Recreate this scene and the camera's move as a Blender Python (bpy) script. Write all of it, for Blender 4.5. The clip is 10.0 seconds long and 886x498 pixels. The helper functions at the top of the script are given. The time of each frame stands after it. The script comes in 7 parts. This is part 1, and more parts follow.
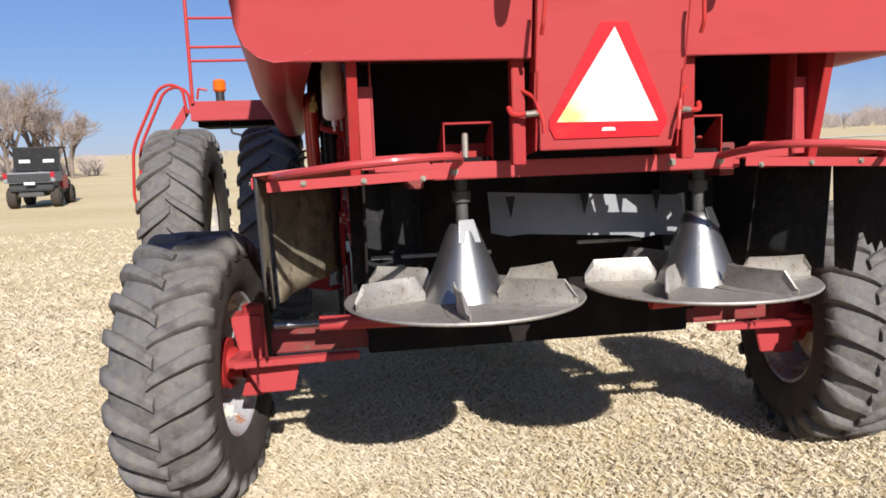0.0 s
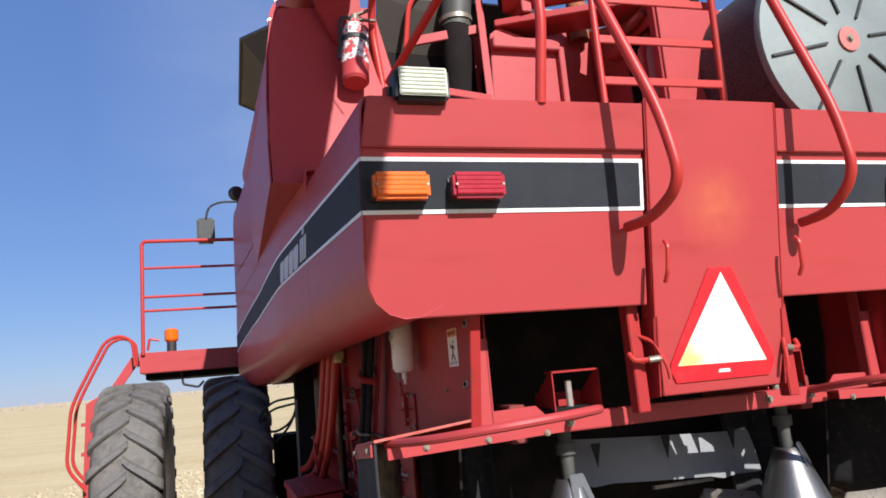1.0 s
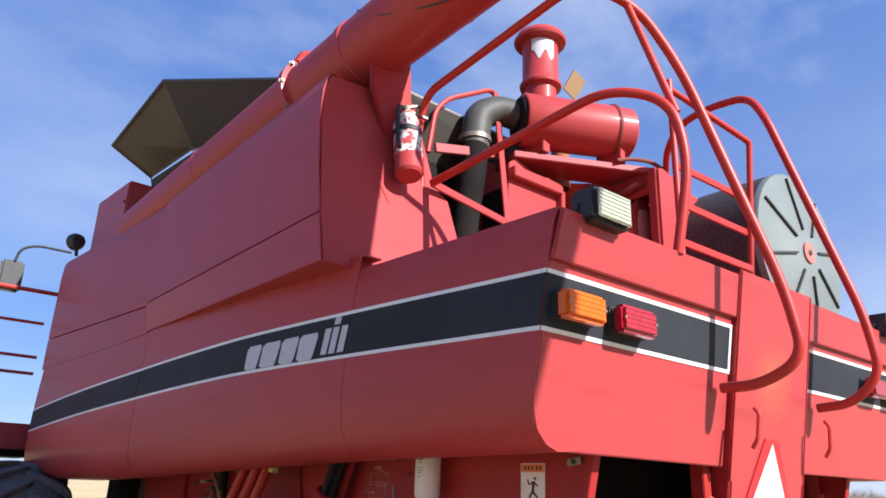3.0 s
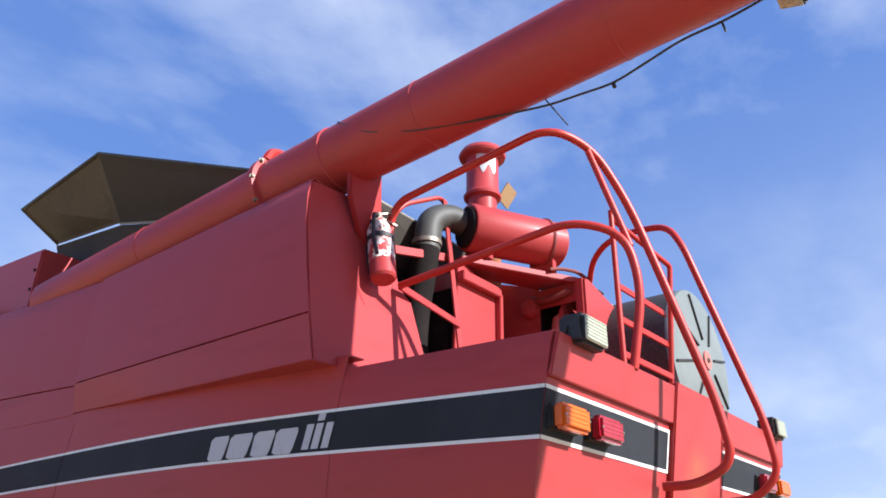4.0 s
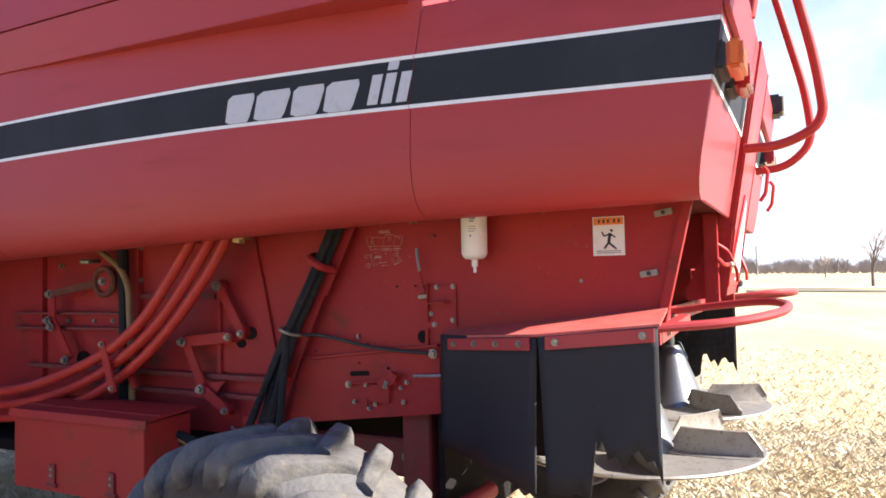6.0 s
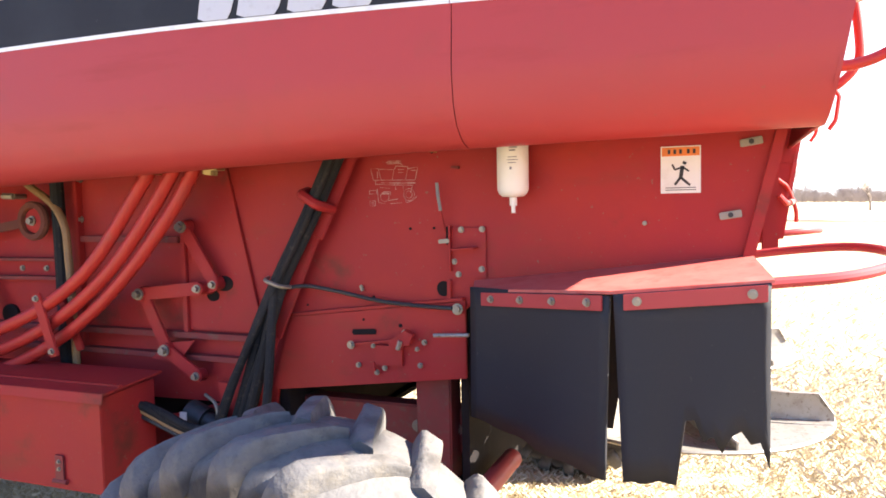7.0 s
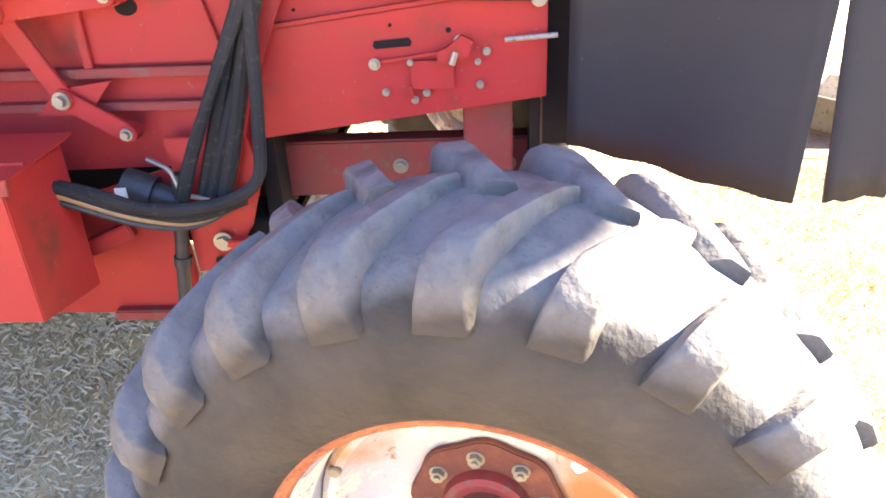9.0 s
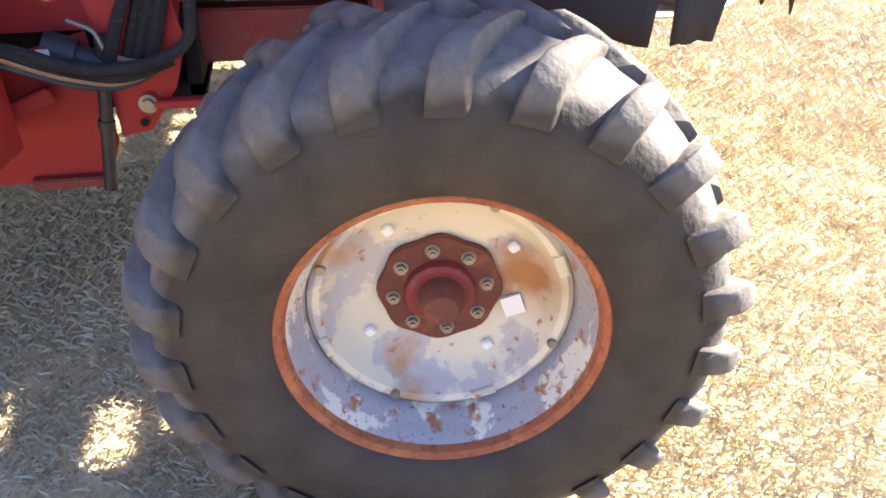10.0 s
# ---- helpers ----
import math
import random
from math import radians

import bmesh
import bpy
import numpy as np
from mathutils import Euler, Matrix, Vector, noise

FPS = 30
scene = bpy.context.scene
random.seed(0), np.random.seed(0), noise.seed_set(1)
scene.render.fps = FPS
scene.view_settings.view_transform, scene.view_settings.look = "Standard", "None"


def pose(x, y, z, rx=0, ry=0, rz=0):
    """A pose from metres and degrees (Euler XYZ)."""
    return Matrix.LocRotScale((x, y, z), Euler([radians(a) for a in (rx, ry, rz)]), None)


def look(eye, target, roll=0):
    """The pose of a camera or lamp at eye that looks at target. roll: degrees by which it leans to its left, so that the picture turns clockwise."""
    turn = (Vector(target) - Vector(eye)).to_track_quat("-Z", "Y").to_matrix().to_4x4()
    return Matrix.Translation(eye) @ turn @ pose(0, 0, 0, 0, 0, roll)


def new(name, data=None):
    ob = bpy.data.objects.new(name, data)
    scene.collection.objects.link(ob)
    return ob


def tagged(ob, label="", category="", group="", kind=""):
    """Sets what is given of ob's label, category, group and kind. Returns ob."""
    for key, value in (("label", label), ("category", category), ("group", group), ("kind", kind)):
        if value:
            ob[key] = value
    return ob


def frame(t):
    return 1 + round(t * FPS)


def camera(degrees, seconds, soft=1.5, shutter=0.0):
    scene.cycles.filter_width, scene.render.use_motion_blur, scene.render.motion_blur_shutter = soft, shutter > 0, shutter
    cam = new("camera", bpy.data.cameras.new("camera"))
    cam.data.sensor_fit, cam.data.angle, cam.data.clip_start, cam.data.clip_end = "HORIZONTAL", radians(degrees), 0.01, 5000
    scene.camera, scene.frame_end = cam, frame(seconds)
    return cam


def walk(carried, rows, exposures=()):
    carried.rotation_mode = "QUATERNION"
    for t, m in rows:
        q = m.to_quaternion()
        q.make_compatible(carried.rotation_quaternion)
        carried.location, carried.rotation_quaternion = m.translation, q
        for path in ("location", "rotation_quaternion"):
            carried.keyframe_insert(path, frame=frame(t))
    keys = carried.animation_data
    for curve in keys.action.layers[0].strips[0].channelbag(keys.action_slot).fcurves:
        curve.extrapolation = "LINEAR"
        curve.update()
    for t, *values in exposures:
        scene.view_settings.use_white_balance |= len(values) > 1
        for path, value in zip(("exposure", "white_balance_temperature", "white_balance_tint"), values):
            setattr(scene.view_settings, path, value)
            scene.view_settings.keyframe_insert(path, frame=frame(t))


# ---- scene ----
cam = camera(63.2, 10.0, soft=1.7)
PATH = [
    (0, (-0.916, -2.314, 1.553), (-0.63, -0.353, 1.286), -2.1),
    (0.5, (-1.231, -2.145, 1.621), (-0.787, -0.196, 1.688), -7.0),
    (1, (-1.606, -2.038, 1.665), (-1.004, -0.164, 2.017), -5.1),
    (1.5, (-1.902, -1.948, 1.663), (-1.186, -0.133, 2.101), -3.9),
    (2, (-2.086, -1.695, 1.691), (-1.247, 0.05, 2.19), -6.1),
    (2.2, (-2.157, -1.603, 1.694), (-1.272, 0.108, 2.234), -3.9),
    (3.3, (-2.743, -1.299, 1.736), (-1.465, 0.069, 2.439), 2.1),
    (3.5, (-2.838, -1.316, 1.728), (-1.526, -0.013, 2.489), 1.4),
    (4, (-3.112, -1.229, 1.752), (-1.712, -0.069, 2.586), 1.1),
    (4.5, (-3.297, -1.061, 1.757), (-1.762, -0.083, 2.587), 0.6),
    (5, (-3.292, -0.819, 1.692), (-1.622, 0.132, 2.248), -0.7),
    (5.5, (-3.235, -0.569, 1.66), (-1.506, 0.4, 1.924), -0.5),
    (6, (-3.194, -0.247, 1.643), (-1.41, 0.653, 1.72), -1.2),
    (6.2, (-3.166, -0.132, 1.659), (-1.359, 0.724, 1.661), -1.1),
    (7.3, (-2.822, 0.347, 1.684), (-0.955, 1.047, 1.533), -0.8),
    (7.5, (-2.773, 0.436, 1.672), (-0.914, 1.15, 1.483), -0.5),
    (8, (-2.675, 0.765, 1.657), (-0.845, 1.525, 1.388), -2.4),
    (8.3, (-2.613, 0.887, 1.678), (-0.800, 1.621, 1.261), -2.4),
    (8.5, (-2.564, 0.965, 1.619), (-0.744, 1.593, 1.076), -2.8),
    (9, (-2.503, 1.09, 1.576), (-0.714, 1.221, 0.69), -2.9),
    (9.5, (-2.621, 1.212, 1.562), (-0.912, 1.038, 0.538), -1.7),
    (10, (-2.816, 1.378, 1.545), (-1.177, 1.013, 0.458), 1.7),
]
EXPOSURES = [(0.0, 0.64, 6350, 10), (1.0, 0.64, 6300, 10), (2.0, 0.66, 6250, 10), (3.4, 1.06, 6250, 10), (4.3, 1.0, 6200, 10), (4.8, 0.64, 6200, 10), (5.2, 0.66, 6300, 10), (5.6, 1.11, 6500, 10), (6.1, 1.87, 6700, 10), (7.4, 2.9, 7100, 10), (8.0, 3.48, 7500, 10), (8.5, 3.92, 7700, 10), (9.0, 3.98, 7700, 10), (9.5, 3.43, 7600, 10), (10.0, 2.8, 7400, 10)]
walk(cam, [(t, look(eye, target, roll)) for t, eye, target, roll in PATH], EXPOSURES)

# ---- sky and sun ----
SUN_WAY = Vector((0.27, -1.51, 1.0))
world = bpy.data.worlds.new("sky")
scene.world = world
world.use_nodes = True
wn, wl = world.node_tree.nodes, world.node_tree.links
sky = wn.new("ShaderNodeTexSky")
sky.sky_type = "NISHITA"
sky.sun_disc = False
sky.sun_elevation = math.atan2(SUN_WAY.z, math.hypot(SUN_WAY.x, SUN_WAY.y))
sky.sun_rotation = math.atan2(SUN_WAY.x, SUN_WAY.y)
sky.air_density, sky.dust_density, sky.ozone_density = 1.0, 0.15, 3.0
wcoord = wn.new("ShaderNodeTexCoord")
wmap = wn.new("ShaderNodeMapping")
wmap.inputs["Scale"].default_value = (1.0, 2.2, 3.2)
wmap.inputs["Rotation"].default_value = (0.2, 0.5, 0.6)
wnoise = wn.new("ShaderNodeTexNoise")
wnoise.inputs["Scale"].default_value = 1.7
wnoise.inputs["Detail"].default_value = 7.0
wnoise.inputs["Roughness"].default_value = 0.55
wramp = wn.new("ShaderNodeValToRGB")
wramp.color_ramp.elements[0].position, wramp.color_ramp.elements[0].color = 0.42, (0, 0, 0, 1)
wramp.color_ramp.elements[1].position, wramp.color_ramp.elements[1].color = 0.92, (0.7, 0.7, 0.7, 1)
wmix = wn.new("ShaderNodeMixRGB")
wmix.inputs["Color2"].default_value = (8.4, 8.8, 9.4, 1)
wl.new(wcoord.outputs["Generated"], wmap.inputs["Vector"])
wl.new(wmap.outputs["Vector"], wnoise.inputs["Vector"])
wl.new(wnoise.outputs["Fac"], wramp.inputs["Fac"])
wsep = wn.new("ShaderNodeSeparateXYZ")
wl.new(wcoord.outputs["Generated"], wsep.inputs["Vector"])
wlow = wn.new("ShaderNodeMapRange")
wlow.inputs["From Min"].default_value, wlow.inputs["From Max"].default_value = 0.58, 0.0
wl.new(wsep.outputs["Z"], wlow.inputs["Value"])
wdot = wn.new("ShaderNodeVectorMath")
wdot.operation = "DOT_PRODUCT"
wdot.inputs[1].default_value = (1.0, -0.8, 0.0)
wl.new(wcoord.outputs["Generated"], wdot.inputs[0])
wside = wn.new("ShaderNodeMapRange")
wside.inputs["From Min"].default_value, wside.inputs["From Max"].default_value = 0.20, 1.0
wl.new(wdot.outputs["Value"], wside.inputs["Value"])
wpatch = wn.new("ShaderNodeMapRange")
wpatch.inputs["From Min"].default_value, wpatch.inputs["From Max"].default_value = -0.15, 0.35
wl.new(wsep.outputs["X"], wpatch.inputs["Value"])
wwisp = wn.new("ShaderNodeMath")
wwisp.operation = "MULTIPLY"
wl.new(wramp.outputs["Color"], wwisp.inputs[0])
wl.new(wpatch.outputs["Result"], wwisp.inputs[1])
whaze = wn.new("ShaderNodeMath")
whaze.operation = "MULTIPLY"
wl.new(wlow.outputs["Result"], whaze.inputs[0])
wl.new(wside.outputs["Result"], whaze.inputs[1])
wmax = wn.new("ShaderNodeMath")
wmax.operation = "MAXIMUM"
wl.new(wwisp.outputs["Value"], wmax.inputs[0])
wveil = wn.new("ShaderNodeMapRange")
wveil.inputs["From Min"].default_value, wveil.inputs["From Max"].default_value = 0.36, 0.64
wveil.inputs["To Min"].default_value, wveil.inputs["To Max"].default_value = 0.45, 1.15
wl.new(wnoise.outputs["Fac"], wveil.inputs["Value"])
wstreak = wn.new("ShaderNodeMath")
wstreak.operation = "MULTIPLY"
wl.new(whaze.outputs["Value"], wstreak.inputs[0])
wl.new(wveil.outputs["Result"], wstreak.inputs[1])
wl.new(wstreak.outputs["Value"], wmax.inputs[1])
wl.new(wmax.outputs["Value"], wmix.inputs["Fac"])
wblue = wn.new("ShaderNodeMixRGB")
wblue.inputs["Fac"].default_value = 0.55
wblue.inputs["Color2"].default_value = (1.45, 2.80, 7.4, 1)
wl.new(sky.outputs["Color"], wblue.inputs["Color1"])
wl.new(wblue.outputs["Color"], wmix.inputs["Color1"])
wl.new(wmix.outputs["Color"], wn["Background"].inputs["Color"])
wn["Background"].inputs["Strength"].default_value = 0.064
sun = new("sun", bpy.data.lights.new("sun", "SUN"))
sun.data.energy, sun.data.angle, sun.data.color = 5.0, radians(0.6), (1.0, 0.965, 0.92)
sun.matrix_world = look(SUN_WAY * 20, (0, 0, 0))


# ---- materials ----
def mat(name, base, rough=0.5, metal=0.0, vary=(), bump=0.0, bump_scale=60.0, coords="Object", coat=0.0, trans=0.0, island=0.0, specular=0.5):
    """A principled material; vary: (scale, low, high, colour) layers of noise mixed over the base in turn."""
    m = bpy.data.materials.new(name)
    m.use_nodes = True
    n, l = m.node_tree.nodes, m.node_tree.links
    b = n["Principled BSDF"]
    b.inputs["Roughness"].default_value = rough
    b.inputs["Metallic"].default_value = metal
    b.inputs["Coat Weight"].default_value = coat
    b.inputs["Coat Roughness"].default_value = 0.14
    b.inputs["Transmission Weight"].default_value = trans
    b.inputs["Specular IOR Level"].default_value = specular
    co = n.new("ShaderNodeTexCoord")
    rgb = n.new("ShaderNodeRGB")
    rgb.outputs[0].default_value = (*base, 1)
    out = rgb.outputs[0]
    for scale, low, high, colour in vary:
        tex = n.new("ShaderNodeTexNoise")
        stretch = n.new("ShaderNodeMapping")
        if not isinstance(scale, (int, float)):
            stretch.inputs["Scale"].default_value = scale
            tex.inputs["Scale"].default_value = 1.0
        else:
            tex.inputs["Scale"].default_value = scale
        tex.inputs["Detail"].default_value = 6.0
        tex.inputs["Roughness"].default_value = 0.6
        ramp = n.new("ShaderNodeMapRange")
        ramp.inputs["From Min"].default_value = low
        ramp.inputs["From Max"].default_value = high
        mix = n.new("ShaderNodeMixRGB")
        mix.inputs["Color2"].default_value = (*colour, 1)
        l.new(co.outputs[coords], stretch.inputs["Vector"])
        l.new(stretch.outputs["Vector"], tex.inputs["Vector"])
        l.new(tex.outputs["Fac"], ramp.inputs["Value"])
        l.new(ramp.outputs["Result"], mix.inputs["Fac"])
        l.new(out, mix.inputs["Color1"])
        out = mix.outputs["Color"]
    if island:
        geo = n.new("ShaderNodeNewGeometry")
        hsv = n.new("ShaderNodeHueSaturation")
        span = n.new("ShaderNodeMapRange")
        span.inputs["To Min"].default_value, span.inputs["To Max"].default_value = 1 - island, 1 + island
        l.new(geo.outputs["Random Per Island"], span.inputs["Value"])
        l.new(span.outputs["Result"], hsv.inputs["Value"])
        l.new(out, hsv.inputs["Color"])
        out = hsv.outputs["Color"]
    l.new(out, b.inputs["Base Color"])
    if bump:
        tex = n.new("ShaderNodeTexNoise")
        tex.inputs["Scale"].default_value = bump_scale
        tex.inputs["Detail"].default_value = 5.0
        bn = n.new("ShaderNodeBump")
        bn.inputs["Strength"].default_value = bump
        bn.inputs["Distance"].default_value = 0.01
        l.new(co.outputs[coords], tex.inputs["Vector"])
        l.new(tex.outputs["Fac"], bn.inputs["Height"])
        l.new(bn.outputs["Normal"], b.inputs["Normal"])
    return m


RED = mat("red_paint", (0.36, 0.044, 0.046), 0.48, 0, [(1.3, 0.45, 0.8, (0.39, 0.046, 0.046)), (9.0, 0.56, 0.85, (0.33, 0.048, 0.044)), ((1.5, 1.5, 9.0), 0.56, 0.78, (0.30, 0.034, 0.030)), (70.0, 0.66, 0.75, (0.28, 0.07, 0.05))], 0.05, 3.0, specular=0.22, coat=0.10)
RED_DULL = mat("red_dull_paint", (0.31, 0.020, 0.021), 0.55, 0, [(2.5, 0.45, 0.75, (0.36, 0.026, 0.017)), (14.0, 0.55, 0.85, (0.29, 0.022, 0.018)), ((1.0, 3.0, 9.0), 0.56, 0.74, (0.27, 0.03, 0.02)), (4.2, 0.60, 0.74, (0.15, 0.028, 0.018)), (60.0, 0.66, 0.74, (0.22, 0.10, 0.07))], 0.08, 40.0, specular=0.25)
# shelf red with pale dust, lightened further to carry the sun's glare
SHELF_RED = mat("dusty_sunlit_shelf_red", (0.46, 0.10, 0.08), 0.6, 0, [(4.0, 0.45, 0.7, (0.50, 0.15, 0.12)), (30.0, 0.5, 0.75, (0.42, 0.07, 0.055))], 0.06, 30.0, specular=0.3)
RED_PIPE = mat("red_pipe_paint", (0.40, 0.028, 0.022), 0.42, 0, [(12.0, 0.55, 0.8, (0.31, 0.045, 0.035))], 0.04, 30.0, specular=0.35)
# dusty red, its darker base also standing for shade under the body
RED_DARK = mat("dusty_and_shaded_red", (0.20, 0.022, 0.02), 0.7, 0, [(5.0, 0.45, 0.75, (0.12, 0.035, 0.025)), (30.0, 0.55, 0.75, (0.13, 0.075, 0.05))], 0.1, 30.0)
BLACK_STRIPE = mat("black_decal", (0.022, 0.024, 0.030), 0.68, 0, [(3.0, 0.45, 0.8, (0.034, 0.038, 0.046)), (50.0, 0.70, 0.78, (0.10, 0.10, 0.10))], specular=0.18)
WHITE_STRIPE = mat("white_decal", (0.72, 0.72, 0.70), 0.45, 0, [(25.0, 0.55, 0.8, (0.55, 0.53, 0.50))])
GREY_MARK = mat("pale_grey_decal", (0.48, 0.48, 0.50), 0.5, 0, [(30.0, 0.55, 0.8, (0.36, 0.34, 0.34))])
RUBBER = mat("black_rubber", (0.016, 0.016, 0.017), 0.85, 0, [(6.0, 0.45, 0.8, (0.030, 0.028, 0.027)), (45.0, 0.58, 0.75, (0.07, 0.058, 0.044))], 0.15, 45.0, specular=0.25)
GREY_RUBBER = mat("grey_rubber", (0.19, 0.195, 0.205), 0.7, 0, [(8.0, 0.45, 0.8, (0.24, 0.235, 0.225))], 0.1, 30.0)
TYRE = mat("dark_tyre_sidewall", (0.044, 0.035, 0.028), 0.9, 0, [(4.0, 0.42, 0.72, (0.058, 0.046, 0.035)), (15.0, 0.55, 0.72, (0.031, 0.025, 0.020)), (40.0, 0.62, 0.78, (0.085, 0.072, 0.056))], 0.2, 60.0, specular=0.25)
STEEL = mat("worn_steel", (0.33, 0.305, 0.275), 0.55, 0.6, [(4.0, 0.45, 0.75, (0.42, 0.38, 0.32)), (22.0, 0.5, 0.8, (0.23, 0.19, 0.155)), (70.0, 0.58, 0.7, (0.16, 0.11, 0.075))], 0.06, 60.0)
BRIGHT = mat("polished_steel", (0.24, 0.235, 0.23), 0.36, 0.9, [(10.0, 0.5, 0.8, (0.15, 0.145, 0.14)), (40.0, 0.55, 0.8, (0.30, 0.27, 0.23))], 0.04, 80.0)
ZINC = mat("zinc_bolt", (0.25, 0.225, 0.185), 0.45, 0.55, [(60.0, 0.5, 0.8, (0.30, 0.24, 0.17))])
RUST = mat("rusty_steel", (0.30, 0.085, 0.035), 0.85, 0.1, [(14.0, 0.45, 0.7, (0.42, 0.16, 0.06)), (55.0, 0.5, 0.7, (0.16, 0.05, 0.03))], 0.25, 90.0)
RUST_RED = mat("rust_red_hub", (0.125, 0.036, 0.022), 0.85, 0.05, [(20.0, 0.5, 0.75, (0.23, 0.075, 0.035))], 0.2, 70.0)
CREAM = mat("worn_cream_paint", (0.60, 0.53, 0.39), 0.6, 0, [(7.0, 0.50, 0.54, (0.42, 0.385, 0.355)), (3.5, 0.58, 0.68, (0.42, 0.22, 0.10)), (26.0, 0.62, 0.70, (0.33, 0.13, 0.05))], 0.08, 50.0)
RIM_GREY = mat("worn_rim_paint", (0.335, 0.325, 0.335), 0.55, 0.1, [((9.0, 9.0, 4.0), 0.54, 0.57, (0.64, 0.60, 0.50)), (18.0, 0.57, 0.64, (0.34, 0.14, 0.06)), (70.0, 0.60, 0.68, (0.20, 0.09, 0.05))], 0.08, 50.0)
AMBER = mat("amber_lens", (0.66, 0.115, 0.004), 0.25, 0, [(40.0, 0.4, 0.8, (0.62, 0.13, 0.008))], coat=0.2, specular=0.3)
RED_LENS = mat("red_lens", (0.30, 0.005, 0.014), 0.2, 0, [(40.0, 0.4, 0.8, (0.36, 0.012, 0.025))], coat=0.5)
CLEAR_LENS = mat("ribbed_lamp_glass", (0.36, 0.38, 0.28), 0.3, 0, [(60.0, 0.4, 0.8, (0.46, 0.48, 0.37))], coat=0.6)
BLACK = mat("black_plastic", (0.02, 0.02, 0.021), 0.55, 0, [(20.0, 0.5, 0.8, (0.05, 0.047, 0.043))], 0.08, 60.0)
# near-black for dark steel, also painted in for shade in recesses and holes
DARK_IN = mat("black_steel_and_shade", (0.014, 0.011, 0.011), 0.9, 0, [(6.0, 0.5, 0.85, (0.030, 0.024, 0.020))], 0.1, 40.0, specular=0.14)
TANK = mat("dark_brown_tank_panel", (0.030, 0.023, 0.018), 0.8, 0, [(2.0, 0.4, 0.75, (0.036, 0.027, 0.019)), (18.0, 0.6, 0.8, (0.055, 0.042, 0.028))], 0.1, 30.0)
TANK_DUST = mat("dusty_tank_gusset", (0.085, 0.068, 0.047), 0.8, 0, [(3.0, 0.4, 0.75, (0.06, 0.048, 0.034)), (20.0, 0.55, 0.8, (0.12, 0.10, 0.07))], 0.1, 30.0)
SCREEN = mat("grey_green_screen_metal", (0.17, 0.195, 0.19), 0.5, 0.3, [(3.0, 0.45, 0.75, (0.22, 0.245, 0.235)), (30.0, 0.55, 0.8, (0.17, 0.18, 0.17))], 0.05, 40.0)
WHITE_PAINT = mat("white_filter_paint", (0.74, 0.72, 0.66), 0.4, 0, [(12.0, 0.5, 0.8, (0.58, 0.54, 0.46))], 0.02)
EMBLEM_WHITE = mat("faded_reflector", (0.76, 0.74, 0.67), 0.5, 0, [(9.0, 0.56, 0.8, (0.80, 0.66, 0.38))])
EMBLEM_RED = mat("emblem_red", (0.62, 0.012, 0.022), 0.35, 0, [(20.0, 0.5, 0.8, (0.66, 0.03, 0.035))])
ORANGE = mat("orange_label", (0.72, 0.20, 0.03), 0.5, 0, [(40.0, 0.5, 0.8, (0.6, 0.18, 0.04))])
TAN_HOSE = mat("tan_hose", (0.26, 0.15, 0.06), 0.6, 0, [(20.0, 0.5, 0.8, (0.18, 0.10, 0.05))])
FAINT_PRINT = mat("faint_pink_print", (0.46, 0.24, 0.22), 0.6, 0, [(40.0, 0.45, 0.6, (0.36, 0.05, 0.045))])
BRASS = mat("yellow_zinc_fitting", (0.42, 0.33, 0.15), 0.4, 0.7, [(40.0, 0.5, 0.75, (0.24, 0.17, 0.08))])
HUB_PINK = mat("sun_faded_red", (0.45, 0.13, 0.11), 0.6, 0, [(30.0, 0.5, 0.75, (0.36, 0.17, 0.14))])
CASTIRON = mat("grey_rubber_elbow", (0.050, 0.050, 0.044), 0.6, 0, [(10.0, 0.5, 0.8, (0.085, 0.08, 0.07))], 0.1, 40.0)


def stained(name, source, centre, radius, colour, strength):
    """A copy of a paint with one soft faded blotch."""
    m = source.copy()
    m.name = name
    n, l = m.node_tree.nodes, m.node_tree.links
    b = n["Principled BSDF"]
    old = b.inputs["Base Color"].links[0].from_socket
    co, mp, gr, ns = n.new("ShaderNodeTexCoord"), n.new("ShaderNodeMapping"), n.new("ShaderNodeTexGradient"), n.new("ShaderNodeTexNoise")
    gr.gradient_type = "SPHERICAL"
    mp.vector_type = "TEXTURE"
    mp.inputs["Location"].default_value = centre
    mp.inputs["Scale"].default_value = (radius, radius, radius)
    ns.inputs["Scale"].default_value = 16.0
    mul, mix = n.new("ShaderNodeMath"), n.new("ShaderNodeMixRGB")
    mul.operation = "MULTIPLY"
    amp = n.new("ShaderNodeMath")
    amp.operation, amp.use_clamp = "MULTIPLY", True
    amp.inputs[1].default_value = strength
    mix.inputs["Color2"].default_value = (*colour, 1)
    l.new(co.outputs["Object"], mp.inputs["Vector"])
    l.new(mp.outputs["Vector"], gr.inputs["Vector"])
    l.new(co.outputs["Object"], ns.inputs["Vector"])
    l.new(gr.outputs["Fac"], mul.inputs[0])
    l.new(ns.outputs["Fac"], mul.inputs[1])
    l.new(mul.outputs["Value"], amp.inputs[0])
    l.new(amp.outputs["Value"], mix.inputs["Fac"])
    l.new(old, mix.inputs["Color1"])
    l.new(mix.outputs["Color"], b.inputs["Base Color"])
    return m


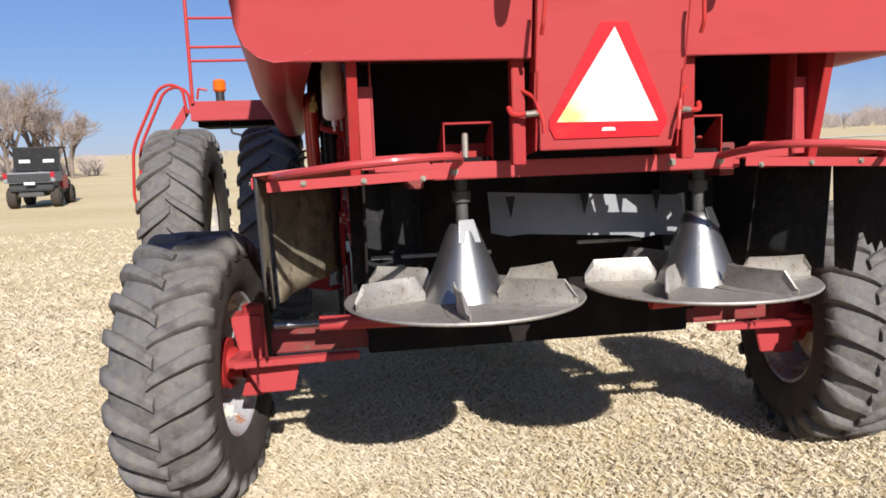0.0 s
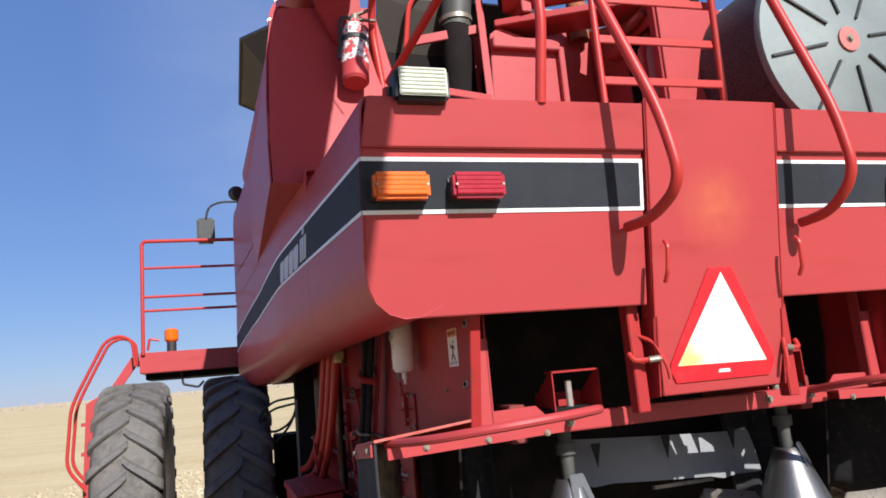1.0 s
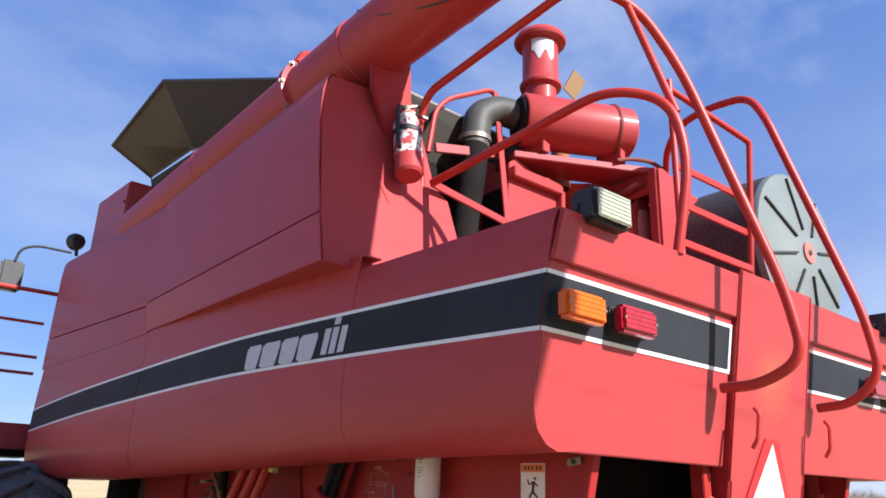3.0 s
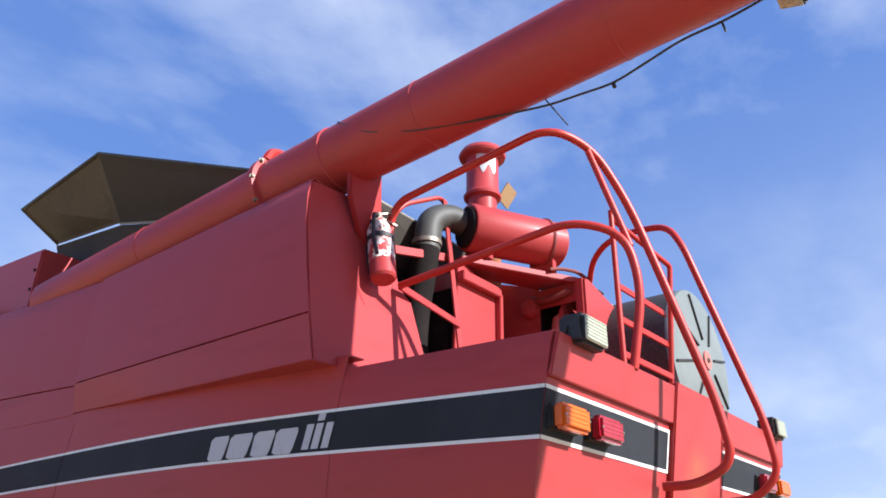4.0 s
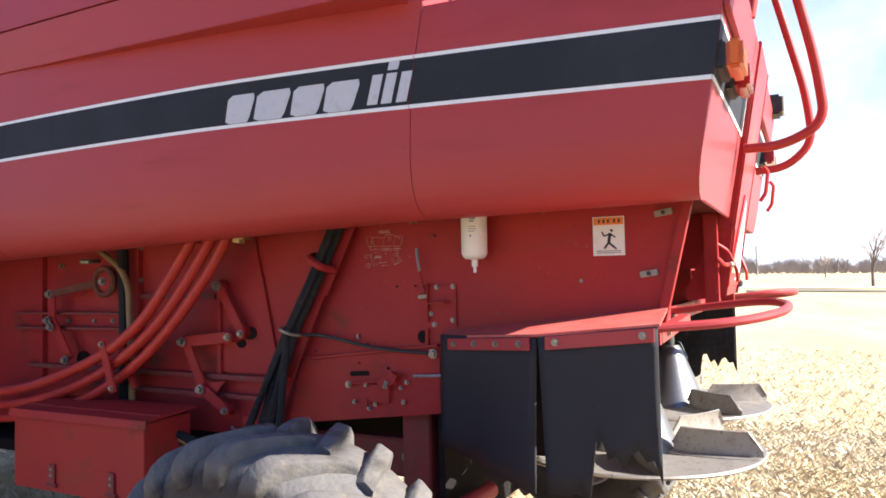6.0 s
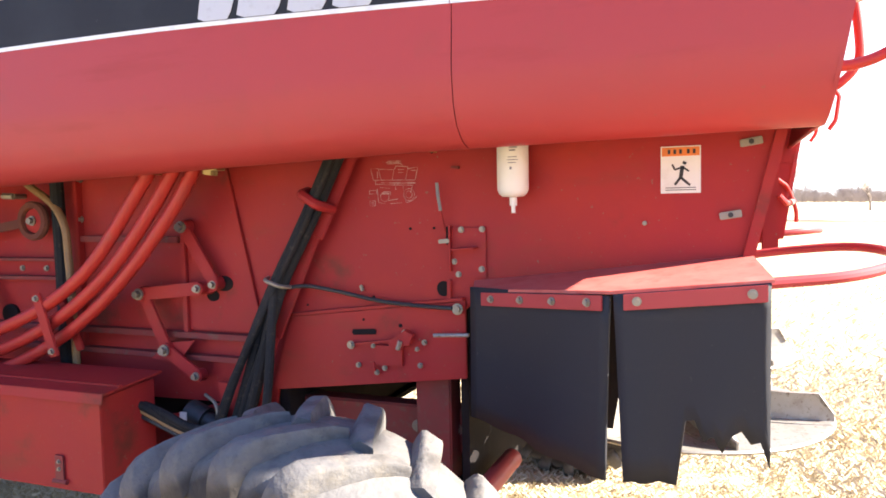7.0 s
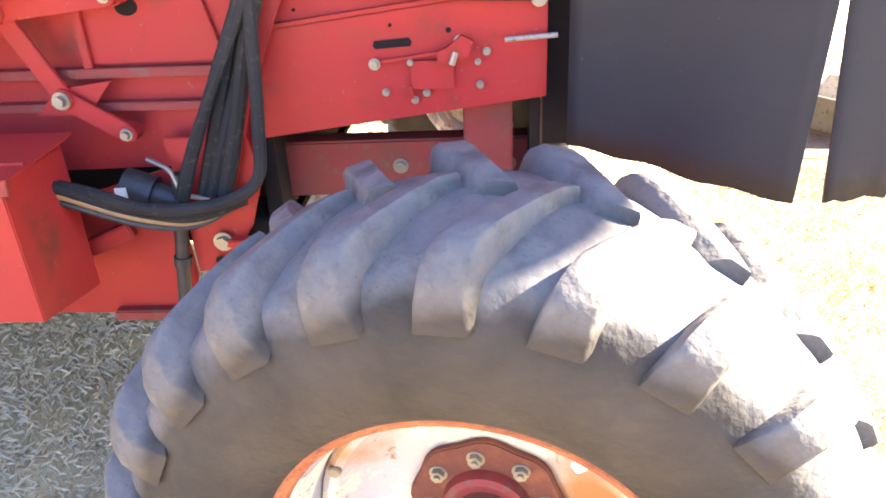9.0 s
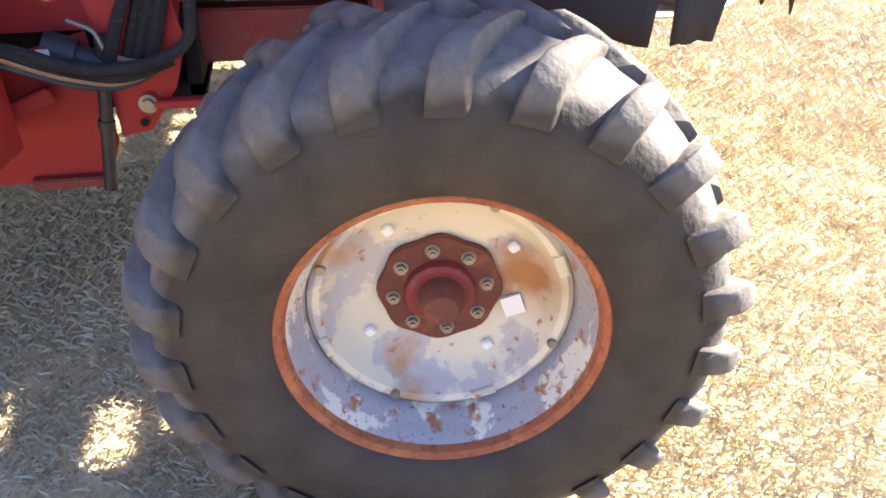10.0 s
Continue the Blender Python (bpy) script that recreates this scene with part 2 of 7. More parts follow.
DOOR_RED = stained("faded_door_paint", RED, (0.0, -0.075, 2.15), 0.16, (0.50, 0.13, 0.055), 1.0)
RUSTED_CREAM = stained("rust_bled_cream", CREAM, (0.01, -0.19, 0.035), 0.13, (0.33, 0.14, 0.045), 2.4)
PANEL_WHITE = stained("yellowed_reflector", EMBLEM_WHITE, (-0.13, -0.01, 1.65), 0.10, (0.72, 0.50, 0.18), 2.2)
SIDE_RUBBER = mat("dusty_flap_rubber", (0.024, 0.023, 0.026), 0.75, 0, [(4.0, 0.45, 0.8, (0.027, 0.025, 0.026)), ((2.0, 2.0, 12.0), 0.58, 0.75, (0.034, 0.031, 0.030)), (60.0, 0.68, 0.78, (0.07, 0.062, 0.05))], 0.12, 18.0, specular=0.3)
# dusty inner flap face, its tan also standing for sunlight falling on it
INNER_RUBBER = mat("dusty_sunlit_rubber", (0.12, 0.10, 0.07), 0.85, 0, [(3.0, 0.45, 0.65, (0.28, 0.23, 0.155)), (18.0, 0.5, 0.7, (0.06, 0.052, 0.042))], 0.2, 40.0)
TREAD = mat("worn_grey_tread", (0.11, 0.102, 0.097), 0.8, 0, [(3.0, 0.42, 0.72, (0.14, 0.128, 0.115)), (11.0, 0.5, 0.68, (0.075, 0.066, 0.058)), (24.0, 0.5, 0.75, (0.15, 0.13, 0.105)), (90.0, 0.6, 0.75, (0.07, 0.066, 0.063))], 0.45, 45.0, specular=0.4)


def tyre_rubber(name, r_low, r_high):
    """Tread rubber that turns into dark sidewall rubber towards the axle."""
    m = TREAD.copy()
    m.name = name
    n, l = m.node_tree.nodes, m.node_tree.links
    b = n["Principled BSDF"]
    old = b.inputs["Base Color"].links[0].from_socket
    co, flat, size, ns, add, span, mix, wall = [n.new("ShaderNode" + k) for k in ("TexCoord", "VectorMath", "VectorMath", "TexNoise", "Math", "MapRange", "MixRGB", "ValToRGB")]
    flat.operation, size.operation, add.operation = "MULTIPLY", "LENGTH", "MULTIPLY_ADD"
    flat.inputs[1].default_value = (0.0, 1.0, 1.0)
    ns.inputs["Scale"].default_value, ns.inputs["Detail"].default_value = 9.0, 6.0
    add.inputs[1].default_value = 0.07
    span.inputs["From Min"].default_value, span.inputs["From Max"].default_value = r_low + 0.035, r_high + 0.035
    wall.color_ramp.elements[0].position, wall.color_ramp.elements[0].color = 0.35, (0.027, 0.022, 0.018, 1)
    wall.color_ramp.elements[1].position, wall.color_ramp.elements[1].color = 0.72, (0.048, 0.039, 0.031, 1)
    l.new(co.outputs["Object"], flat.inputs[0])
    l.new(flat.outputs["Vector"], size.inputs[0])
    l.new(co.outputs["Object"], ns.inputs["Vector"])
    l.new(ns.outputs["Fac"], add.inputs[0])
    l.new(size.outputs["Value"], add.inputs[2])
    l.new(add.outputs["Value"], span.inputs["Value"])
    l.new(ns.outputs["Fac"], wall.inputs["Fac"])
    l.new(span.outputs["Result"], mix.inputs["Fac"])
    l.new(wall.outputs["Color"], mix.inputs["Color1"])
    l.new(old, mix.inputs["Color2"])
    l.new(mix.outputs["Color"], b.inputs["Base Color"])
    return m


REAR_RUBBER = tyre_rubber("worn_rear_tyre", 0.520, 0.555)
FRONT_RUBBER = tyre_rubber("worn_front_tyre", 0.76, 0.83)


# ---- mesh helpers ----
class Mesh:
    """Vertices and faces, gathered piece by piece."""

    def __init__(self):
        self.v, self.f = [], []

    def add(self, verts, faces):
        k = len(self.v)
        self.v += [tuple(p) for p in verts]
        self.f += [tuple(i + k for i in q) for q in faces]
        return self

    def box(self, x0, x1, y0, y1, z0, z1, m=None):
        p = [Vector((x, y, z)) for z in (z0, z1) for y in (y0, y1) for x in (x0, x1)]
        if m is not None:
            p = [m @ q for q in p]
        return self.add(p, [(0, 2, 3, 1), (4, 5, 7, 6), (0, 1, 5, 4), (2, 6, 7, 3), (0, 4, 6, 2), (1, 3, 7, 5)])

    def bar(self, p0, p1, w, h, up=(0, 0, 1)):
        """A flat bar from p0 to p1, w wide across and h thick along up."""
        a, b = Vector(p0), Vector(p1)
        d = (b - a).normalized()
        s = d.cross(Vector(up)).normalized()
        u = s.cross(d)
        p = [q + s * i * w / 2 + u * j * h / 2 for q in (a, b) for j in (-1, 1) for i in (-1, 1)]
        return self.add(p, [(0, 1, 3, 2), (4, 6, 7, 5), (0, 4, 5, 1), (2, 3, 7, 6), (0, 2, 6, 4), (1, 5, 7, 3)])

    def cyl(self, p0, p1, r0, r1=None, n=16, caps=True):
        r1 = r0 if r1 is None else r1
        a, b = Vector(p0), Vector(p1)
        d = (b - a).normalized()
        s = d.orthogonal().normalized()
        u = d.cross(s)
        ring = [s * math.cos(2 * math.pi * i / n) + u * math.sin(2 * math.pi * i / n) for i in range(n)]
        p = [a + q * r0 for q in ring] + [b + q * r1 for q in ring]
        f = [(i, (i + 1) % n, n + (i + 1) % n, n + i) for i in range(n)]
        if caps:
            f += [tuple(range(n - 1, -1, -1)), tuple(range(n, 2 * n))]
        return self.add(p, f)

    def tube(self, pts, r, n=10, bend=0.0):
        """A round tube along a line of points, its corners rounded by bend metres."""
        pts = [Vector(p) for p in pts]
        line = [pts[0]]
        for i in range(1, len(pts) - 1):
            a, b, c = pts[i - 1], pts[i], pts[i + 1]
            cut = min(bend, (a - b).length * 0.48, (c - b).length * 0.48)
            if cut < 1e-4:
                line.append(b)
                continue
            s, e = b + (a - b).normalized() * cut, b + (c - b).normalized() * cut
            line += [s * (1 - k) ** 2 + b * 2 * k * (1 - k) + e * k * k for k in (0, 0.17, 0.33, 0.5, 0.67, 0.83, 1)]
        line.append(pts[-1])
        rings, side = [], None
        for i, p in enumerate(line):
            d = (line[min(i + 1, len(line) - 1)] - line[max(i - 1, 0)]).normalized()
            side = d.orthogonal().normalized() if side is None else (side - d * side.dot(d)).normalized()
            u = d.cross(side)
            rings.append([p + (side * math.cos(2 * math.pi * k / n) + u * math.sin(2 * math.pi * k / n)) * r for k in range(n)])
        m = len(rings)
        f = [(j * n + k, j * n + (k + 1) % n, (j + 1) * n + (k + 1) % n, (j + 1) * n + k) for j in range(m - 1) for k in range(n)]
        f += [tuple(range(n - 1, -1, -1)), tuple(range((m - 1) * n, m * n))]
        return self.add([q for ring in rings for q in ring], f)

    def lathe(self, profile, origin, axis, n=32, closed=False):
        """Turn (radius, height) pairs about an axis through origin."""
        o, d = Vector(origin), Vector(axis).normalized()
        s = d.orthogonal().normalized()
        u = d.cross(s)
        m = len(profile)
        p = [o + d * h + (s * math.cos(2 * math.pi * i / n) + u * math.sin(2 * math.pi * i / n)) * r for i in range(n) for r, h in profile]
        f = []
        for i in range(n):
            for j in range(m if closed else m - 1):
                k = (j + 1) % m
                f.append((i * m + j, ((i + 1) % n) * m + j, ((i + 1) % n) * m + k, i * m + k))
        return self.add(p, f)

    def prism(self, poly, place, depth):
        """poly: pairs (a, b); place(a, b) gives the point; depth: the vector through which it is thickened."""
        a = [Vector(place(*q)) for q in poly]
        d, n = Vector(depth), len(poly)
        return self.add(a + [q + d for q in a], [tuple(range(n)), tuple(range(2 * n - 1, n - 1, -1))] + [(i, n + i, n + (i + 1) % n, (i + 1) % n) for i in range(n)])

    def sheet(self, rows):
        """A grid of points, row by row."""
        m, n = len(rows), len(rows[0])
        return self.add([q for r in rows for q in r], [(j * n + i, j * n + i + 1, (j + 1) * n + i + 1, (j + 1) * n + i) for j in range(m - 1) for i in range(n - 1)])


SHELL = 0.5


def part(name, mesh, material, parent=None, label="", bevel=0.0, smooth=35, solid=0.0):
    """Link a gathered mesh as one object under a thing or a part."""
    data = bpy.data.meshes.new(name)
    bm = bmesh.new()
    vs = [bm.verts.new(p) for p in mesh.v]
    for q in mesh.f:
        if len(set(q)) > 2:
            try:
                bm.faces.new([vs[i] for i in q])
            except ValueError:
                pass
    bmesh.ops.remove_doubles(bm, verts=bm.verts, dist=0.0003)
    bmesh.ops.recalc_face_normals(bm, faces=bm.faces)
    if bevel:
        sharp = [e for e in bm.edges if len(e.link_faces) == 2 and e.calc_face_angle(0) > radians(28)]
        bmesh.ops.bevel(bm, geom=sharp, offset=bevel, segments=2, affect="EDGES", clamp_overlap=True)
    if solid:
        bm.normal_update()
        ways = [v.normal.copy() for v in bm.verts]
        for v, way in zip(bm.verts, ways):
            v.co += way * solid * SHELL
        bmesh.ops.solidify(bm, geom=bm.faces[:], thickness=solid)
        bmesh.ops.recalc_face_normals(bm, faces=bm.faces)
    bm.to_mesh(data)
    bm.free()
    data.materials.append(material)
    if smooth:
        data.polygons.foreach_set("use_smooth", [True] * len(data.polygons))
        data.set_sharp_from_angle(angle=radians(smooth))
    ob = new(name, data)
    if parent is not None:
        ob.parent = parent
    if label:
        tagged(ob, label)
    return ob


def thing(name, label, category, group="", place=None):
    ob = new(name)
    ob.empty_display_size = 0.2
    if place is not None:
        ob.matrix_world = place
    return tagged(ob, label, category, group)


def bolt(parent, p, axis, r=0.012, h=0.012, material=None):
    a = Vector(p)
    d = Vector(axis).normalized()
    g = Mesh()
    g.cyl(a, a + d * h * 0.3, r * 1.5, n=12)
    g.cyl(a + d * h * 0.3, a + d * h, r, n=6)
    return part("bolt", g, material or ZINC, parent, smooth=0)


# ---- ground ----
def rise(x, y):
    """The lie of the field: level under the machine, then tilting gently away."""
    r = math.hypot(x + 1, y - 2)
    k = min(1.0, max(0.0, (r - 5) / 14))
    k = k * k * (3 - 2 * k)
    az = math.degrees(math.atan2(x + 1, y + 2))
    swell = 0.009 * math.exp(-((az - 42) / 16) ** 2)
    return k * (0.002 * x + 0.0125 * y + swell * r) + 0.012 * noise.noise((x * 0.35, y * 0.35, 0)) * min(1, r / 8)


DRY = mat("dry_grass_ground", (0.551, 0.439, 0.252), 0.95, 0, [((0.10, 0.35, 1.0), 0.45, 0.62, (0.428, 0.310, 0.150)), ((0.5, 1.6, 1.0), 0.48, 0.66, (0.452, 0.351, 0.189)), (9.0, 0.48, 0.68, (0.612, 0.491, 0.290)), (45.0, 0.46, 0.66, (0.428, 0.328, 0.179)), (160.0, 0.5, 0.7, (0.649, 0.532, 0.325))], 0.5, 60.0, specular=0.08)
BLADE = mat("dry_grass_blades", (0.58, 0.495, 0.36), 0.9, 0, [(1.1, 0.44, 0.66, (0.46, 0.375, 0.25)), (0.5, 0.5, 0.7, (0.56, 0.45, 0.285)), (12.0, 0.5, 0.7, (0.61, 0.53, 0.405))], island=0.1, specular=0.08)
g = Mesh()
radii = [0, 0.6, 1.2, 1.8, 2.4, 3, 3.6, 4.2, 5, 6, 7.2, 8.6, 10, 12, 15, 19, 24, 30, 40, 55, 80, 120, 180, 280, 450, 800, 1500, 3000]
turns = 96
g.v = [(-1 + r * math.cos(2 * math.pi * i / turns), 1 + r * math.sin(2 * math.pi * i / turns), rise(-1 + r * math.cos(2 * math.pi * i / turns), 1 + r * math.sin(2 * math.pi * i / turns))) for r in radii[1:] for i in range(turns)]
g.v.append((-1, 1, rise(-1, 1)))
mid = len(g.v) - 1
g.f = [(i, (i + 1) % turns, mid) for i in range(turns)]
for j in range(len(radii) - 2):
    g.f += [(j * turns + i, (j + 1) * turns + i, (j + 1) * turns + (i + 1) % turns, j * turns + (i + 1) % turns) for i in range(turns)]
ground = tagged(part("ground", g, DRY, smooth=180), "dry straw-coloured mown field grass reaching the horizon", "ground", kind="structure")


def blades(name, count, spot, size, material, seed, label):
    """Many single bent grass blades, each a narrow pair of triangles."""
    rng = np.random.default_rng(seed)
    xy = spot(rng, count)
    a = rng.uniform(0, 2 * math.pi, count)
    h = rng.uniform(size[0], size[1], count)
    w = rng.uniform(0.0005, 0.0010, count) * (size[1] / 0.06) ** 0.5
    lean = rng.uniform(0.2, 1.5, count) * h
    z = np.array([rise(x, y) for x, y in xy]) - 0.004
    ca, sa = np.cos(a), np.sin(a)
    v = np.empty((count, 4, 3))
    v[:, 0] = np.stack([xy[:, 0] - sa * w, xy[:, 1] + ca * w, z], 1)
    v[:, 1] = np.stack([xy[:, 0] + sa * w, xy[:, 1] - ca * w, z], 1)
    v[:, 2] = np.stack([xy[:, 0] + ca * lean * 0.4 + sa * w * 0.7, xy[:, 1] + sa * lean * 0.4 - ca * w * 0.7, z + h * 0.65], 1)
    v[:, 3] = np.stack([xy[:, 0] + ca * lean, xy[:, 1] + sa * lean, z + h * 0.9], 1)
    k = np.arange(count)[:, None] * 4
    f = np.concatenate([k + np.array([[0, 1, 2]]), k + np.array([[0, 2, 3]])], 1).reshape(-1, 3)
    data = bpy.data.meshes.new(name)
    data.vertices.add(count * 4)
    data.vertices.foreach_set("co", v.reshape(-1))
    data.loops.add(len(f) * 3)
    data.loops.foreach_set("vertex_index", f.reshape(-1).astype(np.int32))
    data.polygons.add(len(f))
    data.polygons.foreach_set("loop_start", np.arange(len(f), dtype=np.int32) * 3)
    data.update(calc_edges=True)
    data.materials.append(material)
    return tagged(new(name, data), label, "grass", kind="stuff")


def near_spot(rng, n):
    k = n // 12 + 1
    r = 6.5 * rng.uniform(0, 1, k) ** 0.62
    a = rng.uniform(0, 2 * math.pi, k)
    c = np.stack([-1.2 + r * np.cos(a), 1.0 + r * np.sin(a)], 1)
    return np.repeat(c, 12, 0)[:n] + rng.normal(0, 0.045, (n, 2))


def mid_spot(rng, n):
    r = 3.0 * (14.0 / 3.0) ** rng.uniform(0, 1, n) ** 0.75
    a = rng.uniform(0, 2 * math.pi, n)
    return np.stack([-1 + r * np.cos(a), 1.5 + r * np.sin(a)], 1)


blades("near_grass", 780000, near_spot, (0.010, 0.044), BLADE, 3, "short dry tan grass blades round the machine")
blades("field_grass", 160000, mid_spot, (0.025, 0.085), BLADE, 4, "dry tan field grass further off")

# ---- the combine harvester ----
combine = thing("combine_harvester", "faded red combine harvester with black side stripe, parked on dry grass", "combine harvester")


def side_x(y):
    return 1.197 + 0.066 * min(max(y, 0.0), 1.6) + 0.025 * min(max(y - 1.6, 0.0), 1.3) + 0.05 * max(y - 2.9, 0.0)


def shear(z):
    """How far the panel edges lean back with height."""
    return 0.01 - (z - 1.845) * 0.17


SIDE = [(0.24, 1.885), (0.17, 1.85), (0.115, 1.847), (0.07, 1.862), (0.032, 1.895), (0.01, 1.945), (0.0, 2.02), (0.0, 2.20), (0.0, 2.335), (0.003, 2.45), (0.006, 2.52)]


def stripe_rise(y):
    return 0.026 * y - 0.0107 * max(0.0, y - 0.5) ** 2


def seam(z):
    """The panel joints stand upright low down and lean back above the stripe."""
    return 0.012 - 0.16 * max(0.0, z - 2.17)


def hood_side(name, sgn, y0, y1, top, label, lean=0.025):
    prof = SIDE[:-1] + [(lean, top)]
    rows = []
    for k in range(13):
        t = k / 12
        rows.append([])
        for d, z in prof:
            back = shear(z) if y0 == 0.0 else seam(z)
            y = y0 + (y1 - y0) * t + back * (1 - t) + seam(z) * t
            low = (0.02 * min(max(y, 0.0), 1.0) + 0.035 * max(0.0, min(y, 3.5) - 1.0)) * min(1.0, max(0.0, (2.15 - z) / 0.2))
            rows[-1].append((sgn * (side_x(y0 + (y1 - y0) * t) - d), y, z - low))
        xt, yt, zt = rows[-1][-1]
        rows[-1].append((xt - sgn * 0.02, yt, zt + 0.004))
        rows[-1].append((xt - sgn * 0.09, yt, zt + 0.004))
    return part(name, Mesh().sheet(rows), RED, combine, label, solid=0.006)


for sgn in (-1, 1):
    hood_side("hood_side_panel", sgn, 0.0, 0.8262, 2.484, "faded red rounded side sheet of the rear hood", 0.012)
    hood_side("hood_side_panel", sgn, 0.8288, 2.835, 2.535, "faded red side sheet with rolled lower edge", 0.0)
    hood_side("hood_side_panel", sgn, 2.841, 4.94, 2.535, "faded red side sheet with rolled lower edge", 0.004)

# red lining behind the panel joints
for sgn in (-1, 1):
    for y0 in (0.8275, 2.838):
        rows = [[(sgn * (side_x(y0) - d - 0.007), y0 + seam(z) + e, z - 0.012) for d, z in SIDE[4:-1]] for e in (-0.03, 0.03)]
        part("joint_lining", Mesh().sheet(rows), RED_DARK, combine)

# stripe on the sides, in three lengths, each a black band between two pale lines
for sgn in (-1, 1):
    for y0, y1 in ((0.0, 0.8262), (0.8288, 2.835), (2.841, 4.94)):
        for nm, za, zb, mt in (("black_stripe", 2.159, 2.301, BLACK_STRIPE), ("white_line", 2.147, 2.159, WHITE_STRIPE), ("white_line", 2.301, 2.313, WHITE_STRIPE)):
            m = Mesh()
            rows = []
            for k in range(13):
                y = y0 + (y1 - y0) * k / 12
                back = (shear(za) if y0 == 0.0 else seam(za)) * (1 - k / 12) + seam(za) * k / 12
                back2 = (shear(zb) if y0 == 0.0 else seam(zb)) * (1 - k / 12) + seam(zb) * k / 12
                rows.append([(sgn * (side_x(y) + 0.005), y + back, za + stripe_rise(y)), (sgn * (side_x(y) + 0.005), y + back2, zb + stripe_rise(y))])
            part(nm, m.sheet(rows), mt, combine, solid=0.002)

# maker's mark on the left stripe as plain slanted blocks
m = Mesh()


def on_stripe(a, b):
    return (-(side_x(a) + 0.0065), a, b + stripe_rise(a))


for y0, y1 in ((1.545, 1.432), (1.425, 1.285), (1.275, 1.153), (1.147, 1.022)):
    w = y0 - y1
    m.prism([(y0, 2.168), (y0 - w * 0.16, 2.160), (y0 - w * 0.80, 2.160), (y0 - w * 0.90, 2.178), (y1 - 0.012, 2.242), (y1 - 0.008, 2.258), (y0 - w * 0.30, 2.258), (y0 - w * 0.12, 2.244)], on_stripe, (-0.0015, 0, 0))
for y0, top in ((0.985, 2.264), (0.935, 2.264), (0.882, 2.264)):
    m.prism([(y0, 2.170), (y0 - 0.036, 2.170), (y0 - 0.060, top), (y0 - 0.024, top)], on_stripe, (-0.0015, 0, 0))
m.prism([(0.909, 2.274), (0.873, 2.274), (0.865, 2.302), (0.901, 2.302)], on_stripe, (-0.0015, 0, 0))
part("maker_mark", m, GREY_MARK, combine, "pale grey plain marks on the black stripe", smooth=0)


# rear hood halves
def rear_y(z):
    return shear(z)


def rear_half(sgn):
    outer, inner = 1.195, 0.2655
    arc = [(outer - 0.13 + 0.13 * math.cos(a), 1.975 + 0.13 * math.sin(a)) for a in [radians(-90 + 10 * k) for k in range(10)]]
    poly = [(inner, 1.843)] + arc + [(outer, 2.335), (outer - 0.02, 2.480), (inner, 2.486)]
    m = Mesh()
    m.prism(poly, lambda a, b: (sgn * a, rear_y(b), b), (0, 0.012, 0))
    part("rear_hood_panel", m, RED, combine, "faded red sunlit rear hood panel with rounded lower corner", bevel=0.003)
    m = Mesh()
    m.prism([(inner, 2.338), (outer + 0.004, 2.338), (outer - 0.016, 2.482), (inner, 2.488)], lambda a, b: (sgn * a, rear_y(b) - 0.018, b), (0, 0.016, 0))
    part("hood_top_band", m, RED, combine, bevel=0.003)
    m = Mesh()
    m.prism([(inner + 0.012, 2.159), (outer + 0.004, 2.159), (outer + 0.004, 2.301), (inner + 0.012, 2.301)], lambda a, b: (sgn * a, rear_y(b) - 0.003, b), (0, 0.002, 0))
    part("black_stripe", m, BLACK_STRIPE, combine, smooth=0)
    m = Mesh()
    for poly in ([(inner, 2.147), (outer + 0.004, 2.147), (outer + 0.004, 2.159), (inner, 2.159)], [(inner, 2.301), (outer + 0.004, 2.301), (outer + 0.004, 2.313), (inner, 2.313)], [(inner, 2.159), (inner + 0.012, 2.159), (inner + 0.012, 2.301), (inner, 2.301)]):
        m.prism(poly, lambda a, b: (sgn * a, rear_y(b) - 0.003, b), (0, 0.002, 0))
    part("white_line", m, WHITE_STRIPE, combine, smooth=0)
    # tail lamps
    for nm, x0, x1, mt in (("amber_lamp", 1.005, 1.178, AMBER), ("red_lamp", 0.77, 0.94, RED_LENS)):
        m = Mesh()
        m.box(sgn * x0, sgn * x1, -0.075, -0.04, 2.180, 2.256)
        base = part(nm, m, BLACK, combine, "ribbed tail lamp in a dark housing", bevel=0.006)
        m = Mesh()
        m.box(sgn * (x0 + 0.003), sgn * (x1 - 0.003), -0.118, -0.075, 2.178, 2.258)
        lens = part("lens", m, mt, base, bevel=0.010)
        for k in range(5):
            z = 2.191 + k * 0.0135
            part("lens_rib", Mesh().cyl((sgn * (x0 + 0.014), -0.1175, z), (sgn * (x1 - 0.014), -0.1175, z), 0.0022, n=8), mt, lens)
        for x in (x0 + 0.012, x1 - 0.012):
            part("screw", Mesh().cyl((sgn * x, -0.12, 2.218), (sgn * x, -0.117, 2.218), 0.004, n=8), ZINC, lens)
    # work lamp on the hood's top corner
    cx = sgn * 1.018
    m = Mesh()
    lamp_m = pose(cx, -0.115, 2.512, 0, 0, 0)
    m.box(-0.082, 0.082, -0.045, 0.05, -0.052, 0.052, lamp_m)
    lamp = part("work_lamp", m, BLACK, combine, "square work lamp with ribbed glass in black housing", bevel=0.012)
    m = Mesh()
    m.box(-0.072, 0.072, -0.053, -0.046, -0.043, 0.043, lamp_m)
    glass = part("lamp_glass", m, CLEAR_LENS, lamp, bevel=0.003)
    for k in range(7):
        z = 2.512 - 0.036 + k * 0.012
        part("lens_rib", Mesh().cyl((cx - 0.066, -0.168, z), (cx + 0.066, -0.168, z), 0.003, n=6), CLEAR_LENS, glass)
    m = Mesh()
